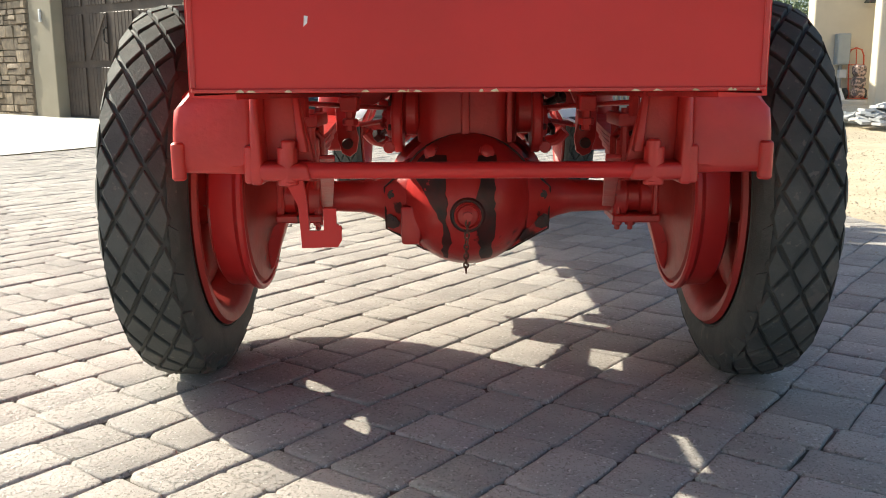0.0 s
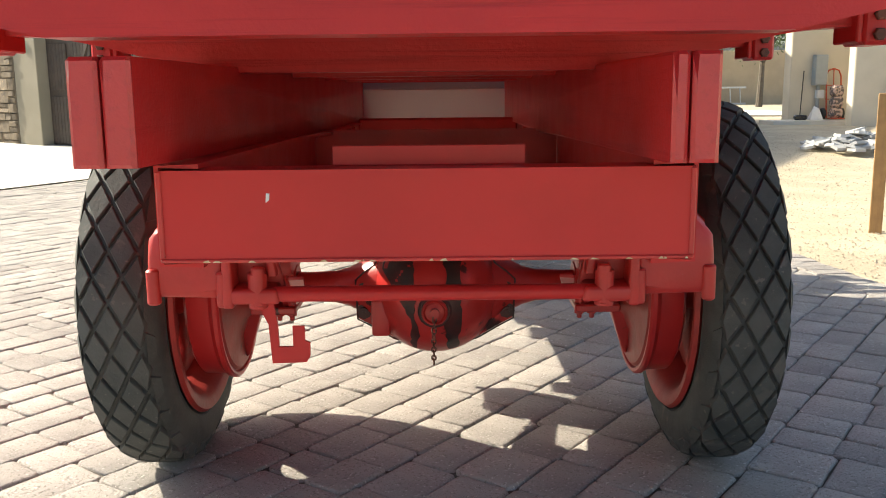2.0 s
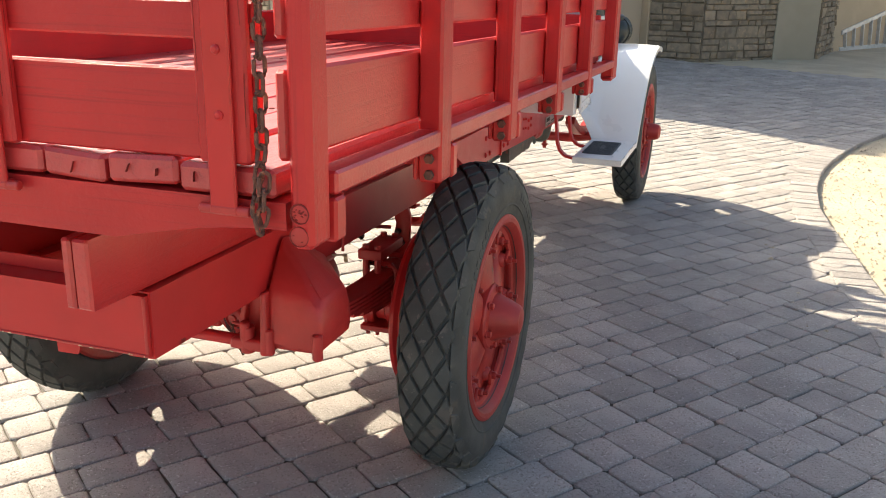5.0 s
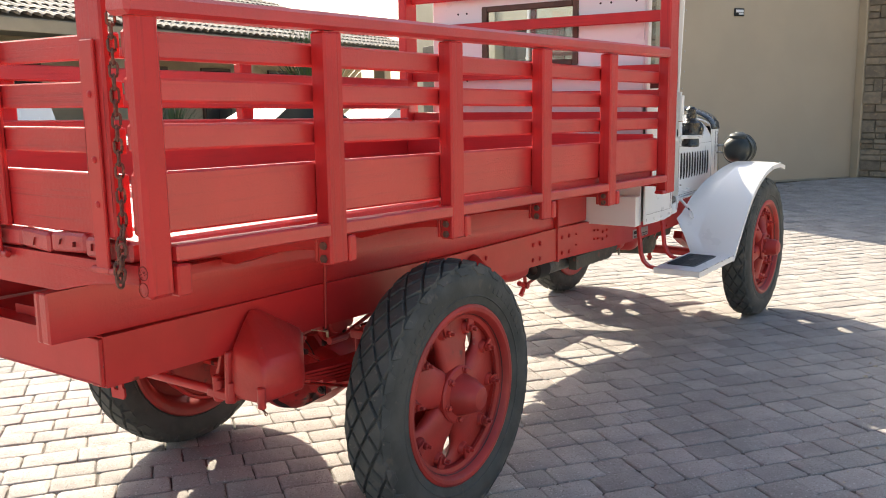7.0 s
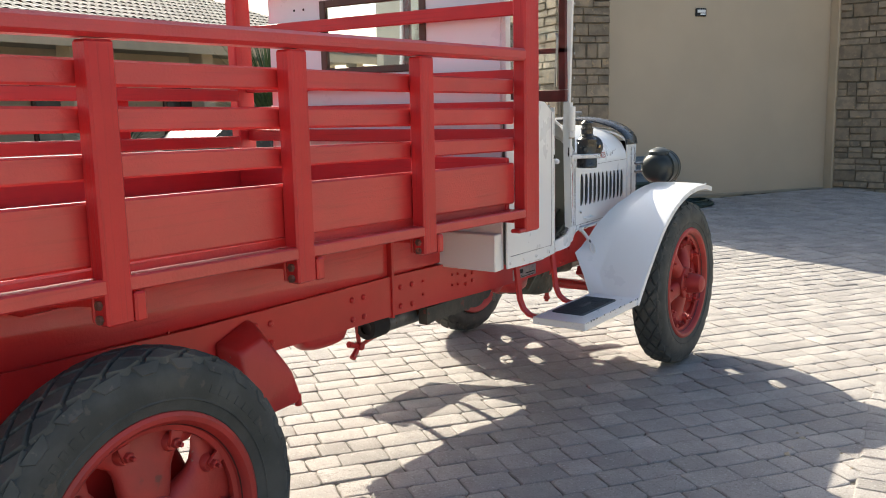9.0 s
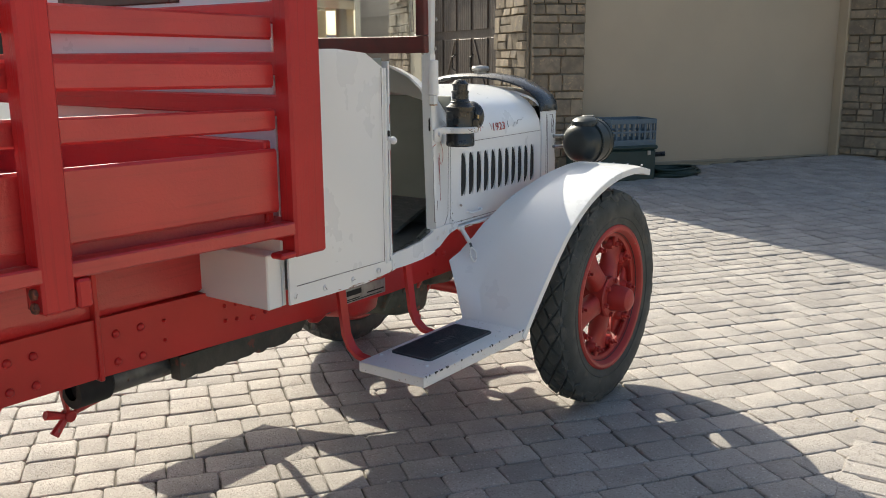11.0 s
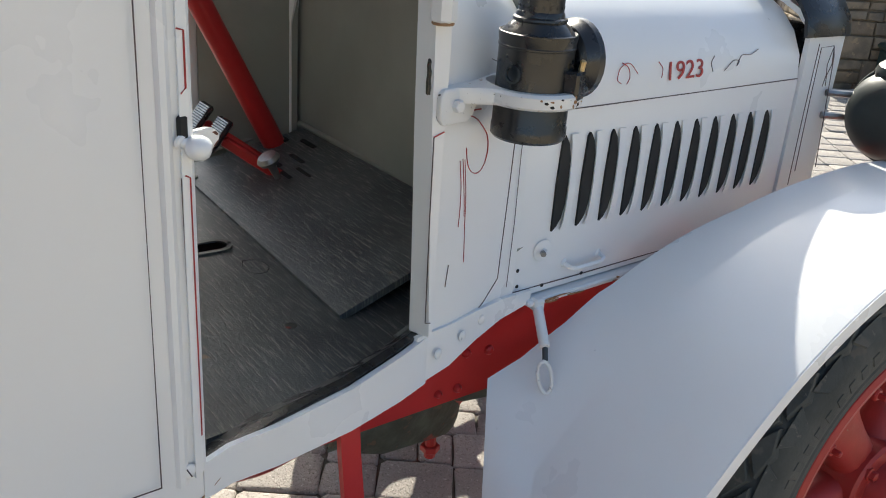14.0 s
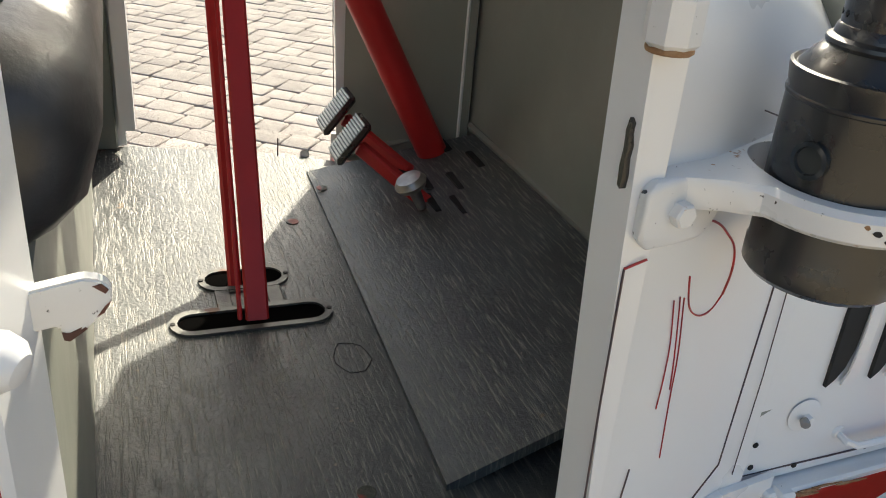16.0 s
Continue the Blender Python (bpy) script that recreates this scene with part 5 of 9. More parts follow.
for s in (-1, 1):
    for i in range(11):
        y = 5.424 + i * 0.0605
        xs = lambda yy: mx(0.4045 - (yy - 5.39) * 0.048, s)
        b = B()
        z0, z1 = 0.977 - 0.0005 * i, 1.150 - 0.0015 * i
        h = z1 - z0
        # black slab set proud of the side, for the shade inside the opening
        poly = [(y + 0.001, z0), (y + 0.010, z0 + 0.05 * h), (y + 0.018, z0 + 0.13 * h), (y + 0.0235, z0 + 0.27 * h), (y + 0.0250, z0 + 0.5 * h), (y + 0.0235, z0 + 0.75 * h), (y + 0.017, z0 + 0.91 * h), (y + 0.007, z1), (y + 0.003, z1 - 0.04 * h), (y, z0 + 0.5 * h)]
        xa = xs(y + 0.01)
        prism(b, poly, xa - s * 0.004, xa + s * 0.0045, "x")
        lv = part("louvre_slot", b, DARK, hood, "black slab for the shade in a louvre slot")
        b = B()
        n = 10
        grid = []
        for j in range(n + 1):
            u = j / n
            bulge = math.sin(math.pi * min(1, max(0.0, u)) ** 0.8) ** 0.6 if 0 < u < 1 else 0
            yy = y + 0.0265 - 0.006 * (1 - bulge)
            grid.append([(xs(yy) + s * (0.0035 + 0.0045 * bulge), yy - 0.002 * bulge, z0 + h * u), (xs(yy) + s * (0.003 + 0.0035 * bulge), yy + 0.005, z0 + h * u), (xs(yy) + s * 0.003, yy + 0.017, z0 + h * u)])
        sheet(b, grid, 0.002)
        part("louvre_blade", b, WHITE, lv, "raised white louvre")
    b = B()
    # sill of the bonnet, hinge line, little handle and catch
    bar(b, (mx(0.412, s), 5.375, 0.853), (mx(0.376, s), 6.134, 0.858), 0.03, 0.012)
    part("bonnet_ledge", b, WHITE, truck, "white ledge below the bonnet side")
    b = B()
    tube(b, [(mx(0.402, s), 5.471, 0.905), (mx(0.414, s), 5.473, 0.903), (mx(0.420, s), 5.482, 0.901), (mx(0.420, s), 5.548, 0.903), (mx(0.413, s), 5.560, 0.905), (mx(0.396, s), 5.563, 0.908)], 0.0042, 8)
    for hy in (5.471, 5.562):
        lathe(b, [(0, 0.003), (0.006, 0.003), (0.0085, 0), (0, 0)], axis((mx(0.4040 - (hy - 5.39) * 0.048, s), hy, 0.9065), (s, 0, 0)), 12)
    part("side_handle", b, WHITE, hood, "small white pull handle")
    b = B()
    lathe(b, [(0, 0), (0.0185, 0), (0.020, 0.0012), (0.016, 0.0022), (0.007, 0.0026), (0.0045, 0.004), (0.0045, 0.012), (0, 0.013)], axis((mx(0.4055, s), 5.410, 0.944), (s, 0, 0)), 20)
    sc_ = part("side_catch", b, WHITE, hood, "round white catch plate")
    b = B()
    cyl(b, (mx(0.412, s), 5.406, 0.943), (mx(0.4195, s), 5.402, 0.942), 0.0052, 8, 0.001)
    part("catch_pin", b, STEEL, sc_, "bare metal pin")
    # hold-down catch with a loop
    b = B()
    cyl(b, (mx(0.424, s), 5.412, 0.846), (mx(0.484, s), 5.384, 0.800), 0.0095, 14, 0.003)
    box(b, *sorted((mx(0.410, s), mx(0.432, s))), 5.402, 5.424, 0.838, 0.862, 0.004)
    cl_ = part("bonnet_clamp", b, CHIPPED, truck, "white spring clamp with a loop end")
    b = B()
    cyl(b, (mx(0.483, s), 5.385, 0.801), (mx(0.499, s), 5.374, 0.784), 0.0050, 10)
    part("clamp_stem", b, DULL_STEEL, cl_, "bare dark stem")
    b = B()
    tube(b, [(mx(0.511 + 0.007 * math.sin(a) - 0.008 * math.cos(a), s), 5.366 + 0.010 * math.sin(a), 0.761 + 0.027 * math.cos(a)) for a in np.linspace(0, 2 * math.pi, 17)[:-1]], 0.0036, 8, True)
    part("clamp_loop", b, CHIPPED, cl_)


ru = random.Random(9)
for k in range(46):
    # rust creeping along the ledge under the bonnet, thickest at its rear end
    u = ru.random() ** 1.7
    y_, L_ = 5.392 + 0.80 * u, ru.uniform(0.008, 0.034) * (1.3 - u)
    x_, z_ = 0.4272 - 0.0475 * (y_ - 5.375), 0.853 + 0.006 * u + ru.uniform(-0.0055, 0.004)
    b = B()
    hull(b, [(x_ + dx, y_ + L_ * p, z_ + q * ru.uniform(0.6, 1.3)) for dx in (-0.0008, 0.0008) for p, q in ((0, 0.0003), (0.3, 0.0016), (0.7, 0.0012), (1, 0.0003), (0.6, -0.0012), (0.2, -0.0009))])
    part("rust_streak", b, RUST_STAIN, hood, "brown rust on the ledge" if k == 0 else "")

# lettering on the bonnet side, drawn with the built-in font
def lettering(name, text, size, m, mat, parent, depth=0.0006, label=""):
    cu = bpy.data.curves.new(name, "FONT")
    cu.body, cu.size, cu.extrude = text, size, depth
    cu.align_x = "CENTER"
    tmp = bpy.data.objects.new(name, cu)
    me = bpy.data.meshes.new_from_object(tmp)
    bpy.data.objects.remove(tmp)
    me.transform(m)
    me.materials.clear()
    me.materials.append(mat)
    ob = new(name, me)
    ob.parent = parent
    if parent.type == "EMPTY":
        ob.matrix_parent_inverse = Matrix.Translation(-Vector(parent.location))
    if label:
        ob["label"] = label
    return ob


def bonnet_x(y, z):
    """Outer face of the bonnet's right side."""
    u = (y - 5.345) / 0.87
    w, zs, zt = 0.420 - 0.042 * u, 1.202 - 0.022 * u, 1.417 - 0.022 * u
    if z <= zs:
        return CC + w + 0.003
    sn = ((z - zs) / (zt - zs)) ** 1.15
    return CC + w * (1 - sn * sn) ** (1 / 2.3) + 0.0035


year = lettering("year_lettering", "1923", 0.046, Matrix.Identity(4), SIGN_RED, hood, 0.0006, "red painted year on the bonnet")
for v in year.data.vertices:
    u_, v_, d_ = v.co.x * 1.28 + v.co.y * 0.12, v.co.y, v.co.z
    v.co = (bonnet_x(5.735 + u_, 1.222 + v_) + d_, 5.735 + u_, 1.222 + v_)
for ofs, pts in ((5.60, [(0, 0), (-0.02, 0.018), (-0.045, 0.012), (-0.055, -0.006), (-0.045, -0.014)]), (5.56, [(0, 0.02), (0.015, 0.012), (0.018, -0.004), (0.01, -0.016)]), (5.66, [(0, 0.016), (0.010, 0.004), (0.006, -0.012)]), (5.83, [(0, 0.016), (-0.012, 0.004), (-0.008, -0.012)]), (5.86, [(0, -0.012), (0.03, 0.004), (0.05, 0.002), (0.04, -0.006), (0.06, 0.012), (0.09, 0.012), (0.12, 0.02)])):
    b = B()
    tube(b, [(bonnet_x(ofs + p.x, 1.240 + p.y), ofs + p.x, 1.240 + p.y) for p in smooth_line([(u_, v_, 0) for u_, v_ in pts])], 0.0008, 5)
    part("scroll_line", b, LINE_RED if ofs < 5.7 else LINE_DARK, hood, "thin painted scroll")

# dark strip laid on the surface for the shade of the gap
b = B()
sheet(b, [[(bonnet_x(5.346, z) + 0.0012, 5.339, z), (bonnet_x(5.346, z) + 0.0012, 5.3445, z)] for z in (0.866, 1.0, 1.1, 1.2)], 0.0012)
part("bonnet_gap", b, DARK, hood, "dark strip for the shaded gap between bonnet and cowl")
for y_, z_ in ((5.358, 0.915), (5.360, 0.885), (5.42, 0.874), (5.52, 0.876)):
    b = B()
    rivets(b, [(bonnet_x(y_, z_), y_, z_)], (1, 0, 0), 0.0035, 0.002)
    part("bonnet_rivet", b, DARK, hood)

# radiator shell
b = B()
loft(b, [hood_ring(y, w, zs, zt, zb) for y, w, zs, zt, zb in ((6.136, 0.385, 1.275, 1.38, 0.80), (6.266, 0.383, 1.275, 1.38, 0.80))], 0.012)
shell = part("radiator_shell", b, WHITE, truck, "white radiator side with a black top tank")
b = B()
loft(b, [hood_ring(y, w, zs, zt, zb, 16, 2.1) for y, w, zs, zt, zb in ((6.118, 0.39, 1.285, 1.432, 1.279), (6.138, 0.394, 1.287, 1.445, 1.280), (6.262, 0.394, 1.287, 1.445, 1.280), (6.282, 0.385, 1.285, 1.43, 1.279))], 0.01)
part("top_tank", b, BLACK, shell, "black radiator top tank")
b = B()
lathe(b, [(0.03, 0), (0.03, 0.025), (0.042, 0.028), (0.045, 0.04), (0.038, 0.05), (0, 0.054)], axis((CC, 6.205, 1.432), (0, 0, 1)), 24)
part("radiator_cap", b, STEEL, shell, "bright radiator cap")
b = B()
box(b, CC - 0.36, CC + 0.36, 6.18, 6.23, 0.80, 1.30, 0.004)
part("radiator_core", b, BLACK, shell)
for s in (-1, 1):
    for pts_ in ([(6.205, 1.262), (6.160, 1.260), (6.162, 1.15), (6.168, 0.99)], [(6.205, 1.262), (6.214, 1.240), (6.228, 1.13), (6.246, 0.99)], [(6.205, 1.258), (6.196, 1.222), (6.201, 1.200), (6.196, 1.176)], [(6.207, 1.258), (6.213, 1.222), (6.203, 1.200), (6.207, 1.176)], [(6.150, 1.268), (6.150, 1.10), (6.153, 0.96)]):
        b = B()
        tube(b, [(mx(0.3905, s), y_, z_) for y_, z_ in pts_], 0.0010, 5)
        part("pinstripe", b, LINE_DARK, shell)

# cowl between bonnet and doors
b = B()
rings = []
for y, w, zs, zt, zb in ((5.072, 0.549, 1.30, 1.536, 0.885), (5.085, 0.545, 1.30, 1.535, 0.885), (5.14, 0.530, 1.29, 1.525, 0.884), (5.22, 0.488, 1.265, 1.50, 0.880), (5.30, 0.446, 1.23, 1.46, 0.872), (5.338, 0.432, 1.21, 1.43, 0.866), (5.356, 0.405, 1.20, 1.40, 0.87)):
    # the far door sits a hand's width further forward
    rings.append([(px, py + (0.093 * (5.338 - y) / 0.266 if px < CC - 0.3 and pz < zs + 0.03 else 0), pz) for px, py, pz in hood_ring(y, w, zs, zt, zb, 14, 2.5)])
loft(b, rings, 0.008)
cowl = part("cowl", b, WHITE, truck, "white curved cowl with red pinstripes")
for s in (-1, 1):
    b = B()
    sheet(b, [[(mx(x, s), y + (0 if s > 0 else 0.095 * (5.385 - y) / 0.325), z0), (mx(x, s), y + (0 if s > 0 else 0.095 * (5.385 - y) / 0.325), z1)] for y, x, z0, z1 in ((5.06, 0.543, 0.820, 0.905), (5.14, 0.520, 0.828, 0.902), (5.22, 0.480, 0.838, 0.893), (5.30, 0.440, 0.847, 0.885), (5.385, 0.412, 0.852, 0.875))], 0.008)
    part("cowl_skirt", b, WHITE, cowl)
    for px, py, pz in ((0.5415, 5.105, 0.866), (0.516, 5.170, 0.872), (0.478, 5.235, 0.872)):
        b = B()
        rivets(b, [(mx(px, s), py, pz)], (s, 0.3, 0), 0.009, 0.004)
        part("skirt_screw", b, CHIPPED, cowl)


def cowl_line(points, r, mat, label=""):
    """A painted line on the side of the cowl, through (y, z) points."""
    bm = B()
    points = [(p.x, p.y) for p in smooth_line([(u_, v_, 0) for u_, v_ in points], 5)] if len(points) > 6 and r < 0.00089 or mat is LINE_RED and len(points) > 3 else points
    tube(bm, [(float(np.interp(y, (5.07, 5.085, 5.14, 5.22, 5.30, 5.345), (0.5385, 0.5345, 0.5195, 0.4775, 0.4355, 0.4215))) + float(np.interp(y, (5.13, 5.18, 5.205, 5.23), (0.0004, 0.0016, 0.0018, 0.0006))), y, z) for y, z in points], r, 5)
    part("pinstripe", bm, mat, cowl, label)


cowl_line([(5.088, 0.884), (5.14, 0.877), (5.195, 0.876), (5.247, 0.897), (5.288, 0.925), (5.296, 1.09), (5.300, 1.19)], 0.0009, LINE_DARK, "thin dark pinstripe")
cowl_line([(5.0745, 1.223), (5.102, 1.227), (5.130, 1.231), (5.1575, 1.233), (5.180, 1.231)], 0.0011, LINE_RED, "red pinstripe scroll")
cowl_line([(5.118, 1.2310), (5.150, 1.2265), (5.172, 1.217), (5.190, 1.203), (5.204, 1.190), (5.211, 1.176), (5.212, 1.160), (5.2065, 1.144)], 0.0010, LINE_RED)
cowl_line([(5.2065, 1.144), (5.1965, 1.1355), (5.184, 1.1335), (5.170, 1.138), (5.158, 1.148), (5.151, 1.161), (5.1455, 1.181)], 0.0008, LINE_RED)
cowl_line([(5.1325, 1.164), (5.1395, 1.123), (5.1415, 1.086), (5.1405, 1.061)], 0.0006, LINE_RED)
cowl_line([(5.1385, 1.166), (5.148, 1.121), (5.153, 1.095), (5.156, 1.073)], 0.0006, LINE_RED)
cowl_line([(5.1445, 1.163), (5.156, 1.106), (5.160, 1.060), (5.167, 0.996)], 0.0006, LINE_RED)
cowl_line([(5.125, 1.004), (5.121, 0.969)], 0.0008, LINE_DARK)

# fine dark lines for cracks and for shade along the cowl's creases
for pts_ in ([(5.076, 1.30), (5.079, 1.28), (5.077, 1.255), (5.082, 1.235)], [(5.085, 0.905), (5.12, 0.899), (5.19, 0.892), (5.25, 0.884), (5.31, 0.878)], [(5.318, 0.90), (5.321, 1.02), (5.319, 1.14), (5.322, 1.20)], [(5.200, 1.30), (5.235, 1.288), (5.27, 1.270)], [(5.098, 0.890), (5.100, 0.872), (5.097, 0.862)]):
    cowl_line(pts_, 0.0006, LINE_DARK)

# floor, toe board and fire wall
b = B()
hull(b, [(x, y, z) for x, y in ((0.555, 4.62), (0.505, 5.066), (0.39, 5.36), (-0.42, 5.36), (-0.59, 5.066), (-0.665, 4.80), (-0.665, 4.62)) for z in (0.846, 0.862)])
floor_board = part("cab_floor", b, PLYWOOD, truck, "worn dark plywood floor")
b = B()
hull(b, [(x, y, z + dz) for x, y, z in ((-0.49, 5.092, 0.866), (0.334, 5.064, 0.870), (-0.39, 5.366, 0.961), (0.315, 5.366, 0.966)) for dz in (-0.014, 0)])
part("toe_board", b, PLYWOOD, truck, "sloping plywood toe board")
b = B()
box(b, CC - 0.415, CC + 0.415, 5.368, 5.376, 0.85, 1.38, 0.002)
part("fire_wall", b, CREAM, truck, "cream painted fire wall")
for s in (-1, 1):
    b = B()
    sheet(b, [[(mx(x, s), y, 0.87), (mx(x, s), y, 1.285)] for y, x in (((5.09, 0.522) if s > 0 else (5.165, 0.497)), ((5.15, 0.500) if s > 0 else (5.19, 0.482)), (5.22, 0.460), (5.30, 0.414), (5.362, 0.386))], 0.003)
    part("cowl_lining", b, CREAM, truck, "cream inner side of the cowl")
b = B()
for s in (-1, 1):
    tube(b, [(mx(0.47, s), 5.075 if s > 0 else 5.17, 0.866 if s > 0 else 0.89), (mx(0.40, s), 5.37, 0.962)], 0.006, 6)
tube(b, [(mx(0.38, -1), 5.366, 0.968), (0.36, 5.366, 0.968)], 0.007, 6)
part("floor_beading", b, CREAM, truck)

# body sides
for s in (-1, 1):
    # quarter panel behind the door
    df = 0.0 if s > 0 else 0.095
    b = B()
    rows = []
    for z, yb, yf in ((0.848, 4.212, 4.70), (1.10, 4.212, 4.70), (1.40, 4.212, 4.695), (1.50, 4.212, 4.665), (1.545, 4.212, 4.58), (1.556, 4.212, 4.45)):
        rows.append([(mx(0.660 - 0.012 * u, s), yb + (yf + df - yb) * u, z + (0.012 * u if z < 0.9 else 0)) for u in (0, 0.35, 0.7, 1)])
    sheet(b, rows, 0.008)
    qp = part("quarter_panel", b, WHITE, truck, "white cab quarter panel with dark pinstripe")
    b = B()
    tube(b, [(mx(0.6645, s), 4.24, 0.900), (mx(0.6535, s), 4.650, 0.912), (mx(0.6535, s), 4.652, 1.50)], 0.0011, 5)
    tube(b, [(mx(0.653, s), 4.692, 0.945), (mx(0.653, s), 4.690, 1.24)], 0.0009, 5)
    part("pinstripe", b, LINE_DARK, qp)
    b = B()
    tube(b, [(mx(0.6563, s), 4.699, 0.955), (mx(0.6563, s), 4.698, 1.24), (mx(0.6563, s), 4.693, 1.243)], 0.0009, 5)
    tube(b, [(mx(0.6563, s), 4.692, 1.325), (mx(0.6563, s), 4.697, 1.33), (mx(0.6563, s), 4.697, 1.385), (mx(0.6563, s), 4.690, 1.387)], 0.0011, 5)
    part("pinstripe_red", b, LINE_RED, qp)
    for px, py, pz in ((0.663, 4.235, 0.872), (0.661, 4.36, 0.876), (0.658, 4.49, 0.88), (0.655, 4.62, 0.885), (0.653, 4.682, 0.918)):
        b = B()
        rivets(b, [(mx(px, s), py, pz)], (s, 0, 0), 0.010, 0.004)
        sc = part("body_screw", b, WHITE, qp)
        turn = 0.7 + 9 * py
        b = B()
        bar(b, Vector((mx(px + 0.0040, s), py - 0.0075 * math.cos(turn), pz - 0.0075 * math.sin(turn))), Vector((mx(px + 0.0040, s), py + 0.0075 * math.cos(turn), pz + 0.0075 * math.sin(turn))), 0.0016, 0.0016)
        part("screw_slot", b, LINE_DARK, sc)
    if s > 0:
        # lower strip with rust creeping along its edge
        ru = random.Random(5)
        for k in range(15):
            y_, L_ = 4.40 + 0.30 * ru.random() ** 0.8, ru.uniform(0.008, 0.030)
            z_ = 0.851 + 0.012 * (y_ - 4.212) / 0.488 + ru.uniform(0.0, 0.004)
            x_ = 0.660 - 0.012 * (y_ - 4.212) / 0.488 + 0.0043
            b = B()
            hull(b, [(x_ + dx, y_ + L_ * u, z_ + v) for dx in (0, 0.0006) for u, v in ((0, 0.0004), (0.3, 0.0013), (0.7, 0.0010), (1, 0.0004), (0.6, -0.0008), (0.2, -0.0006))])
            part("rust_streak", b, RUST_STAIN, qp, "brown rust along the lower edge" if k == 0 else "")
    # half-round bead at the rear door post
    b = B()
    tube(b, [(mx(0.648, s), 4.676 + df, 0.90), (mx(0.648, s), 4.676 + df, 1.50)], 0.008, 8)
    hull(b, [(mx(x, s), y + df, z) for x, y in ((0.656, 4.690), (0.656, 4.700), (0.653, 4.704), (0.604, 4.718), (0.598, 4.716), (0.598, 4.690)) for z in (0.905, 1.52)])
    part("door_post", b, WHITE, qp)
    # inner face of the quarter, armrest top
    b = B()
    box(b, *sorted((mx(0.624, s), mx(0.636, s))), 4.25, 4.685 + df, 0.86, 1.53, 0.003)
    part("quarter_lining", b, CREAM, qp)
    # sill under the door
    b = B()
    rows = [[(mx(x, s), y, z0), (mx(x, s), y, z1)] for y, x, z0, z1 in ((4.70, 0.650, 0.861, 0.912), (4.738, 0.646, 0.837, 0.891), (4.80, 0.638, 0.834, 0.892), (4.92, 0.606, 0.827, 0.894), (5.02, 0.566, 0.820, 0.897), (5.085, 0.535, 0.817, 0.899))]
    if s < 0:
        rows = [[r[0], (r[1][0], r[1][1], 0.858)] for r in rows]
    sheet(b, rows, 0.009)
    sill = part("door_sill", b, WHITE, truck, "white curved door sill with a dark metal tread")
    # dark line on the sill, for the shade of its end seam
    b = B()
    tube(b, [(mx(0.5515, s), 5.056, 0.822), (mx(0.5515, s), 5.057, 0.896)], 0.0014, 5)
    part("sill_seam", b, LINE_DARK, sill, "dark seam at the end of the sill")
    if s > 0:
        b = B()
        rows = [[(mx(x - 0.006, s), y, z + 0.003), (mx(x - 0.020, s), y, z + 0.004), (mx(x - 0.030, s), y, z - 0.004), (mx(x - 0.064, s), y, 0.868)] for y, x, z in ((4.705, 0.648, 0.891), (4.80, 0.637, 0.891), (4.92, 0.605, 0.893), (5.02, 0.565, 0.896), (5.08, 0.537, 0.898))]
        sheet(b, rows, 0.004)
        part("sill_tread", b, BLACK, sill, "worn dark sill edge")
    # front door pillar
    b = B()
    rows = [[(mx(0.536, s), 5.065 + df + float(np.interp(z, (0.905, 1.25, 1.54), (0.005, -0.012, -0.020))), z), (mx(0.533, s), 5.078 + df, z)] for z in np.linspace(0.905, 1.54, 7)]
    sheet(b, rows, 0.036)
    pil = part("door_pillar", b, WHITE, truck, "white door pillar")
    b = B()
    tube(b, [(mx(0.5545, s), 5.060 + df, 1.213), (mx(0.5545, s), 5.062 + df, 1.10), (mx(0.5545, s), 5.067 + df, 0.932), (mx(0.5535, s), 5.077 + df, 0.930)], 0.0009, 5)
    part("pinstripe", b, LINE_DARK, pil)
    b = B()
    tube(b, [(mx(0.5545, s), 5.060 + df, 1.213), (mx(0.5540, s), 5.077 + df, 1.219)], 0.0010, 5)
    part("pinstripe", b, LINE_RED, pil)
    b = B()
    bar(b, (mx(0.513, s), 5.095, 1.50), (mx(0.505, s), 5.115, 2.16), 0.034, 0.034, 0.006)
    part("screen_pillar", b, WHITE, pil)
    for z in (1.56, 1.66, 1.78, 1.9, 2.02):
        b = B()
        rivets(b, [(mx(0.532, s), 5.10, z)], (s, 0, 0), 0.007, 0.004)
        part("pillar_bolt", b, STEEL, pil)
    b = B()
    prism(b, [(mx(0.546 + 0.42 * px, s), 1.293 + 0.74 * pz) for px, pz in ((-0.004, -0.030), (0.004, -0.032), (0.007, -0.020), (0.005, -0.004), (0.0085, 0.008), (0.004, 0.018), (0.006, 0.028), (-0.001, 0.032), (-0.006, 0.020), (-0.004, 0.004), (-0.007, -0.012))], 5.0495 + df, 5.056 + df, "y")
    part("striker_plate", b, BLACK, pil, "worn striker plate")
    b = B()
    cyl(b, (mx(0.560, s), 5.058 + df, 1.398), (mx(0.560, s), 5.058 + df, 1.52), 0.0185, 18, 0.003)
    hg = part("pillar_hinge", b, WHITE, pil, "white painted hinge knuckle")
    b = B()
    cyl(b, (mx(0.560, s), 5.058 + df, 1.365), (mx(0.560, s), 5.058 + df, 1.397), 0.0170, 8, 0.003)
    part("hinge_nut", b, CHIPPED, hg)
    b = B()
    cyl(b, (mx(0.560, s), 5.058 + df, 1.3615), (mx(0.560, s), 5.058 + df, 1.3655), 0.0145, 14, 0.001)
    part("hinge_rust", b, RUST_STAIN, hg, "rusty lower edge")
    # rear corner post and header
    b = B()
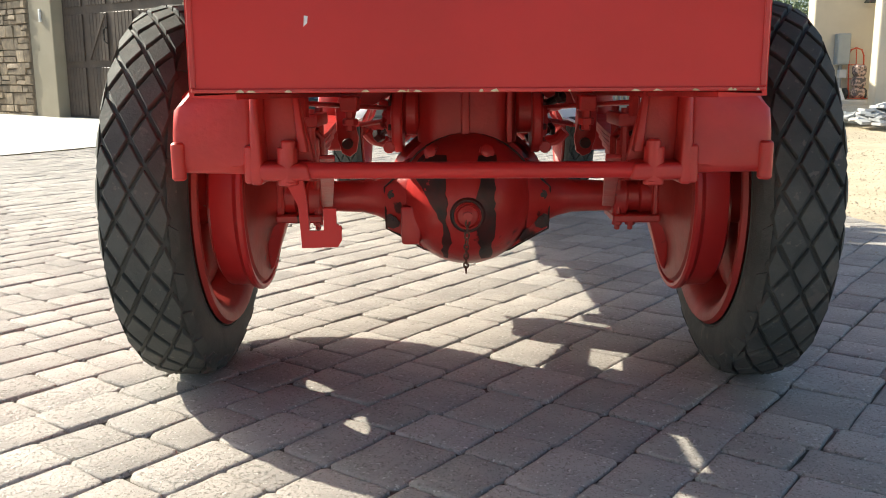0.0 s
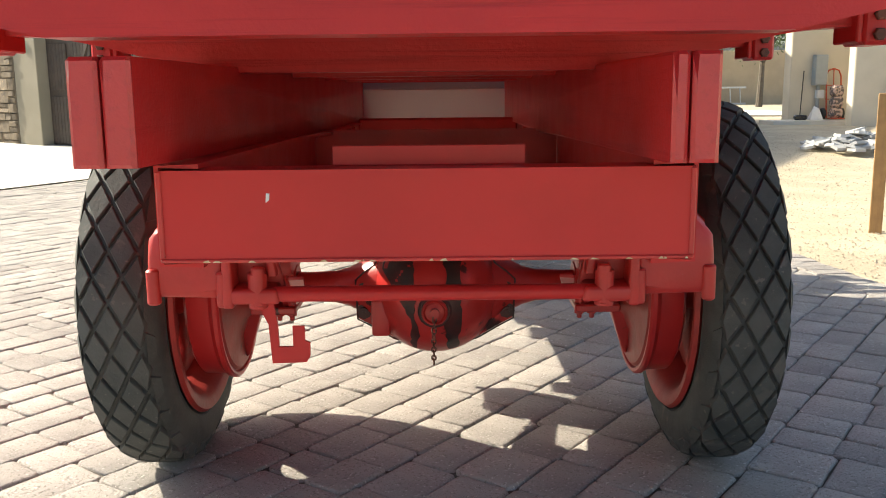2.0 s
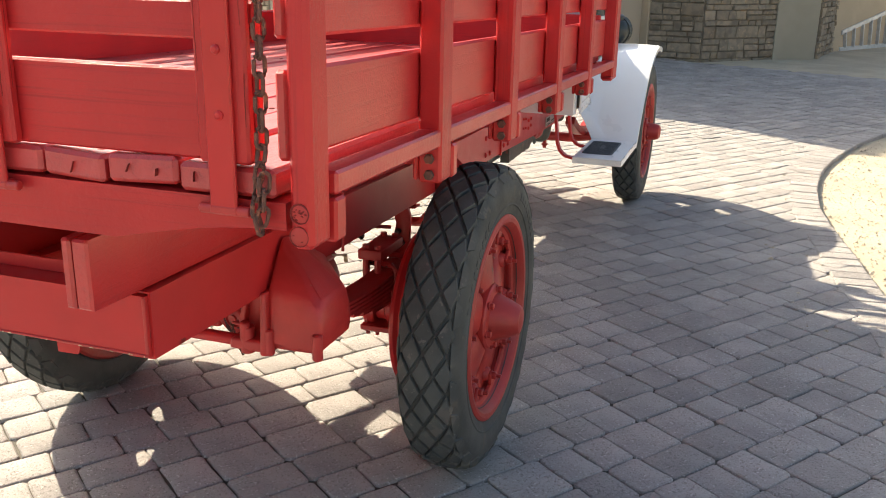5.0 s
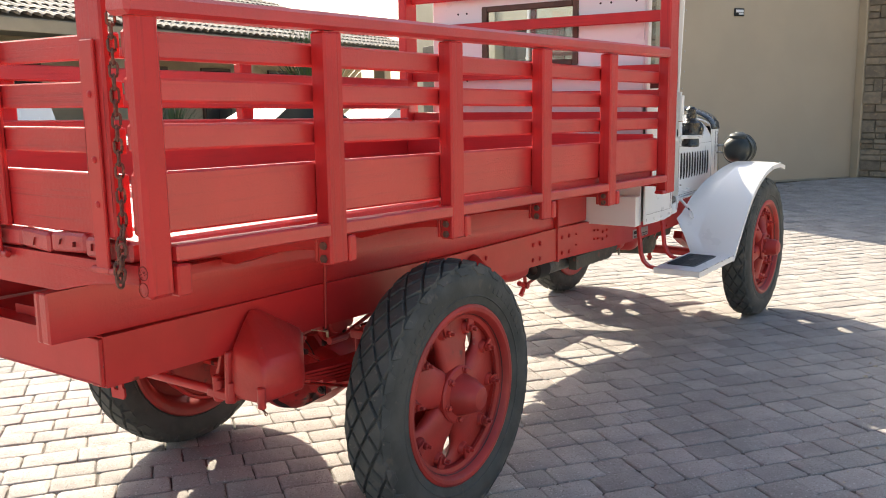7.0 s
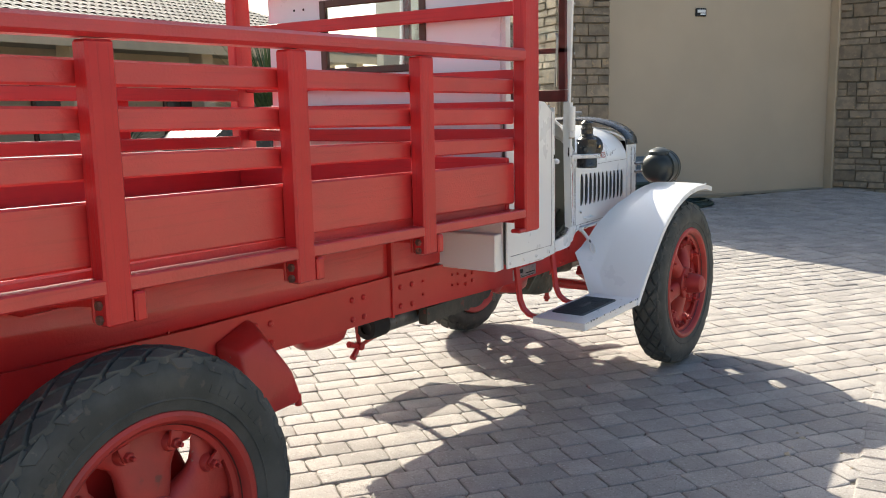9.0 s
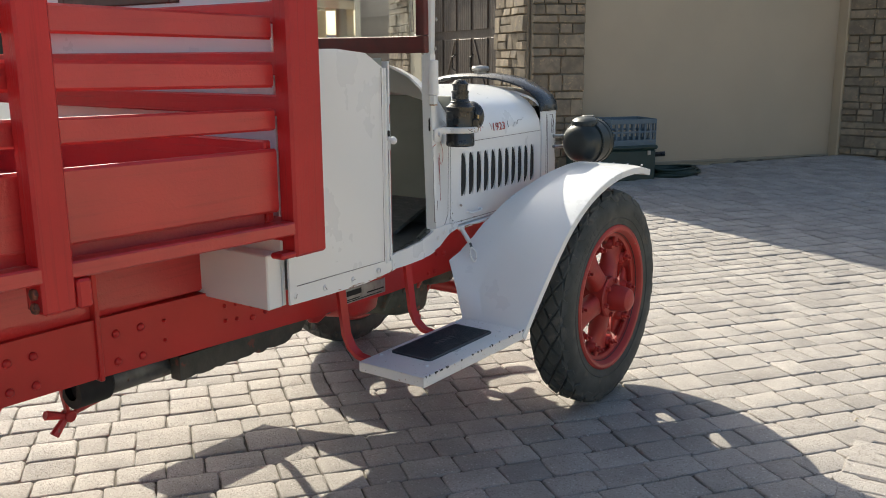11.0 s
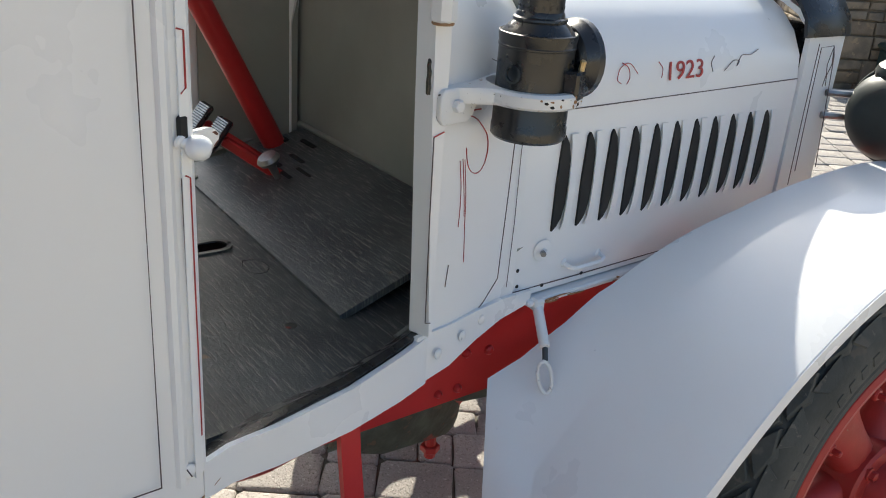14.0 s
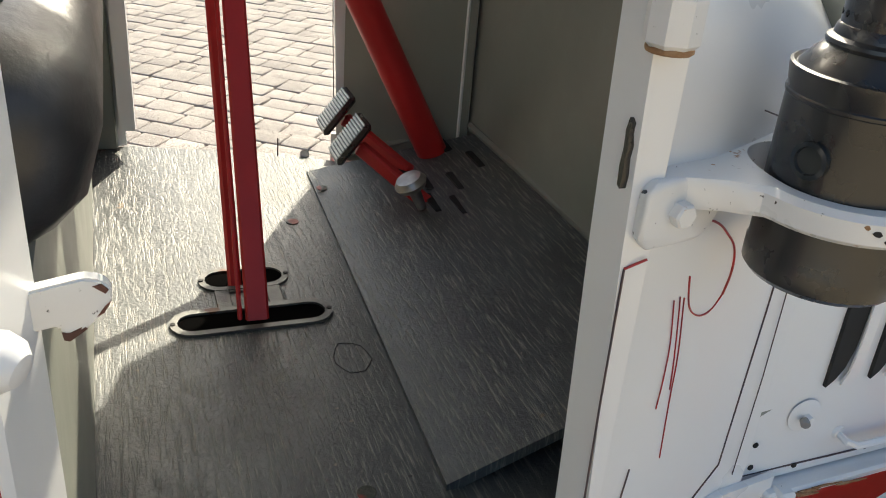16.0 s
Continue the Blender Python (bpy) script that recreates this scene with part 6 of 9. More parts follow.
    box(b, *sorted((mx(0.600, s), mx(0.662, s))), 4.212, 4.27, 1.53, 2.16, 0.01)
    part("rear_pillar", b, WHITE, truck, "white rear cab pillar")
    b = B()
    bar(b, (mx(0.63, s), 4.22, 2.16), (mx(0.51, s), 5.14, 2.16), 0.06, 0.05, 0.01)
    part("roof_rail", b, WHITE, truck)
# latch of the door post
b = B()
cyl(b, (0.650, 4.690, 1.278), (0.656, 4.693, 1.276), 0.0085, 16, 0.002)
cyl(b, (0.652, 4.691, 1.277), (0.660, 4.701, 1.273), 0.0060, 12)
lathe(b, [(0, 0), (0.007, 0.001), (0.0115, 0.006), (0.0130, 0.013), (0.0115, 0.021), (0.007, 0.0265), (0, 0.028)], axis((0.656, 4.695, 1.274), (0.55, 0.80, -0.25)), 24)
part("latch_knob", b, WHITE, truck, "white painted door latch knob")
b = B()
prism(b, [(4.7050, 1.2700), (4.7380, 1.2715), (4.7460, 1.2695), (4.7500, 1.2650), (4.7505, 1.2590), (4.7470, 1.2520), (4.7380, 1.2440), (4.7300, 1.2395), (4.7275, 1.2410), (4.7265, 1.2485), (4.7050, 1.2490)], 0.603, 0.612)
bmesh.ops.bevel(b, geom=list(b.edges), offset=0.0012, segments=2, affect="EDGES", clamp_overlap=True)
tongue = part("latch_tongue", b, CHIPPED, truck, "rust-edged white latch tongue")
for q in ([(4.7380, 1.2442), (4.7300, 1.2398), (4.7276, 1.2412), (4.7270, 1.2455), (4.7305, 1.2442), (4.7365, 1.2465)], [(4.7420, 1.2670), (4.7460, 1.2680), (4.7490, 1.2645), (4.7475, 1.2625)], [(4.7470, 1.2560), (4.7495, 1.2580), (4.7460, 1.2520), (4.7425, 1.2500)]):
    b = B()
    prism(b, q, 0.6118, 0.6126)
    part("rust_patch", b, RUST, tongue, "brown rust patch")
# dark block on the post, its colour standing for shade inside the slot
b = B()
box(b, 0.650, 0.6575, 4.687, 4.699, 1.276, 1.304, 0.003)
part("latch_slot", b, DARK, truck, "dark block for the shade in the latch slot")

# rear wall with window
WX0, WX1, WZ0, WZ1 = -0.335, 0.275, 1.69, 2.03
b = B()
for x0, x1, z0, z1 in ((CC - 0.66, WX0, 0.845, 2.16), (WX1, CC + 0.66, 0.845, 2.16), (WX0, WX1, 0.845, WZ0), (WX0, WX1, WZ1, 2.16)):
    box(b, x0, x1, 4.205, 4.217, z0, z1, 0.0)
bmesh.ops.remove_doubles(b, verts=b.verts, dist=0.0005)
rear_wall = part("cab_rear_wall", b, WHITE, truck, "white cab rear wall with a wooden window")
b = B()
for x0, x1, z0, z1 in ((WX0, WX0 + 0.035, WZ0, WZ1), (WX1 - 0.035, WX1, WZ0, WZ1), (WX0 + 0.036, WX1 - 0.036, WZ0, WZ0 + 0.032), (WX0 + 0.036, WX1 - 0.036, WZ1 - 0.032, WZ1)):
    box(b, x0, x1, 4.196, 4.226, z0, z1, 0.004)
part("window_frame", b, BROWN_FRAME, rear_wall, "dark brown wooden window frame")
b = B()
box(b, WX0 + 0.03, WX1 - 0.03, 4.209, 4.213, WZ0 + 0.028, WZ1 - 0.028, 0)
part("window_pane", b, GLASS, rear_wall, "clear glass").visible_shadow = False
b = B()
rivets(b, [(x, 4.205, z) for x in (-0.5, -0.44, 0.40, 0.46, 0.60) for z in (1.3, 1.62, 1.93, 2.0)], (0, -1, 0), 0.006, 0.004)
part("wall_screws", b, DARK, rear_wall)
b = B()
box(b, CC - 0.66, CC + 0.66, 4.15, 4.205, 0.842, 1.0, 0.004)
part("rear_apron", b, WHITE, rear_wall)
b = B()
sheet(b, [[(CC + w * u, y, 2.175 + 0.045 * (1 - u * u)) for u in np.linspace(-1, 1, 9)] for y, w in ((4.17, 0.69), (4.6, 0.66), (5.26, 0.55))], 0.03)
part("cab_roof", b, WHITE, truck, "white cab roof")
# windscreen
b = B()
y = 5.10
for x0, x1, z0, z1 in ((CC - 0.505, CC + 0.505, 1.545, 1.605), (CC - 0.505, CC + 0.505, 1.785, 1.812), (CC - 0.505, CC - 0.465, 1.606, 2.15), (CC + 0.465, CC + 0.505, 1.606, 2.15)):
    box(b, x0, x1, y - 0.014, y + 0.014, z0, z1, 0.003)
ws = part("windscreen_frame", b, FRAME_RED, truck, "oxblood wooden windscreen frame")
for z0, z1 in ((1.607, 1.783), (1.814, 2.14)):
    b = B()
    box(b, CC - 0.463, CC + 0.463, y - 0.002, y + 0.002, z0, z1, 0)
    part("windscreen_pane", b, GLASS, ws, "windscreen glass").visible_shadow = False
b = B()
tube(b, [(0.44, y - 0.02, 1.62), (0.445, y - 0.03, 1.70), (0.45, y - 0.02, 1.86), (0.44, y - 0.015, 1.88)], 0.007, 8)
part("screen_stay", b, STEEL, ws, "bright windscreen stay")

# in plan the body draws in from the cab's rear corner to the bonnet
def draw_in(y, z):
    up = float(np.interp(z, (1.52, 1.60), (1.0, 0.0)))
    low = float(np.interp(z, (0.95, 1.25), (1.0, 0.0)))
    return (up * float(np.interp(y, (4.21, 4.45, 4.65, 4.70, 4.74, 5.06, 5.20, 5.345, 5.45), (0.004, -0.012, -0.022, -0.034, -0.045, -0.038, -0.028, -0.003, 0.0))),
            up * float(np.interp(y, (4.21, 4.45, 4.70, 5.06, 5.20, 5.345, 5.50, 6.20), (0.0, 0.012, 0.026, 0.036, 0.027, 0.015, 0.016, 0.0))),
            low * float(np.interp(y, (4.21, 4.45, 4.69, 4.735), (0.0, -0.020, -0.030, 0.0))))


DRAWN = {"bonnet", "quarter_panel", "door_post", "quarter_lining", "door_sill", "door_pillar", "cowl", "cowl_lining", "latch_knob", "latch_tongue", "latch_slot", "floor_beading", "bonnet_ledge"}
for shell_ in [o for o in truck.children if o.name.split(".")[0] in DRAWN]:
    for o in (shell_, *shell_.children_recursive):
        done = o.data.get("drawn")
        if done:
            continue
        o.data["drawn"] = 1
        for v in o.data.vertices:
            if v.co.x > 0.25 and 4.2 < v.co.y < 6.25 and v.co.z > 0.80:
                v.co += Vector(draw_in(v.co.y, v.co.z))

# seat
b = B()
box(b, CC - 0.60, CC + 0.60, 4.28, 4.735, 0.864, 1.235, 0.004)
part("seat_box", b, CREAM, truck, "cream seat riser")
b = B()
pr = []
for x, k in ((CC - 0.57, 0.0), (CC - 0.54, 1.0), (CC - 0.2, 1.1), (CC + 0.15, 1.1), (CC + 0.46, 1.0), (CC + 0.51, 0.6), (CC + 0.525, 0.0)):
    ring = []
    for a in np.linspace(0, 2 * math.pi, 25)[:-1]:
        c, s = math.cos(a), math.sin(a)
        ry, rz = 0.215 + 0.042 * k, 0.045 + 0.022 * k
        yy = 4.522 + ry * math.copysign(abs(c) ** 0.5, c)
        zz = 1.303 + rz * math.copysign(abs(s) ** 0.5, s)
        if s < 0:
            zz -= 0.032 * abs(s) * k
        if c > 0 and s < 0:
            yy -= 0.030 * abs(s)
        ring.append((x, yy, zz))
    pr.append(ring)
rows = [[b.verts.new(p) for p in r] for r in pr]
for a, c in zip(rows, rows[1:]):
    for i in range(24):
        b.faces.new((a[i], a[(i + 1) % 24], c[(i + 1) % 24], c[i]))
b.faces.new(rows[0]), b.faces.new(rows[-1])
bmesh.ops.recalc_face_normals(b, faces=b.faces)
seat = part("seat_cushion", b, LEATHER, truck, "sagging black leather bench cushion", 60)
b = B()
tube(b, [(CC + 0.47, 4.30, 1.362), (CC + 0.47, 4.66, 1.362), (CC + 0.41, 4.725, 1.362), (CC + 0.1, 4.735, 1.364), (CC - 0.5, 4.73, 1.362)], 0.007, 8)
part("piping", b, LEATHER, seat)
b = B()
box(b, CC - 0.57, CC + 0.57, 4.235, 4.34, 1.36, 1.72, 0.04)
part("seat_back", b, LEATHER, truck, "black leather bench back", 60)

# levers, pedals, column
b = B()
def slot(bm, x, y0, y1, r, z, h, hole):
    ring_o, ring_i = [], []
    for c, a0 in (((x, y1), 0), ((x, y0), 180)):
        for i in range(9):
            a = radians(a0 + 180 * i / 8)
            ring_o.append((c[0] + r * math.cos(a), c[1] + r * math.sin(a)))
            ring_i.append((c[0] + hole * math.cos(a), c[1] + hole * math.sin(a)))
    n = len(ring_o)
    v = [[bm.verts.new((p[0], p[1], zz)) for p in rr] for rr, zz in ((ring_o, z), (ring_o, z + h), (ring_i, z + h), (ring_i, z))]
    for a, c in ((0, 1), (1, 2), (2, 3)):
        for i in range(n):
            bm.faces.new((v[a][i], v[a][(i + 1) % n], v[c][(i + 1) % n], v[c][i]))
slot(b, -0.029, 4.853, 5.001, 0.030, 0.862, 0.004, 0.0205)
slot(b, -0.134, 4.899, 4.961, 0.031, 0.862, 0.0035, 0.022)
box(b, -0.106, -0.056, 4.886, 4.906, 0.862, 0.865, 0.001)
box(b, -0.106, -0.056, 4.954, 4.974, 0.862, 0.865, 0.001)
box(b, -0.106, -0.098, 4.906, 4.954, 0.862, 0.8645, 0.001)
plate = part("lever_gate", b, DULL_STEEL, truck, "cast lever gate on the floor")
# black plates on the floor stand for the shade down both slots
b = B()
for x, y0, y1, r in ((-0.029, 4.853, 5.001, 0.021), (-0.134, 4.899, 4.961, 0.0225)):
    prism(b, [(x + r * math.cos(a), (y1 if math.sin(a) >= 0 else y0) + r * math.sin(a)) for a in np.linspace(0, 2 * math.pi, 21)[:-1]], 0.8622, 0.8626, "z")
part("gate_slot", b, SLOT_SHADE, plate)
for gx, gy in ((-0.029, 4.827), (-0.029, 5.027), (-0.134, 4.872), (-0.134, 4.988)):
    b = B()
    lathe(b, [(0.0035, 0), (0.0035, 0.0012), (0.0, 0.0016)], axis((gx, gy, 0.8658), (0, 0, 1)), 8)
    part("gate_screw", b, DARK, plate)
# round plug set into the floor
b = B()
rp = random.Random(4)
tube(b, [(0.085 + (0.034 + rp.uniform(-0.004, 0.004)) * math.cos(a), 5.030 + (0.022 + rp.uniform(-0.002, 0.002)) * math.sin(a), 0.8622) for a in np.linspace(0, 2 * math.pi, 15)[:-1]], 0.0008, 4, True)
part("floor_plug", b, DARK, floor_board, "outline of a plugged hole")
b = B()
bar(b, (-0.016, 4.932, 0.84), (-0.385, 4.945, 1.52), 0.030, 0.010, 0.003, radians(0))
part("brake_hand_lever", b, RED, truck, "flat red hand brake lever")
b = B()
bar(b, (-0.016, 4.910, 0.84), (-0.42, 4.930, 1.45), 0.006, 0.006, 0.002)
bar(b, (-0.100, 4.915, 0.84), (-0.56, 4.935, 1.42), 0.018, 0.014, 0.004)
part("gear_lever", b, RED, truck, "thin red gear lever")
b = B()
cyl(b, (-0.384, 5.292, 0.925), (-0.405, 4.88, 1.73), 0.026, 20)
part("steering_column", b, RED, truck, "red steering column")
for px, py, pz in ((-0.330, 5.132, 0.982), (-0.452, 5.138, 0.986)):
    b = B()
    m = Matrix.Translation((px, py, pz)) @ Matrix.Rotation(radians(-38), 4, "X")
    box(b, -0.033, 0.033, -0.012, 0.0, -0.041, 0.041, 0.007, m)
    pd = part("pedal", b, BLACK, truck, "black rubber pedal with a ribbed steel face")
    b = B()
    for i in range(13):
        box(b, -0.028, 0.028, -0.0142, -0.012, -0.036 + i * 0.0057, -0.0328 + i * 0.0057, 0.0006, m)
    part("pedal_ribs", b, STEEL, pd)
    b = B()
    bar(b, (px, py + 0.01, pz - 0.01), (px + 0.10, py + 0.10, pz - 0.075), 0.018, 0.024, 0.004)
    bar(b, (px + 0.09, py + 0.09, pz - 0.07), (px + 0.13, py + 0.16, pz - 0.12), 0.02, 0.028, 0.004)
    part("pedal_arm", b, RED, pd)
b = B()
lathe(b, [(0, 0), (0.02, 0.003), (0.026, 0.012), (0.022, 0.020), (0.01, 0.024), (0.007, 0.06), (0, 0.06)], axis((-0.205, 5.185, 0.970), (0.0, 0.45, -0.9)), 18)
part("accelerator_button", b, STEEL, truck, "worn steel accelerator button")
# dark slabs on the toe board stand for the shade in the pedal slots
for x, y in ((-0.255, 5.285), (-0.18, 5.265), (-0.215, 5.235), (-0.29, 5.245), (-0.395, 5.31), (-0.30, 5.335), (-0.35, 5.225)):
    z = 0.862 + (y - 5.07) * 0.328
    b = B()
    prism(b, [(x - 0.03, y - 0.008), (x + 0.03, y - 0.008), (x + 0.034, y), (x + 0.03, y + 0.008), (x - 0.03, y + 0.008), (x - 0.034, y)], z - 0.004, z + 0.004, "z")
    part("pedal_slot", b, DARK, truck)
for x, y in ((0.297, 5.140), (0.317, 4.986), (-0.40, 5.10), (0.312, 4.807), (-0.30, 5.03)):
    z = 0.862 + max(0, (y - 5.07) * 0.328)
    b = B()
    lathe(b, [(0.010, 0), (0.010, 0.001), (0.008, 0.0014), (0.0, 0.0014)], axis((x, y, z), (0, 0, 1)), 14)
    part("floor_screw", b, GREEN_IRON, floor_board)

# ---- wings, steps and lamps ----
WING = ((5.205, 0.532), (5.235, 0.565), (5.30, 0.635), (5.37, 0.708), (5.47, 0.805), (5.57, 0.888), (5.70, 0.965), (5.84, 1.017), (5.98, 1.046), (6.11, 1.054), (6.22, 1.049), (6.315, 1.030))
WING = [(p.x, p.y) for p in smooth_line([(y_, z_, 0) for y_, z_ in WING], 4)]
for s in (-1, 1):
    b = B()
    rows = []
    for y, z in WING:
        xin = np.interp(y, (5.205, 5.30, 5.55, 5.80, 6.0, 6.3), (0.575, 0.440, 0.445, 0.49, 0.52, 0.54))
        lift = float(np.interp(y, (5.205, 5.25, 5.30, 5.37, 5.47, 5.57, 5.84, 6.10, 6.25), (0.0, 0.060, 0.104, 0.052, 0.004, -0.024, -0.030, -0.012, 0.0)))
        # the inner third turns up into a flat apron against the frame
        rows.append([(mx(xin + (0.838 - xin) * u, s), y, z - 0.010 * (max(0.0, abs(u - 0.5) * 2) ** 4 if u > 0.5 or lift == 0 else 0) + lift * max(0.0, 1 - u / 0.36)) for u in (0, 0.18, 0.35, 0.37, 0.5, 0.7, 0.9, 1.0)])
    sheet(b, rows, 0.006)
    wing = part("front_wing", b, WHITE, truck, "white sweeping front wing")
    b = B()
    lip = []
    for i, (y, z) in enumerate(WING):
        y0_, z0_ = WING[max(0, i - 1)]
        y1_, z1_ = WING[min(len(WING) - 1, i + 1)]
        n_ = Vector((0, z1_ - z0_, y0_ - y1_)).normalized()
        lip.append([(mx(0.839, s), y - n_.y * 0.002, z - n_.z * 0.002 - 0.010), (mx(0.839, s), y + n_.y * 0.024, z + n_.z * 0.024 - 0.010)])
    sheet(b, lip, 0.005)
    sheet(b, [[(mx(x, s), 6.316, 1.021), (mx(x, s), 6.312, 0.996)] for x in (0.54, 0.65, 0.75, 0.837)], 0.005)
    part("wing_bead", b, WHITE, wing, "rolled white edge")
    b = B()
    rivets(b, [(mx(0.60 + 0.07 * i, s), 6.29, 1.042) for i in range(4)], (0, 0, 1), 0.006, 0.004)
    part("wing_rivet", b, WHITE, wing)
    # step board
    b = B()
    box(b, *sorted((mx(0.568, s), mx(0.838, s))), 4.605, 5.215, 0.540, 0.546, 0.002)
    box(b, *sorted((mx(0.832, s), mx(0.838, s))), 4.605, 5.215, 0.510, 0.545, 0.002)
    box(b, *sorted((mx(0.568, s), mx(0.837, s))), 4.605, 4.611, 0.512, 0.545, 0.002)
    stp = part("running_board", b, CHIPPED, truck, "white chipped step board with a dark mat")
    b = B()
    ol = [(mx(0.68 + sx_ * 0.085 + 0.016 * math.cos(a_) - sx_ * 0.016, s), 4.9275 + sy_ * 0.1925 + 0.016 * math.sin(a_) - sy_ * 0.016) for sx_, sy_, a0_ in ((1, 1, 0), (-1, 1, 90), (-1, -1, 180), (1, -1, 270)) for a_ in (radians(a0_), radians(a0_ + 30), radians(a0_ + 60), radians(a0_ + 90))]
    hull(b, [(px, py, pz) for px, py in ol for pz in (0.5462, 0.5505)] + [(mx(0.68, s) + (px - mx(0.68, s)) * 0.985, 4.9275 + (py - 4.9275) * 0.992, 0.552) for px, py in ol])
    mt = part("step_mat", b, MAT_RUBBER, stp, "dark ribbed step mat with raised script")
    b = B()
    for i in range(56):
        box(b, *sorted((mx(0.602, s), mx(0.758, s))), 4.745 + i * 0.0066, 4.7475 + i * 0.0066, 0.552, 0.5535, 0)
    part("mat_ribs", b, MAT_RUBBER, mt)
    b = B()
    for i in range(5):
        box(b, *sorted((mx(0.670, s), mx(0.690 + 0.006 * (i % 2), s))), 4.880 + i * 0.022, 4.896 + i * 0.022, 0.552, 0.5548, 0.001)
    part("mat_script", b, SCRIPT, mt, "worn raised script")
    b = B()
    rivets(b, [(mx(x, s), y, 0.546) for x in (0.582, 0.778) for y in (4.70, 5.15)], (0, 0, 1), 0.008, 0.004)
    part("step_bolt", b, WHITE, stp)
    rc = random.Random(31)
    for k in range(22):
        # paint chipped off along the edge
        cy, L_ = rc.uniform(4.61, 5.21), rc.uniform(0.003, 0.012)
        b = B()
        hull(b, [(mx(0.8384, s), cy, 0.5445), (mx(0.8384, s), cy + L_, 0.5445), (mx(0.8384, s), cy + L_ * 0.6, 0.5445 - rc.uniform(0.002, 0.007)), (mx(0.8384, s), cy + L_ * 0.2, 0.541), (mx(0.838 - rc.uniform(0.003, 0.007), s), cy + L_ * 0.5, 0.5464), (mx(0.8375, s), cy, 0.5464), (mx(0.8375, s), cy + L_, 0.5464)])
        part("edge_chip", b, DARK, stp)
    for y in (4.655, 5.02):
        b = B()
        curve_ = ((0.385, 0, 0.80), (0.43, -0.004, 0.80), (0.452, -0.005, 0.78), (0.462, -0.005, 0.70), (0.470, 0, 0.61), (0.486, 0.006, 0.565), (0.515, 0.012, 0.537), (0.55, 0.02, 0.528), (0.80, 0.03, 0.528))
        sheet(b, [[(mx(px, s), y + py - 0.017, pz), (mx(px, s), y + py + 0.017, pz)] for px, py, pz in curve_], 0.014)
        bmesh.ops.bevel(b, geom=[e for e in b.edges if len(e.link_faces) == 2 and e.calc_face_angle() > 1.2], offset=0.004, segments=2, profile=0.5, affect="EDGES", clamp_overlap=True)
        part("step_bracket", b, RED, truck, "curved red step bracket")
    # head lamp: black bucket facing forward
    b = B()
    lathe(b, [(0, -0.112), (0.045, -0.108), (0.075, -0.092), (0.094, -0.060), (0.101, -0.02), (0.102, 0.05), (0.106, 0.055), (0.108, 0.075), (0.098, 0.082), (0.09, 0.078)], axis((mx(0.498, s), 6.345, 1.128), (0, 1, 0)), 36)
    hl = part("head_lamp", b, LAMP_BLACK, truck, "black bucket head lamp")
    b = B()
    lathe(b, [(0.112, 0.07), (0.09, 0.085), (0.05, 0.095), (0, 0.10)], axis((mx(0.498, s), 6.345, 1.128), (0, 1, 0)), 36)
    part("lens", b, GLASS, hl, "clear lens")
    b = B()
    lathe(b, [(0.062, -0.016), (0.063, 0.0), (0.058, 0.012), (0.045, 0.021), (0.025, 0.026), (0, 0.027)], axis((mx(0.498, s), 6.325, 1.222), (0, -0.12, 1)), 30)
    cap = part("lamp_cap", b, LAMP_BLACK, hl, "domed vent cap")
    b = B()
    cyl(b, (mx(0.498, s), 6.358, 1.238), (mx(0.498, s), 6.358, 1.252), 0.030, 20, 0.002)
    part("cap_plate", b, DULL_STEEL, cap, "thin worn top plate")
    # dark discs on the cap stand for shaded vent holes
    for k in range(14):
        b = B()
        a = 2 * math.pi * k / 14
        lathe(b, [(0.0045, 0), (0.0045, 0.0015), (0, 0.0018)], axis((mx(0.498, s) + 0.0625 * math.cos(a), 6.325 + 0.0625 * math.sin(a), 1.217 + 0.0075 * math.sin(a)), (math.cos(a), math.sin(a), 0)), 8)
        part("vent_hole", b, DARK, cap)
    b = B()
    tube(b, [(mx(0.498, s) + 0.1045 * math.sin(q), 6.318, 1.128 + 0.1045 * math.cos(q)) for q in np.linspace(0, 2 * math.pi, 33)[:-1]], 0.004, 8, True)
    part("lamp_band", b, LAMP_BLACK, hl, "rolled band round the bucket")
    b = B()
    cyl(b, (mx(0.498, s), 6.345, 0.95), (mx(0.498, s), 6.345, 1.04), 0.014, 10)
    part("lamp_post", b, BLACK, hl)
    for z_ in (1.108, 1.158):
        b = B()
        tube(b, [(mx(0.38, s), 6.235, z_), (mx(0.43, s), 6.30, z_)], 0.008, 8)
        part("lamp_stay", b, STEEL, hl, "bright steel stay to the radiator")
    # side lamp on its bracket
    LX, LY = 0.533, 5.246
    b = B()
    # flat shelf that sweeps from the ear and the cowl round the lamp
    rim = [(LX + 0.070 * math.cos(radians(a)), LY + 0.070 * math.sin(radians(a))) for a in range(-84, 211, 6)]
    rim += [(0.444, 5.285), (0.438, 5.250), (0.444, 5.228), (0.478, 5.160), (0.494, 5.112), (0.502, 5.103), (0.516, 5.104), (0.520, 5.120), (0.524, 5.150)]
    rings = [[] for _ in range(6)]
    for a in np.linspace(0, 2 * math.pi, 73)[:-1]:
        c, q = math.cos(a), math.sin(a)
        far = 0.07
        for (xa, ya), (xb, yb) in zip(rim, rim[1:] + rim[:1]):
            d = c * (yb - ya) - q * (xb - xa)
            if abs(d) > 1e-9:
                r = ((xa - LX) * (yb - ya) - (ya - LY) * (xb - xa)) / d
                w = ((xa - LX) * q - (ya - LY) * c) / d
                if r > 0 and -1e-6 <= w <= 1 + 1e-6:
                    far = max(far, r)
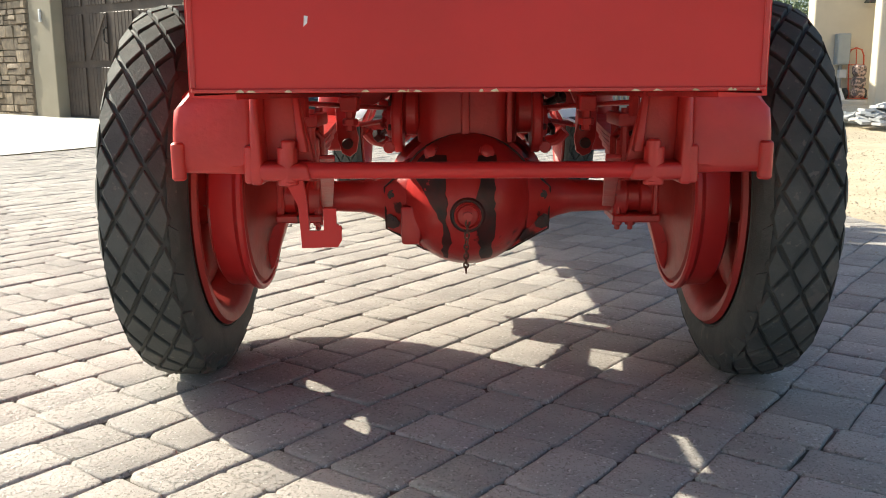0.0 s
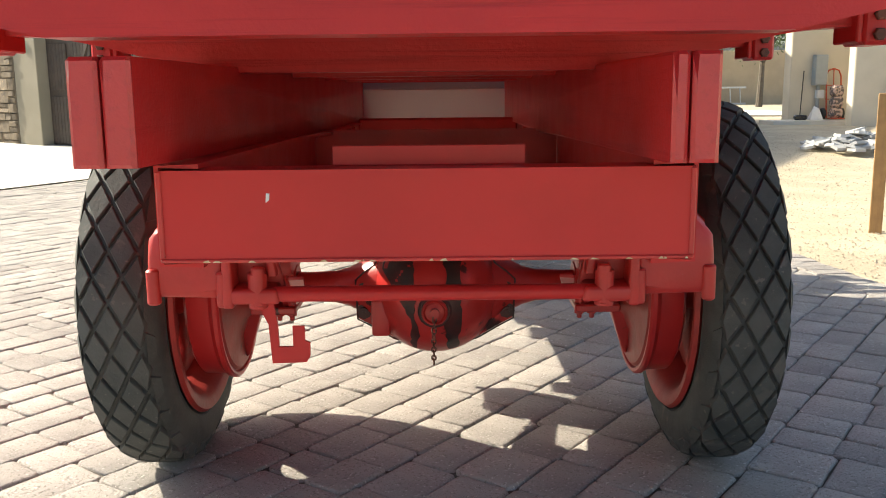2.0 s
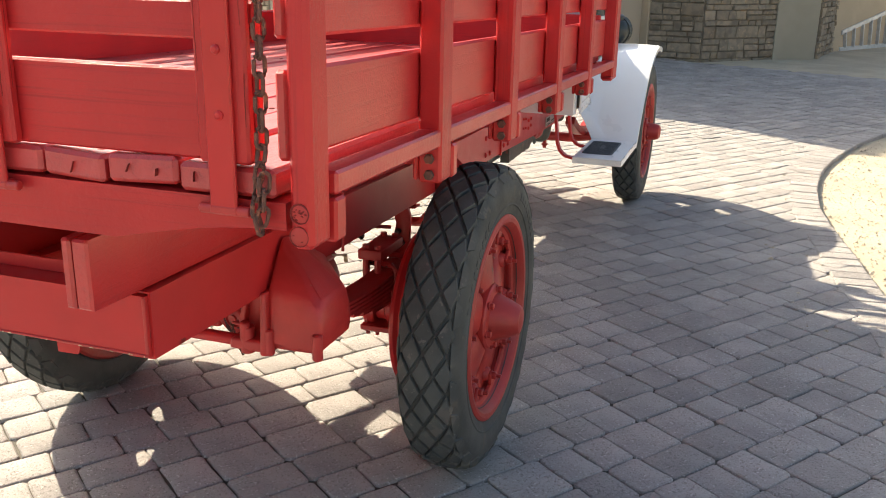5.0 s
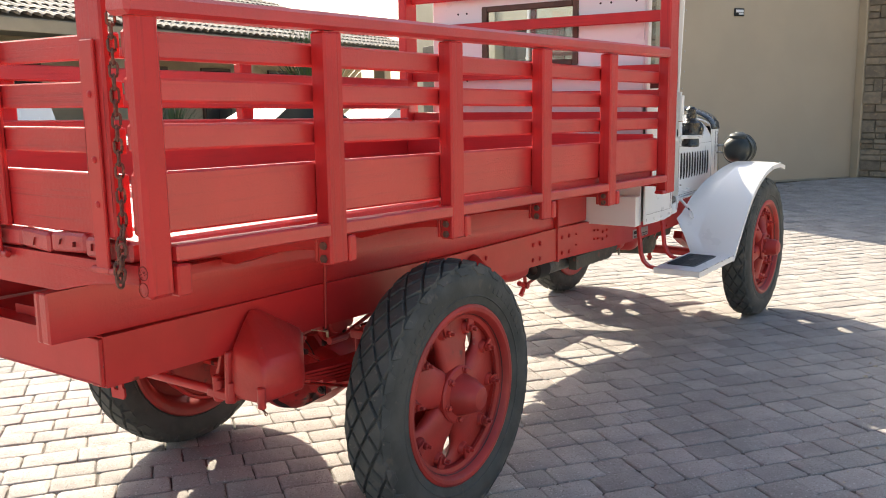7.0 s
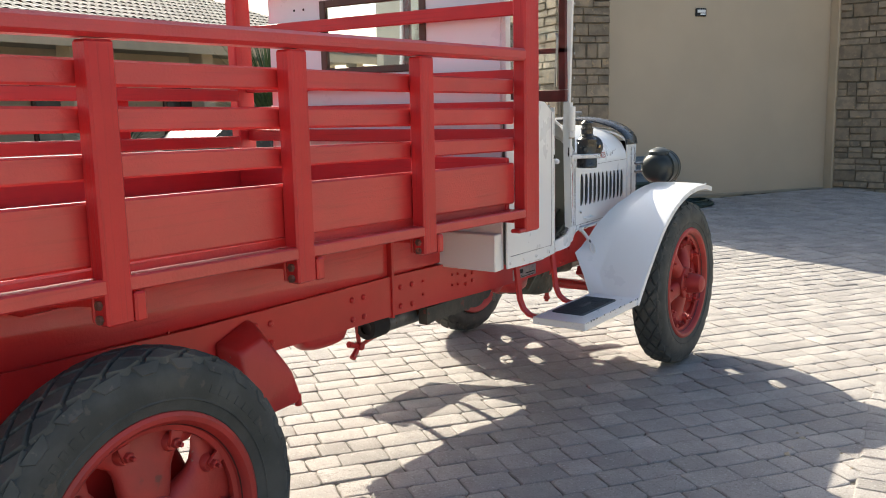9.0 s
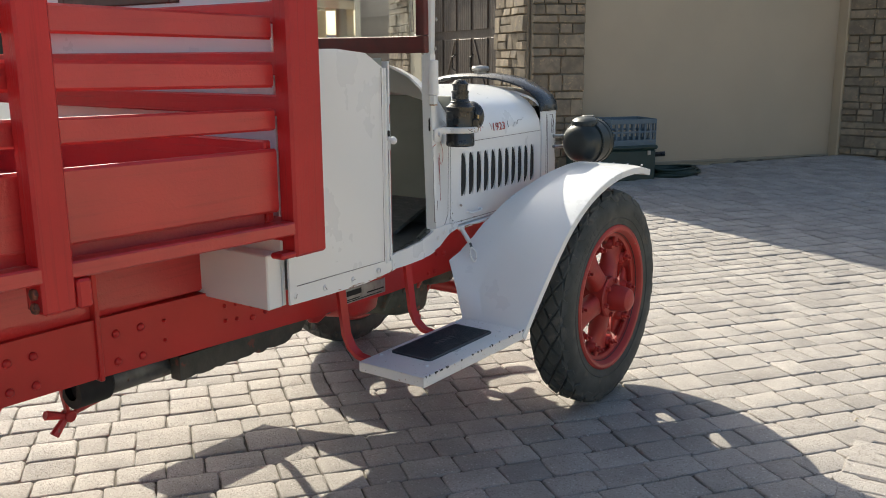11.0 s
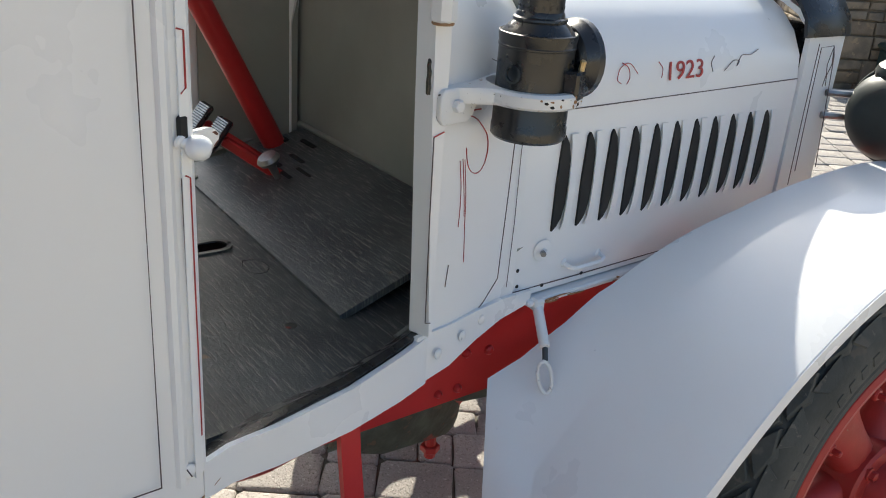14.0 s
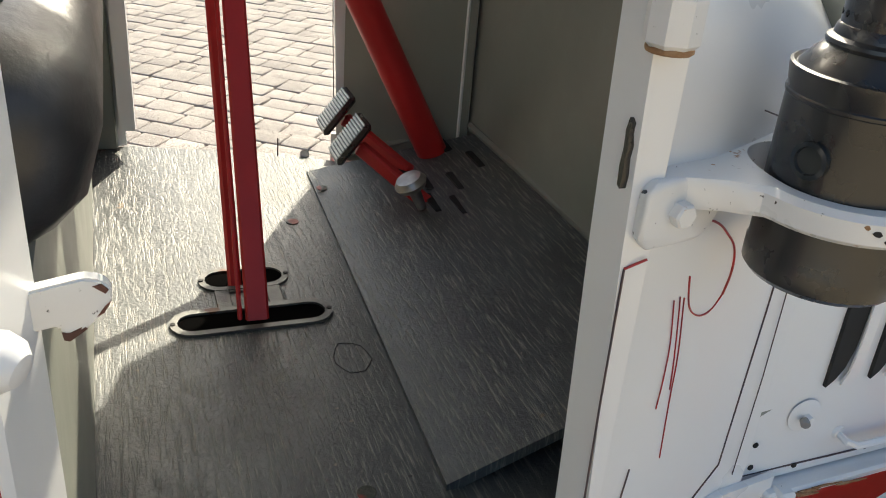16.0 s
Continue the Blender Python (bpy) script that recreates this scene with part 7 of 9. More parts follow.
        hole = 0.0545 + 0.016 * max(0.0, -c * 0.94 - q * 0.34) ** 4
        for k, (r, z) in enumerate(((hole, 1.2770), (far - 0.005, 1.2770), (far, 1.2730), (far, 1.2590), (far - 0.005, 1.2550), (hole, 1.2550))):
            rings[k].append(b.verts.new((mx(LX + r * c, s), LY + r * q, z)))
    for k in range(6):
        for i in range(72):
            b.faces.new((rings[k][i], rings[k][(i + 1) % 72], rings[(k + 1) % 6][(i + 1) % 72], rings[(k + 1) % 6][i]))
    bmesh.ops.recalc_face_normals(b, faces=b.faces)
    # rounded ear against the pillar
    cast(b, [(mx(px + dx, s), py, pz) for dx in (0.0, 0.012) for px, py, pz in ((0.510, 5.106, 1.2280), (0.514, 5.097, 1.2380), (0.514, 5.097, 1.2700), (0.513, 5.104, 1.2770), (0.496, 5.164, 1.2765), (0.494, 5.176, 1.2620), (0.495, 5.166, 1.2360), (0.502, 5.152, 1.2280))], 0.006, 3)
    lb = part("lamp_bracket", b, CHIPPED, truck, "chipped white lamp bracket with rust")
    rl = random.Random(12)
    for k in range(16):
        # rust and chips on the outer edge of the shelf
        a = radians(rl.triangular(-40, 62, 40))
        w_, h_, zc = rl.uniform(0.012, 0.055), rl.uniform(0.0010, 0.0035), 1.266 + rl.uniform(-0.005, 0.007)
        b = B()
        hull(b, [(mx(LX + (0.0700 + dr) * math.cos(a + w_ * u), s), LY + (0.0700 + dr) * math.sin(a + w_ * u), zc + h_ * v) for dr in (-0.001, 0.0005) for u, v in ((-1, 0.1), (-0.5, 0.9), (0.4, 1.0), (1, -0.1), (0.5, -0.9), (-0.3, -0.7))])
        part("bracket_rust", b, RUST_STAIN if k % 3 else DARK, lb, "rust and chipped paint" if k == 0 else "")
    b = B()
    cyl(b, (mx(0.514, s), 5.126, 1.254), (mx(0.529, s), 5.128, 1.254), 0.0090, 6, 0.0015)
    part("bracket_bolt", b, CHIPPED, lb)
    b = B()
    m = axis((mx(LX, s), LY, 1.204), (0, 0, 1))
    lathe(b, [(0, 0), (0.050, 0), (0.0535, 0.004), (0.0535, 0.018), (0.0525, 0.020), (0.0525, 0.126), (0.0535, 0.127), (0.0535, 0.129), (0.0525, 0.130), (0.0545, 0.143), (0.0545, 0.146), (0.0525, 0.147), (0.050, 0.1455), (0.047, 0.149), (0.041, 0.156), (0.0365, 0.160), (0.0375, 0.1625), (0.0370, 0.165), (0.0335, 0.167), (0.0325, 0.172), (0.0310, 0.174), (0.0310, 0.196), (0.0330, 0.198), (0.0330, 0.203), (0.0275, 0.205), (0.0275, 0.222), (0.0305, 0.224), (0.0305, 0.229), (0.018, 0.243), (0, 0.247)], m, 40)
    sl = part("side_lamp", b, BLACK, truck, "black oil side lamp with a vented chimney")
    b = B()
    lathe(b, [(0.0, 0.045), (0.040, 0.045), (0.048, 0.05), (0.052, 0.062), (0.056, 0.068), (0.056, 0.078), (0.046, 0.084), (0.03, 0.087), (0, 0.088)], axis((mx(LX, s), LY, 1.310), (0, 1, 0)), 32)
    part("front_lens_bezel", b, BLACK, sl, "round black lens bezel")
    b = B()
    lathe(b, [(0.0, 0.050), (0.0125, 0.051), (0.0125, 0.056), (0.0095, 0.0565), (0.0088, 0.054), (0, 0.054)], axis((mx(LX, s), LY, 1.298), (s * 0.30, -0.954, 0)), 20)
    part("peep_lens", b, DARK_GLASS, sl, "little round side lens")
    # dark diamonds on the chimney, painting the shade of its vents
    b = B()
    for i in range(20):
        a = 2 * math.pi * i / 20
        hull(b, [(mx(LX, s) + 0.0314 * math.cos(a) + 0.0019 * math.cos(a + math.pi / 2) * u, LY + 0.0314 * math.sin(a) + 0.0019 * math.sin(a + math.pi / 2) * u, 1.204 + 0.180 + v) for u, v in ((-1, 0), (1, 0), (0, 0.0024), (0, -0.0024))] + [(mx(LX, s) + 0.030 * math.cos(a), LY + 0.030 * math.sin(a), 1.204 + 0.180)])
    part("vent_hole", b, DARK, sl)
    b = B()
    mk_ = Matrix.Translation((mx(LX, s), LY, 1.264)) @ Matrix.Rotation(radians(28 if s > 0 else 152), 4, "Z")
    box(b, 0.042, 0.070, -0.016, 0.016, 0.0, 0.042, 0.004, mk_)
    kb = part("burner_box", b, BLACK, sl)
    b = B()
    cyl(b, mk_ @ Vector((0.060, 0.012, 0.012)), mk_ @ Vector((0.064, 0.030, 0.012)), 0.0085, 12)
    cyl(b, mk_ @ Vector((0.064, 0.030, 0.012)), mk_ @ Vector((0.066, 0.040, 0.010)), 0.006, 10)
    part("wick_knob", b, BLACK, kb)
    b = B()
    cyl(b, mk_ @ Vector((0.064, 0.006, 0.040)), mk_ @ Vector((0.066, 0.007, 0.056)), 0.0045, 10)
    part("brass_stub", b, BRASS, kb, "worn brass stub")
# maker's plate, its wording too worn to read
b = B()
box(b, 0.3765, 0.3795, 4.745, 4.975, 0.675, 0.729, 0.001)
mp = part("maker_plate", b, STEEL, truck, "small metal maker's plate on the frame")
b = B()
for y0, y1, z0, z1 in ((4.76, 4.84, 0.701, 0.721), (4.87, 4.965, 0.692, 0.697), (4.76, 4.83, 0.686, 0.690), (4.76, 4.955, 0.680, 0.683)):
    box(b, 0.3795, 0.3801, y0, y1, z0, z1, 0)
part("plate_bars", b, DARK, mp)


# ---- yard ----
P_DIR, D_DIR = Vector((0.805, -0.593, 0)), Vector((0.593, 0.805, 0))
CORNER = Vector((-2.875, 11.53, 0))


def lie(x, y):
    """Height of the ground, which rises a little towards the house."""
    t = min(1.0, max(0.0, (y - 8.5) / 7.0))
    return 0.21 * t * t * (3 - 2 * t)


def edge_x(y):
    """Where the paving ends against the gravel."""
    return float(np.interp(y, (-5, 2.5, 4.0, 4.6, 5.2, 5.8, 6.3, 6.85, 7.4, 7.75, 8.1, 8.55, 8.92, 9.27, 9.61, 9.94, 10.27, 10.76, 11.24, 12.5, 13.5), (2.7, 2.45, 2.28, 2.20, 2.13, 2.05, 2.01, 2.02, 2.07, 2.13, 2.21, 2.33, 2.45, 2.585, 2.745, 2.945, 3.155, 3.47, 3.80, 4.5, 4.8)))


def apron(x, y):
    """Concrete in front of the brown door."""
    q = Vector((x + 4.4, y - 9.6, 0))
    return q.dot(P_DIR) < 0 and y > 6.0


def paved(x, y, margin=0.0):
    if y > 16 or y < -4.5 or x < -9 or x > edge_x(y) - margin or apron(x, y):
        return False
    q = Vector((x, y, 0)) - CORNER
    if q.dot(P_DIR) < 0.02 and q.dot(D_DIR) > -0.02:
        return False
    return y < 13.35 - 0.35 * (x - 4.2) if x > 0.2 else True


def sheet_ground(name, xs, ys, dz, mat, label, category, keep=None):
    bm = B()
    vs = {}
    for i, x in enumerate(xs):
        for j, y in enumerate(ys):
            vs[i, j] = bm.verts.new((x, y, lie(x, y) + dz))
    for i in range(len(xs) - 1):
        for j in range(len(ys) - 1):
            if keep is None or keep((xs[i] + xs[i + 1]) / 2, (ys[j] + ys[j + 1]) / 2):
                bm.faces.new((vs[i, j], vs[i + 1, j], vs[i + 1, j + 1], vs[i, j + 1]))
    bmesh.ops.delete(bm, geom=[v for v in bm.verts if not v.link_faces], context="VERTS")
    return thing(name, bm, mat, label, category, kind="structure", smooth=60)


far = [-900, -400, -180, -90, -50, -30]
ground = sheet_ground("ground", far + list(np.arange(-20, 20.1, 1.0)) + [30, 50, 90, 180, 400, 900], [-900, -400, -150, -60, -25] + list(np.arange(-12, 20.1, 0.8)) + [24, 30, 40, 60, 100, 200, 450, 900], -0.034, GRAVEL, "pale gravel ground reaching to the horizon", "ground")
pavement = sheet_ground("pavement", list(np.arange(-9.2, 5.0, 0.2)), list(np.arange(-4.6, 16.2, 0.2)), -0.010, SAND, "yard of tumbled grey-tan concrete pavers in ashlar pattern", "pavement", lambda x, y: paved(x, y, 0.19))
# concrete apron
bm = B()
for i in range(10):
    for j in range(6):
        o = Vector((-4.4, 9.6, 0)) - P_DIR * (0.02 + j * 1.8) + D_DIR * (-3.2 + i * 0.68)
        q = [o, o - P_DIR * 1.8, o - P_DIR * 1.8 + D_DIR * 0.68, o + D_DIR * 0.68]
        bm.faces.new([bm.verts.new((v.x, v.y, lie(v.x, v.y) + 0.004)) for v in q])
bmesh.ops.remove_doubles(bm, verts=bm.verts, dist=0.001)
thing("concrete_apron", bm, CONCRETE, "sunlit concrete apron before the brown door", "concrete", kind="structure", smooth=60)

# joints of the ashlar pattern, on a grid turned against the truck
UNIT, TURN = 0.0725, radians(54)
cu, su = math.cos(TURN), math.sin(TURN)
rng = random.Random(7)
NU, NV = 360, 360


def uv_xy(u, v):
    uu, vv = (u - NU / 2) * UNIT, (v - NV / 2) * UNIT
    return -2.2 + uu * cu - vv * su, 5.6 + uu * su + vv * cu


stones_near, stones_far = [], []


def lay_stone(u, v, a, c):
    x, y = uv_xy(u + a / 2, v + c / 2)
    if paved(x, y, 0.10):
        (stones_near if (-1.35 < x < 1.75 and 0.75 < y < 3.05) else stones_far).append((u, v, a, c))


# courses of one width, now and then a double course whose stones step up and down
v = 0.0
while v < NV:
    high = rng.choice((2.0, 2.0, 2.0, 2.1, 4.6, 4.4, 1.7))
    u = rng.uniform(-3, 0)
    while u < NU:
        a = rng.choice((2.0, 2.1, 2.0, 2.9, 3.0, 3.1, 2.5))
        if high > 4:
            c = rng.choice((2.0, high - 2.0, 2.0, high - 2.0, high / 2))
            lay_stone(u, v, a, c)
            if rng.random() < 0.2 and a > 2.8:
                lay_stone(u, v + c, a / 2, high - c)
                lay_stone(u + a / 2, v + c, a / 2, high - c)
            else:
                lay_stone(u, v + c, a, high - c)
        else:
            lay_stone(u, v, a, high)
        u += a
    v += high


def paver_points(u, v, a, c):
    """Tumbled outline of one paver and its place: cut corners and bowed, chipped sides."""
    g = 0.0011
    w, h = a * UNIT / 2 - g, c * UNIT / 2 - g
    cx, cy = uv_xy(u + a / 2, v + c / 2)
    corner = []
    for sx, sy in ((1, -1), (1, 1), (-1, 1), (-1, -1)):
        k = rng.uniform(0.006, 0.016)
        px, py = sx * w + rng.uniform(-0.0050, 0.0025), sy * h + rng.uniform(-0.0050, 0.0025)
        first, second = ((px, py - sy * k), (px - sx * k, py)) if sx * sy > 0 else ((px - sx * k, py), (px, py - sy * k))
        corner.append((first, second))
    out = []
    for q in range(4):
        (a0, a1), (b0, b1) = corner[q], corner[(q + 1) % 4]
        mx_, my_ = (a1[0] + b0[0]) / 2, (a1[1] + b0[1]) / 2
        push = rng.uniform(-0.0042, 0.0016)
        d = math.hypot(mx_, my_)
        out += [a0, a1, (mx_ + mx_ / d * push, my_ + my_ / d * push)]
    tilt = (rng.uniform(-0.012, 0.012), rng.uniform(-0.012, 0.012), rng.uniform(-0.0025, 0.0035))
    return cx, cy, w, h, out, tilt


def paver_mesh(items, centred):
    verts, faces = [], []
    for it in items:
        cx, cy, w, h, out, tilt = paver_points(*it)
        base, n = len(verts), len(out)
        z0 = lie(cx, cy)
        for inset, dz in ((0.0, -0.022), (0.0006, -0.0060), (0.0030, -0.0018), (0.0095, 0.0)):
            for px, py in out:
                qx, qy = px * (1 - inset / w), py * (1 - inset / h)
                X, Y = qx * cu - qy * su, qx * su + qy * cu
                z = z0 + dz + tilt[2] + tilt[0] * qx + tilt[1] * qy
                verts.append((X, Y, z - z0) if centred else (cx + X, cy + Y, z))
        for r in range(3):
            for i in range(n):
                j = (i + 1) % n
                faces.append((base + r * n + i, base + r * n + j, base + r * n + n + j, base + r * n + n + i))
        faces.append(tuple(base + 3 * n + i for i in range(n)))
    me = bpy.data.meshes.new("paver")
    me.from_pydata(verts, [], faces)
    me.polygons.foreach_set("use_smooth", [True] * len(me.polygons))
    me.set_sharp_from_angle(angle=radians(50))
    return me


rest = paver_mesh(stones_far, False)
rest.materials.append(PAVER_REST)
ob = new("paver_field", rest)
ob.parent = pavement
ob["kind"] = "stuff"

# soldier course along the gravel
bm = B()
y = -4.3
step = 0.118
verts, faces = [], []
while y < 13.2:
    x = edge_x(y)
    t = Vector((edge_x(y + 0.05) - edge_x(y - 0.05), 0.1, 0)).normalized()
    nrm = Vector((t.y, -t.x, 0))
    c = Vector((x, y, 0)) - nrm * 0.105
    base = len(verts)
    tz = random.uniform(-0.003, 0.003)
    for inset, dz in ((0.0, -0.06), (0.0, -0.009), (0.008, -0.001), (0.02, 0.0)):
        for sx, sy in ((1, -1), (1, 1), (-1, 1), (-1, -1)):
            q = c + nrm * sx * (0.102 - inset) + t * sy * (0.056 - inset)
            verts.append((q.x, q.y, lie(q.x, q.y) + dz + tz + 0.004))
    for r in range(3):
        for i in range(4):
            faces.append((base + r * 4 + i, base + r * 4 + (i + 1) % 4, base + r * 4 + 4 + (i + 1) % 4, base + r * 4 + 4 + i))
    faces.append(tuple(base + 12 + i for i in range(4)))
    y += step * t.y
me = bpy.data.meshes.new("border_paver")
me.from_pydata(verts, [], faces)
me.materials.append(PAVER_REST)
ob = new("border_course", me)
ob.parent = pavement
ob["kind"] = "stuff"

# loose gravel
verts, faces = [], []
rg = random.Random(11)
for k in range(9000):
    y = rg.uniform(1.5, 16)
    x = edge_x(min(y, 13.5)) + abs(rg.gauss(0, 1.4)) - 0.01
    if rg.random() < 0.02:
        x = edge_x(min(y, 13.5)) - rg.uniform(0, 0.5)
    r = rg.uniform(0.004, 0.011) * (1.7 if rg.random() < 0.06 else 1)
    z = lie(x, y) - 0.031 + r * 0.2
    if x < edge_x(min(y, 13.5)):
        z += 0.03
    base = len(verts)
    a = rg.uniform(0, 6.3)
    for i in range(4):
        s = rg.uniform(0.7, 1.25)
        verts.append((x + r * s * math.cos(a + i * 1.57), y + r * s * math.sin(a + i * 1.57), z))
    verts.append((x + rg.uniform(-1, 1) * r * 0.3, y, z + r * rg.uniform(0.5, 0.9)))
    for i in range(4):
        faces.append((base + i, base + (i + 1) % 4, base + 4))
me = bpy.data.meshes.new("gravel")
me.from_pydata(verts, [], faces)
me.materials.append(STONES)
tagged(new("gravel", me), "loose angular granite gravel beside the paving", "gravel", kind="stuff")


# ---- buildings ----
def local(o, u, w):
    """A frame with x along u, y into the wall (away from w) and z up."""
    return Matrix(((u.x, -w.x, 0, o.x), (u.y, -w.y, 0, o.y), (0, 0, 1, o.z), (0, 0, 0, 1)))


def block(bm, m, x0, x1, y0, y1, z0, z1, b=0.01):
    box(bm, x0, x1, y0, y1, z0, z1, b, m)


def ledge_stone(parent, m, x0, x1, z0, z1, seed):
    """Ledge stones laid in uneven courses over a stretch of wall."""
    rr = random.Random(seed)
    z = z0
    while z < z1 - 0.04:
        h = rr.choice((0.09, 0.12, 0.16, 0.2))
        h = min(h, z1 - z)
        x = x0
        while x < x1 - 0.02:
            w = min(rr.uniform(0.13, 0.42), x1 - x)
            if x1 - x - w < 0.08:
                w = x1 - x
            parts = ((z, z + h),) if h < 0.15 or rr.random() < 0.6 else ((z, z + h * 0.5), (z + h * 0.5, z + h))
            for a, c in parts:
                bm = B()
                out = rr.uniform(0.022, 0.050)
                g = 0.005
                pts = []
                for px, sx in ((x + g, 1), (x + w - g, -1)):
                    for pz, sz in ((a + g, 1), (c - g, -1)):
                        pts.append((px, 0.0, pz))
                        jx, jz = rr.uniform(0.002, 0.016), rr.uniform(0.002, 0.012)
                        pts.append((px + sx * jx, -out + rr.uniform(-0.008, 0.012), pz + sz * jz))
                        pts.append((px, -out * 0.6, pz + sz * jz * 0.5))
                hull(bm, pts, m)
                part("ledge_stone", bm, STONE, parent)
            x += w
        z += h


H = 4.5
house = root("garage_building", (-2.875, 11.53, 0), "tan stucco garage building with stone piers", "building")
# wall with the tan door: u along D from the corner
mA = local(CORNER, D_DIR, P_DIR)
b = B()
block(b, mA, 0.0, 0.68, 0.0, 0.30, -0.1, H)
part("wall", b, STUCCO, house)
b = B()
block(b, mA, 4.41, 4.9, 0.0, 0.30, -0.1, H)
part("wall", b, STUCCO, house)
b = B()
block(b, mA, 0.68, 4.41, 0.0, 0.30, 3.62, H)
part("wall", b, STUCCO, house)
b = B()
block(b, mA, 0.68, 4.41, 0.16, 0.22, 0.0, 3.62, 0.004)
tan_door = part("garage_door", b, DOOR_TAN, house, "plain tan garage door")
b = B()
block(b, mA, 0.70, 4.40, 0.13, 0.158, 0.17, 0.205, 0.004)
part("door_seal", b, STUCCO_DARK, tan_door)
b = B()
block(b, mA, 2.10, 2.27, 0.135, 0.158, 2.665, 2.775, 0.006)
box_ = part("notice", b, DARK, tan_door, "small dark plate with a pale print")
b = B()
block(b, mA, 2.12, 2.25, 0.128, 0.134, 2.715, 2.755, 0.001)
block(b, mA, 2.17, 2.25, 0.128, 0.134, 2.685, 2.705, 0.001)
part("print_bars", b, PLASTIC_WHITE, box_)
pier = B()
block(pier, mA, 0.0, 0.665, -0.04, 0.0, -0.1, H)
pier = part("corner_pier", pier, MORTAR, house, "stone-faced corner pier")
ledge_stone(pier, local(CORNER - mA.col[1].to_3d() * 0.04, D_DIR, P_DIR), 0.0, 0.66, 0.02, 4.3, 3)
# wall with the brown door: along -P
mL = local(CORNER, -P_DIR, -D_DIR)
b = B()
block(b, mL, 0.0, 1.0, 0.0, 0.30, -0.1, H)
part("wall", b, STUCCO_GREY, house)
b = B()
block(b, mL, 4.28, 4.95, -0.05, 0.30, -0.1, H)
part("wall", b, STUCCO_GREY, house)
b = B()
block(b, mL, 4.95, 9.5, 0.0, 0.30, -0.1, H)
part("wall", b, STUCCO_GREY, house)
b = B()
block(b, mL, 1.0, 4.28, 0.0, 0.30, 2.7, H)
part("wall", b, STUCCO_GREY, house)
b = B()
block(b, mL, 1.0, 4.28, 0.14, 0.20, 0.0, 2.7, 0.004)
brown = part("carriage_door", b, DOOR_BROWN, house, "dark stained carriage-style garage door")
for i in range(5):
    for zr in ((0.22, 0.95), (1.05, 1.75), (1.87, 2.62)):
        x0 = 1.03 + i * 0.655
        for k in range(6):
            b = B()
            block(b, mL, x0 + 0.06 + k * 0.088, x0 + 0.06 + k * 0.088 + 0.082, 0.118, 0.139, zr[0], zr[1], 0.006)
            part("door_slat", b, DOOR_BROWN, brown)
for i in range(2):
    for sgn in (0, 1):
        x0 = 1.69 + i * 1.31
        a0, a1 = Vector((x0 + 0.1 + (0.45 if sgn else 0), 0.112, 1.08)), Vector((x0 + 0.55 - (0.45 if sgn else 0), 0.112, 1.72))
        if sgn == i:
            b = B()
            bar(b, mL @ a0, mL @ a1, 0.02, 0.05)
            part("door_brace", b, DOOR_BROWN, brown)
for xh in (2.25, 3.05):
    b = B()
    tube(b, [mL @ Vector((xh, 0.11, 1.30)), mL @ Vector((xh, 0.06, 1.33)), mL @ Vector((xh, 0.06, 1.50)), mL @ Vector((xh, 0.11, 1.53))], 0.012, 8)
    part("door_pull", b, BLACK, brown, "black iron pull")
b = B()
block(b, mL, 4.56, 4.60, -0.085, -0.05, 1.66, 1.86, 0.008)
part("wall_button", b, PLASTIC_WHITE, house, "small door opener panel")
for a, c, sd in ((0.0, 0.95, 5), (4.97, 6.25, 9)):
    b = B()
    block(b, mL, a, c, -0.05 if a else -0.04, -0.001, -0.1, 3.2)
    pr_ = part("stone_pier", b, MORTAR, house, "pier faced with tan ledge stone")
    ledge_stone(pr_, local(CORNER - mL.col[1].to_3d() * (0.05 if a else 0.04), -P_DIR, -D_DIR), a + 0.01, c, 0.05, 3.1, sd)
b = B()
block(b, mL, 6.3, 8.8, -0.03, -0.001, 0.0, 2.7, 0.004)
part("carriage_door", b, DOOR_BROWN, house)
# roof slab with an edge of barrel tiles
b = B()
hull(b, [mA @ Vector((x, y, z)) for x, y, z in ((-0.1, -0.1, H), (5.0, -0.1, H), (-0.1, 9.4, H), (5.0, 9.4, H), (1.8, 3.2, 5.5), (3.0, 3.2, 5.5), (1.8, 6.5, 5.5), (3.0, 6.5, 5.5))])
part("roof", b, ROOF, house)
b = B()
for i in range(22):
    lathe(b, [(0, 0), (0.10, 0), (0.11, 0.3), (0, 0.3)], axis(mA @ Vector((0.02 + i * 0.225, -0.16, H - 0.02)), -P_DIR + Vector((0, 0, 0.3)), 0.0), 8)
for i in range(40):
    lathe(b, [(0, 0), (0.10, 0), (0.11, 0.3), (0, 0.3)], axis(mL @ Vector((0.02 + i * 0.235, -0.16, H - 0.02)), D_DIR + Vector((0, 0, 0.3)), 0.0), 8)
part("eave_tiles", b, ROOF, house)

# stone return and pilaster right of the tan door
wing = root("house_wing", (1.0, 15.8, 0), "tan stucco house wing with stone facing and pilaster", "building")
def run(name, p0, p1, thick, z1, mat, label="", z0=-0.1):
    p0, p1 = Vector((*p0, 0)), Vector((*p1, 0))
    u = (p1 - p0).normalized()
    w = Vector((u.y, -u.x, 0))
    m = local(p0, u, w)
    bm = B()
    block(bm, m, 0, (p1 - p0).length, 0.0, thick, z0, z1)
    return part(name, bm, mat, wing, label), m, (p1 - p0).length
w1, m1, L1 = run("stone_return", (-0.24, 15.12), (0.62, 14.98), 0.4, 4.3, MORTAR, "return wall faced with ledge stone")
ledge_stone(w1, m1, 0, L1, 0.1, 4.2, 21)
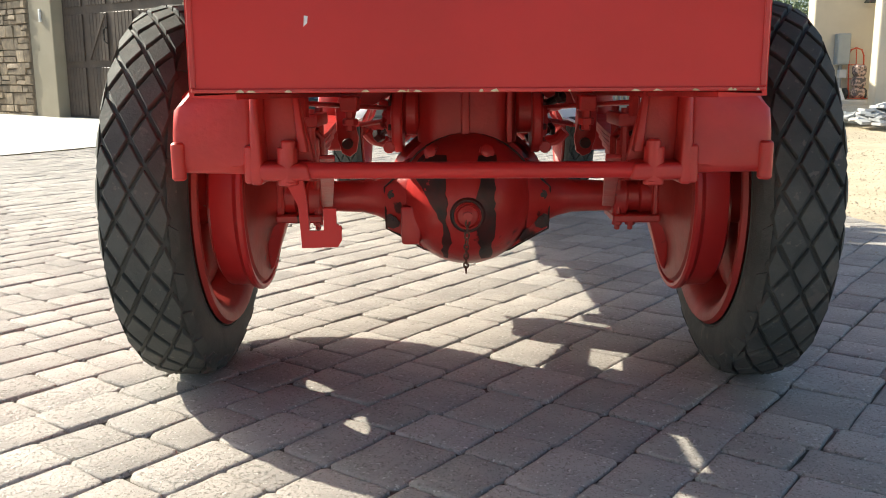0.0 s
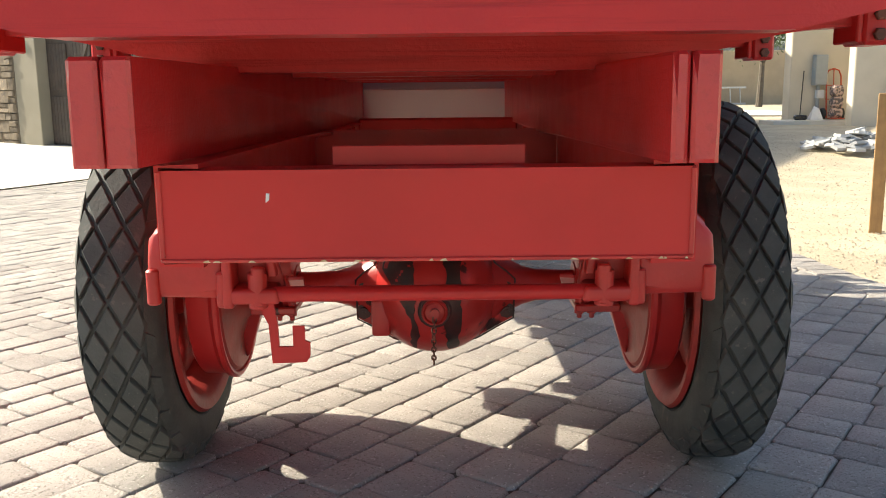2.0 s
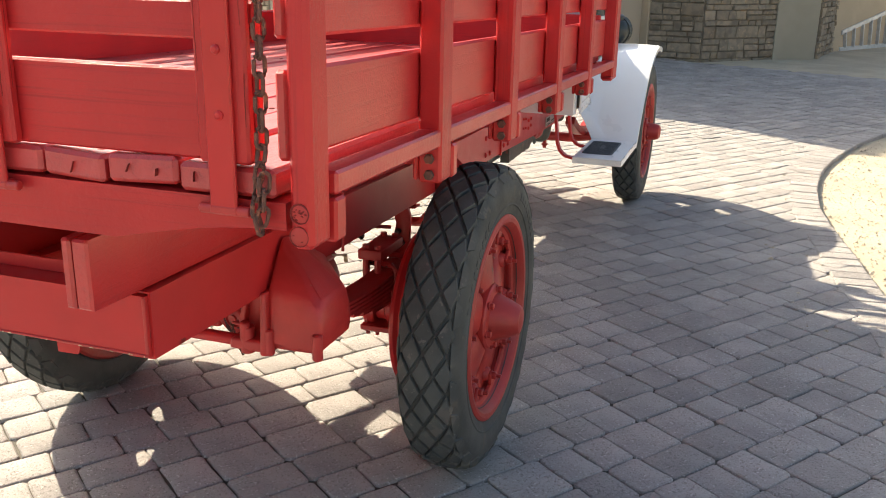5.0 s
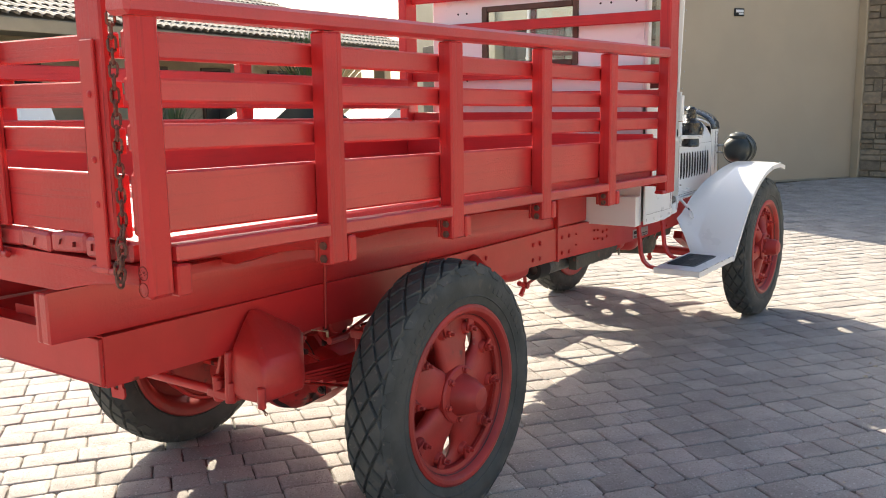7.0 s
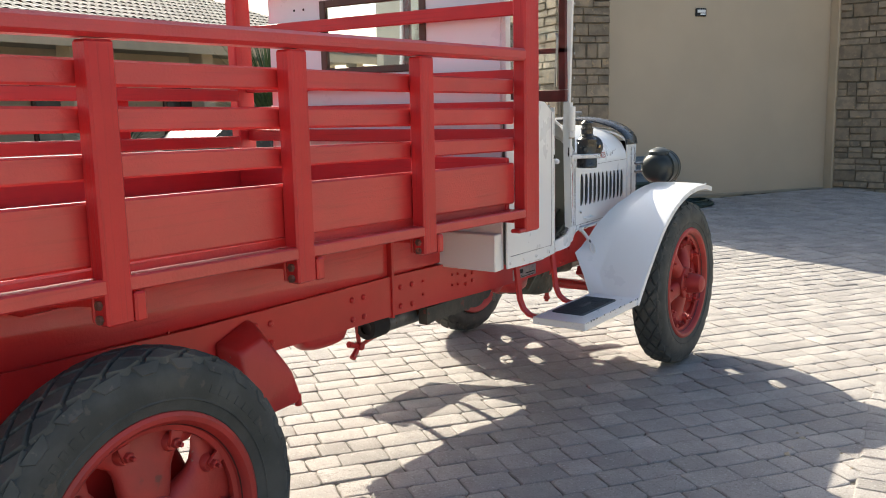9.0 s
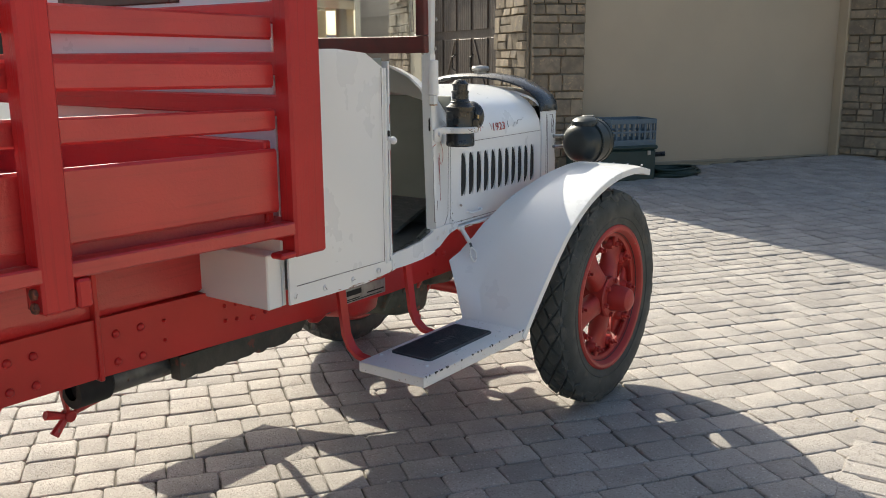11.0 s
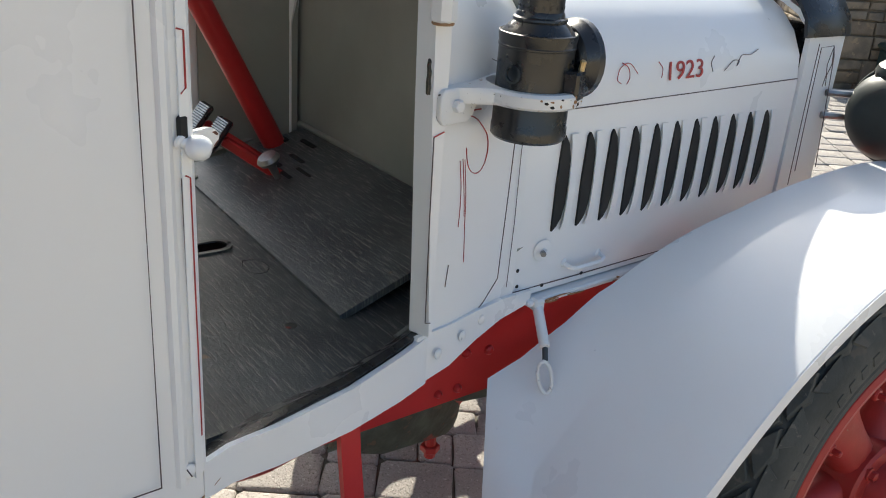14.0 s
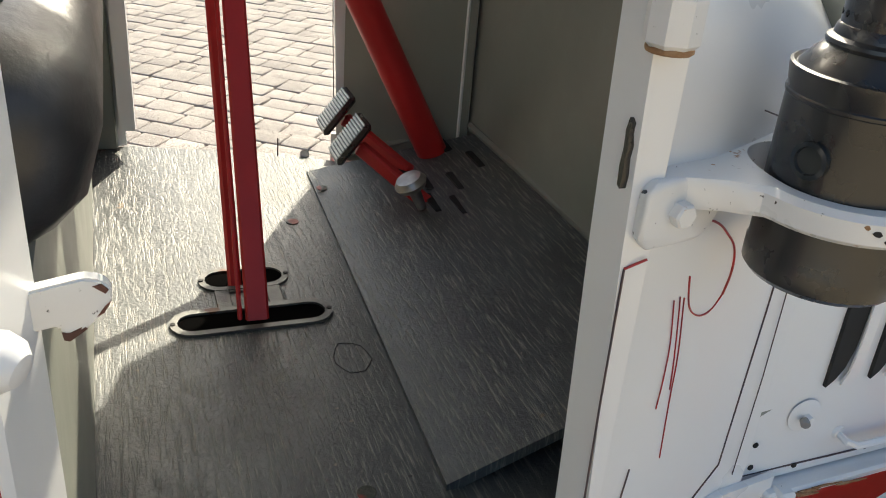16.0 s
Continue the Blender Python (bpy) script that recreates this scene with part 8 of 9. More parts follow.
w2, m2, L2 = run("stone_wall", (0.62, 14.98), (1.80, 16.25), 0.4, 4.3, MORTAR, "wall faced with ledge stone")
ledge_stone(w2, m2, 0, L2, 0.1, 3.4, 22)
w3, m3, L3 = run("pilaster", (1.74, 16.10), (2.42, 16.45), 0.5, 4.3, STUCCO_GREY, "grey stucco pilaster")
w4, m4, L4 = run("stone_end", (2.44, 16.62), (2.80, 18.45), 0.4, 4.3, MORTAR, "stone-faced end wall")
ledge_stone(w4, m4, 0, L4, 0.1, 2.6, 23)
run("wall", (2.80, 18.45), (5.15, 22.6), 0.4, 4.3, STUCCO, "tan stucco wall")
run("wall", (5.15, 22.6), (2.0, 26.0), 0.4, 4.3, STUCCO)


# ---- things by the garage ----
mG = local(CORNER + Vector((0, 0, 0.095)), D_DIR, P_DIR)
store = B()
block(store, mG, 0.42, 1.33, -0.62, -0.12, 0.0, 0.36, 0.02)
storage_box = thing("storage_box", store, GREEN_BOX, "dark green plastic storage box against the tan door", "storage box")
b = B()
block(b, mG, 0.40, 1.35, -0.64, -0.10, 0.36, 0.41, 0.02)
part("lid", b, GREEN_BOX, storage_box, "dark green lid")
b = B()
block(b, mG, 0.60, 0.82, -0.626, -0.621, 0.06, 0.13, 0.001)
lb = part("label", b, PLASTIC_WHITE, storage_box, "small white label")
b = B()
block(b, mG, 0.65, 0.81, -0.629, -0.627, 0.10, 0.118, 0)
block(b, mG, 0.65, 0.77, -0.629, -0.627, 0.075, 0.09, 0)
part("label_bars", b, DARK, lb)
b = B()
block(b, mG, 1.20, 1.24, -0.65, -0.64, 0.30, 0.35, 0.003)
part("lock", b, STEEL, storage_box, "steel padlock")
# pail with a label
pail_m = Matrix.Translation(mG @ Vector((0.60, -0.45, 0.41)))
b = B()
lathe(b, [(0, 0), (0.118, 0), (0.122, 0.005), (0.134, 0.235), (0.142, 0.237), (0.142, 0.258), (0.135, 0.262), (0, 0.264)], pail_m, 32)
pail = thing("pail", b, PLASTIC_WHITE, "white plastic pail with an orange label, on the green box", "pail")
b = B()
rows = []
for z in (0.06, 0.195):
    rows.append([pail_m @ Vector(((0.1232 + 0.0525 * z) * math.cos(a), (0.1232 + 0.0525 * z) * math.sin(a), z)) for a in np.linspace(-1.58, -0.46, 9)])
sheet(b, rows, 0.001)
lab = part("label", b, LABEL_RED, pail, "orange label with white words")
for txt, z in (("BAIT", 0.135), ("BLOCK", 0.085)):
    a = -1.02
    r = 0.1232 + 0.0525 * z + 0.005
    m = pail_m @ Matrix.Translation((r * math.cos(a), r * math.sin(a), z)) @ Matrix.Rotation(a + math.pi / 2, 4, "Z") @ Matrix.Rotation(math.pi / 2, 4, "X")
    lettering("word", txt, 0.056 if txt == "BAIT" else 0.042, m, PLASTIC_WHITE, lab)
# crate
mK = mG @ Matrix.Translation((-0.36, 0.12, -0.165))
b = B()
block(b, mK, 1.10, 1.68, -0.74, -0.30, 0.575, 0.60, 0.004)
crate = thing("crate", b, CRATE, "grey-blue plastic milk crate on the green box", "crate")
for x0, x1, y0, y1 in ((1.10, 1.68, -0.74, -0.725), (1.10, 1.68, -0.315, -0.30), (1.10, 1.115, -0.725, -0.315), (1.665, 1.68, -0.725, -0.315)):
    for z0, z1 in ((0.82, 0.875), (0.60, 0.64), (0.715, 0.74)):
        b = B()
        block(b, mK, x0, x1, y0, y1, z0, z1, 0.003)
        part("side_rail", b, CRATE, crate)
    for i in range(9):
        b = B()
        if x1 - x0 > 0.1:
            xx = x0 + (x1 - x0) * i / 8
            block(b, mK, max(x0, xx - 0.012), min(x1, xx + 0.012), y0 + 0.002, y1 - 0.002, 0.63, 0.83, 0.002)
        else:
            yy = y0 + (y1 - y0) * i / 8
            block(b, mK, x0 + 0.002, x1 - 0.002, max(y0, yy - 0.012), min(y1, yy + 0.012), 0.63, 0.83, 0.002)
        part("side_bar", b, CRATE, crate)
# hose coil and tap
b = B()
pts = []
for i in range(150):
    a = i * 0.42
    r = 0.30 + 0.05 * math.sin(i * 0.37)
    pts.append(mG @ Vector((1.66 + r * math.cos(a), -0.45 + r * 0.75 * math.sin(a), 0.02 + 0.03 * (i // 15) * 0.35 + 0.008 * math.sin(i * 0.9))))
tube(b, pts, 0.011, 6)
hose = thing("garden_hose", b, HOSE, "coiled dark green garden hose lying on the paving", "hose")
b = B()
tube(b, [mG @ Vector(p) for p in ((1.38, -0.10, 0.46), (1.40, -0.25, 0.40), (1.38, -0.35, 0.22), (1.46, -0.4, 0.06))], 0.011, 6)
part("hose_end", b, HOSE, hose)
b = B()
tube(b, [mG @ Vector(p) for p in ((1.50, 0.10, 0.24), (1.63, -0.06, 0.23), (1.75, -0.12, 0.24))], 0.03, 8)
part("nozzle", b, BLACK, hose, "dark hose nozzle")

# ladder standing on its edge along the wall
def ladder(name, p0, p1, h0, h1, rungs, label):
    p0, p1 = Vector(p0), Vector(p1)
    r_ = root(name, p0, label, "ladder")
    up = Vector((0, 0, 1))
    out = Vector(((p1 - p0).normalized().y, -(p1 - p0).normalized().x, 0))
    bm = B()
    bar(bm, p0 + up * 0.03, p1 + up * 0.03, 0.03, 0.08)
    part("stile", bm, ALU, r_)
    bm = B()
    bar(bm, p0 + up * h0, p1 + up * h1, 0.03, 0.08)
    part("stile", bm, ALU, r_)
    for k in range(rungs):
        t = (k + 0.5) / rungs
        q = p0.lerp(p1, t)
        bm = B()
        lean = (p1 - p0).normalized() * (-0.07)
        bar(bm, q + up * 0.06, q + up * (h0 + (h1 - h0) * t - 0.03) + lean, 0.10, 0.03)
        part("rung", bm, ALU, r_)
    return r_
ladder("step_ladder", (2.98, 18.75, 0.18), (4.55, 21.5, 0.18), 0.34, 0.95, 9, "aluminium step ladder lying on its side against the tan wall")
ladder("extension_ladder", (9.6, 40.6, 0.2), (13.6, 40.6, 0.2), 0.75, 0.75, 9, "aluminium ladder lying along a far wall")

# right-hand buildings
def wall_block(name, x0, x1, y0, y1, z1, mat, label):
    bm = B()
    box(bm, x0, x1, y0, y1, -0.1, z1, 0.02)
    return thing(name, bm, mat, label, "wall", kind="structure")
wall_block("wall_east", 7.65, 13.5, 19.9, 20.3, 5.6, STUCCO_PALE, "tan stucco wall with an electric panel")
wall_block("wall_corner", 8.25, 13.5, 18.1, 18.4, 5.6, STUCCO_PALE, "projecting tan stucco wall end")
wall_block("wall_far", 9.5, 36, 41.2, 41.6, 2.6, STUCCO, "far tan garden wall")
wall_block("wall_back", -40, 8.0, 60, 60.4, 2.4, STUCCO, "distant tan garden wall")
bm = B()
box(bm, 7.0, 8.97, 19.0, 19.89, 0.1, 0.26, 0.01)
thing("concrete_pad", bm, CONCRETE, "pale concrete pad before the panel", "concrete", kind="structure")
bm = B()
box(bm, 5.6, 10.5, 24.5, 29.5, 0.1, 0.225, 0.01)
thing("concrete_slab", bm, CONCRETE, "pale sunlit concrete slab", "concrete", kind="structure")
b = B()
box(b, 7.36, 7.64, 19.70, 19.89, 1.00, 1.66, 0.015)
panel = thing("electric_panel", b, GREY_BOX, "grey electric panel on the tan wall", "electric panel")
b = B()
box(b, 7.375, 7.625, 19.685, 19.70, 1.02, 1.64, 0.01)
part("panel_door", b, GREY_BOX, panel)
b = B()
cyl(b, (7.50, 19.82, 0.30), (7.50, 19.82, 1.00), 0.04, 12)
part("conduit", b, GREY_BOX, panel)
b = B()
box(b, 7.46, 7.62, 19.76, 19.89, 0.72, 0.90, 0.01)
part("meter_box", b, PLASTIC_WHITE, panel, "small white box")
# hand truck with sacks
ht = root("hand_truck", (8.0, 19.6, 0.36), "red tubular hand truck loaded with speckled sacks", "hand truck")
b = B()
for dx in (-0.16, 0.16):
    tube(b, [(8.0 + dx, 19.62, 0.40), (8.0 + dx, 19.74, 1.30), (8.0 + dx * 0.7, 19.75, 1.42), (8.0, 19.75, 1.46)], 0.016, 8)
tube(b, [(8.0, 19.66, 0.5), (8.0, 19.75, 1.46)], 0.012, 8)
for z in (0.5, 0.8, 1.1):
    tube(b, [(7.84, 19.64 + 0.1 * z, z), (8.16, 19.64 + 0.1 * z, z)], 0.010, 8)
part("frame", b, LABEL_RED, ht, "red tubular frame")
b = B()
box(b, 7.84, 8.16, 19.36, 19.62, 0.385, 0.395, 0.002)
part("toe_plate", b, LABEL_RED, ht)
for dx in (-0.2, 0.2):
    b = B()
    lathe(b, [(0.04, -0.03), (0.12, -0.035), (0.125, 0), (0.12, 0.035), (0.04, 0.03)], axis((8.0 + dx, 19.72, 0.485), (1, 0, 0)), 18)
    part("wheel", b, RUBBER, ht)
SACK = material("speckled sack print", (0.55, 0.40, 0.34), (0.12, 0.10, 0.10), 16, 0.7, 0.2, 60, low=0.45, high=0.55)
for z0, z1 in ((0.40, 0.62), (0.62, 0.86), (0.86, 1.1)):
    b = B()
    box(b, 7.87, 8.13, 19.42, 19.64, z0, z1, 0.05)
    part("sack", b, SACK, ht, "printed sack")
# broom and bag by the wall
b = B()
cyl(b, (7.0, 19.5, 0.38), (7.18, 19.86, 1.42), 0.012, 8)
br_ = thing("broom", b, BLACK, "dark broom leaning on the tan wall", "broom")
b = B()
box(b, 6.86, 7.14, 19.40, 19.52, 0.362, 0.47, 0.03)
part("broom_head", b, BLACK, br_)
b = B()
hull(b, [(7.22, 19.45, 0.362), (7.50, 19.45, 0.362), (7.22, 19.66, 0.362), (7.50, 19.66, 0.362), (7.28, 19.5, 0.56), (7.42, 19.5, 0.60), (7.34, 19.6, 0.66)])
bag = thing("plastic_bag", b, PLASTIC_WHITE, "crumpled white plastic bag on the pad", "bag")
# wall lamp and standpipe
b = B()
lathe(b, [(0.16, 0), (0.15, 0.02), (0.05, 0.12), (0.035, 0.2), (0, 0.2)], axis((8.05, 19.72, 3.02), (0, 0, 1)), 20)
wlamp = thing("wall_lamp", b, GREEN_IRON, "bronze gooseneck wall lamp", "lamp")
b = B()
tube(b, [(8.05, 19.72, 3.2), (8.05, 19.74, 3.34), (8.05, 19.82, 3.34), (8.05, 19.9, 3.26)], 0.025, 8)
part("lamp_arm", b, GREEN_IRON, wlamp)
# these stand a little further along the wall
for ob_, dx_, dz_ in ((panel, 0.75, 0), (ht, 0.54, -0.10), (br_, 0.75, -0.10), (bag, 0.75, -0.10), (wlamp, 0.72, -0.72)):
    ob_.location.x += dx_
    ob_.location.z += dz_
b = B()
tube(b, [(8.95, 17.98, 0.15), (8.95, 17.98, 1.12)], 0.03, 8)
tube(b, [(8.95, 17.98, 0.45), (9.2, 17.98, 0.45), (9.2, 17.98, 0.2)], 0.025, 8)
tube(b, [(8.9, 17.95, 0.8), (9.05, 17.95, 0.78)], 0.04, 8)
thing("standpipe", b, GREEN_IRON, "bronze-green irrigation standpipe with an elbow, before the wall", "pipe")
# heap of flat stones
heap = root("stone_heap", (5.75, 12.4, 0.12), "heap of flat grey-white flagstones on the gravel", "stones")
FLAG = material("pale grey flagstone", (0.50, 0.50, 0.49), (0.36, 0.36, 0.36), 4, 0.85, 0.4, 60, vary=0.2)
rh = random.Random(5)
for k in range(46):
    a, r = rh.uniform(0, 6.3), rh.uniform(0, 0.85)
    cx, cy = 5.78 + r * math.cos(a) * 0.95, 12.4 + r * math.sin(a) * 0.8
    cz = 0.13 + 0.26 * max(0, 1 - r / 0.9) * rh.uniform(0.7, 1.0)
    b = B()
    m = Matrix.Translation((cx, cy, cz)) @ Euler((rh.uniform(-0.35, 0.35), rh.uniform(-0.35, 0.35), rh.uniform(0, 6.3))).to_matrix().to_4x4()
    n = rh.randint(5, 7)
    rad = [rh.uniform(0.09, 0.20) for _ in range(n)]
    hull(b, [(rad[i] * math.cos(6.283 * i / n), rad[i] * 0.8 * math.sin(6.283 * i / n), z) for i in range(n) for z in (-0.018, 0.018)], m)
    part("flagstone", b, FLAG, heap)
# timber post
b = B()
bar(b, (3.05, 6.13, -0.05), (3.06, 6.15, 0.94), 0.085, 0.045, 0.005)
thing("timber_post", b, TIMBER, "orange-brown timber post standing in the gravel", "post")

# ---- house beyond the bed ----
far_house = root("tile_roof_house", (-18.5, 17, 0), "low house with a pale tile roof and deep eaves", "house")
E0, E1 = Vector((-14.2, 8.0, 3.1)), Vector((-17.4, 27.0, 3.1))
U = (E1 - E0).normalized()
W = Vector((U.y, -U.x, 0))
if W.x < 0:
    W = -W
mH = Matrix(((U.x, -W.x, 0, E0.x), (U.y, -W.y, 0, E0.y), (0, 0, 1, 0), (0, 0, 0, 1)))
LEN = (E1 - E0).length
b = B()
hull(b, [mH @ Vector(p) for p in ((0, 0, 3.06), (LEN, 0, 3.06), (0, 9, 3.06), (LEN, 9, 3.06), (0, 0, 3.20), (LEN, 0, 3.20), (4.5, 4.5, 4.95), (LEN - 4, 4.5, 4.95), (0, 9, 3.2), (LEN, 9, 3.2))])
part("roof", b, STUCCO_DARK, far_house)
verts, faces = [], []
sl = math.atan2(4.95 - 3.2, 4.5)
for r in range(14):
    y0 = -0.12 + r * 0.36
    z0 = 3.22 + (y0) * math.tan(sl) + 0.02
    inset = max(0.0, y0)
    n = int((LEN - 2 * inset * 0.95) / 0.26)
    for c in range(n):
        xx = inset * 0.95 + c * 0.26
        base = len(verts)
        for yy, zz, rr_ in ((y0, z0 + 0.035, 0.135), (y0 + 0.42, z0 + 0.42 * math.tan(sl), 0.12)):
            for i in range(6):
                a = math.pi * i / 5
                verts.append(tuple(mH @ Vector((xx + 0.13 + rr_ * math.cos(a), yy, zz + 0.09 * math.sin(a)))))
        for i in range(5):
            faces.append((base + i, base + i + 1, base + 7 + i, base + 6 + i))
me = bpy.data.meshes.new("roof_tiles")
me.from_pydata(verts, [], faces)
me.materials.append(ROOF)
ob = new("roof_tiles", me)
ob.parent = far_house
ob.matrix_parent_inverse = Matrix.Translation(-Vector(far_house.location))
ob["kind"] = "stuff"
b = B()
block(b, mH, 0.3, LEN - 0.3, 2.6, 2.9, 0, 3.1, 0.02)
part("wall", b, STUCCO, far_house)
b = B()
block(b, mH, 0.0, LEN, -0.02, 0.06, 2.93, 3.18, 0.01)
part("fascia", b, STUCCO, far_house)
for x0, x1 in ((1.2, 4.2), (5.4, 8.4), (9.8, 11.6), (13.0, 16.2)):
    b = B()
    block(b, mH, x0, x1, 2.52, 2.6, 0.2, 2.5, 0.01)
    wd = part("window", b, BROWN_FRAME, far_house, "dark glazed opening")
    b = B()
    for k in range(3):
        w_ = (x1 - x0 - 0.2) / 3
        block(b, mH, x0 + 0.08 + k * (w_ + 0.02), x0 + 0.08 + k * (w_ + 0.02) + w_, 2.50, 2.519, 0.3, 2.42, 0)
    part("pane", b, DARK_GLASS, wd)
for x in (0.6, 4.8, 9.1, 12.3, 17.0):
    b = B()
    block(b, mH, x, x + 0.45, 0.5, 0.95, 0, 3.06, 0.02)
    part("porch_column", b, STUCCO, far_house, "stucco porch column")


# ---- parked cars ----
def car(name, at, heading, paint, kind, label):
    m = Matrix.Translation(at) @ Matrix.Rotation(radians(heading), 4, "Z")
    r_ = root(name, at, label, "car")
    body = B()
    if kind == "pickup":
        low = [(-2.7, 0.45), (-2.75, 0.95), (-0.75, 1.0), (-0.7, 1.0), (1.0, 1.02), (2.4, 0.95), (2.65, 0.75), (2.65, 0.42)]
        top = [(-0.75, 1.0), (-0.65, 1.68), (0.55, 1.70), (1.15, 1.02)]
    else:
        low = [(-2.25, 0.35), (-2.3, 0.85), (-1.9, 0.98), (0.9, 0.95), (2.0, 0.82), (2.25, 0.6), (2.25, 0.32)]
        top = [(-1.75, 0.97), (-1.05, 1.42), (0.05, 1.44), (0.95, 0.95)]
    prism(body, low, -0.9, 0.9, "y", m)
    hull(body, [(x, y * (0.9 if z < 1.2 else 0.72), z) for x, z in top for y in (-1, 1)], m)
    bd = part("body", body, paint, r_)
    for s in (-1, 1):
        g = B()
        hull(g, [(x * 0.9, s * (0.89 if z < 1.2 else 0.74), z * 0.985 + 0.01) for x, z in top] + [(x * 0.9, s * (0.86 if z < 1.2 else 0.70), z * 0.985 + 0.01) for x, z in top], m)
        part("side_window", g, DARK_GLASS, bd)
    for x in (-1.55, 1.5):
        for s in (-1, 1):
            t = B()
            lathe(t, [(0.0, -0.1), (0.2, -0.1), (0.33, -0.1), (0.36, -0.07), (0.36, 0.07), (0.33, 0.1), (0.2, 0.11), (0, 0.1)], m @ axis((x, s * 0.82, 0.36), (0, s, 0)), 24)
            part("wheel", t, RUBBER, r_)
    for s in (-1, 1):
        t = B()
        box(t, (-2.78 if kind == "pickup" else -2.32), (-2.70 if kind == "pickup" else -2.26), s * 0.78 - 0.08, s * 0.78 + 0.08, 0.68, 0.92, 0.02, m)
        part("tail_lamp", t, LAMP_RED, r_, "red tail lamp")


car("pickup_truck", (-12.3, 7.6, 0), 200, CAR_WHITE, "pickup", "white pickup parked with its tail towards the yard")
car("parked_car", (-11.6, 13.4, 0), 265, CAR_GREY, "saloon", "dark grey saloon car parked before the house")
car("parked_car", (-12.2, 18.2, 0.1), 262, CAR_WHITE, "saloon", "white saloon car parked before the house")


# ---- plants ----
def blades(name, at, n, length, spread, label, seed, width=0.035):
    rr = random.Random(seed)
    r_ = root(name, at, label, "plant")
    verts, faces = [], []
    for k in range(n):
        a, tilt = rr.uniform(0, 6.283), abs(rr.gauss(0, spread))
        L = length * rr.uniform(0.6, 1.1)
        base = len(verts)
        side_ = Vector((-math.sin(a), math.cos(a), 0))
        for i in range(5):
            t = i / 4
            bend = tilt * (0.4 + 0.9 * t)
            p = Vector(at) + Vector((math.cos(a) * math.sin(bend) * L * t, math.sin(a) * math.sin(bend) * L * t, math.cos(bend) * L * t))
            w = width * (1 - t) ** 0.7 + 0.003
            verts += [tuple(p - side_ * w), tuple(p + side_ * w)]
        for i in range(4):
            faces.append((base + 2 * i, base + 2 * i + 1, base + 2 * i + 3, base + 2 * i + 2))
    me = bpy.data.meshes.new("leaves")
    me.from_pydata(verts, [], faces)
    me.materials.append(LEAF)
    ob = new("leaves", me)
    ob.parent = r_
    ob.matrix_parent_inverse = Matrix.Translation(-Vector(at))
    b_ = B()
    cyl(b_, at, Vector(at) + Vector((0, 0, 0.35)), 0.12, 10)
    part("stem", b_, BARK, r_)


blades("spiky_shrub", (-13.2, 16.5, 0.15), 320, 3.15, 0.40, "tall dusty green grass-like shrub", 4)
blades("spiky_shrub", (-13.2, 20.6, 0.15), 200, 2.0, 0.45, "dusty green grass-like shrub", 6)
blades("spiky_shrub", (-12.9, 11.8, 0.15), 160, 1.5, 0.5, "low dusty green shrub", 8)


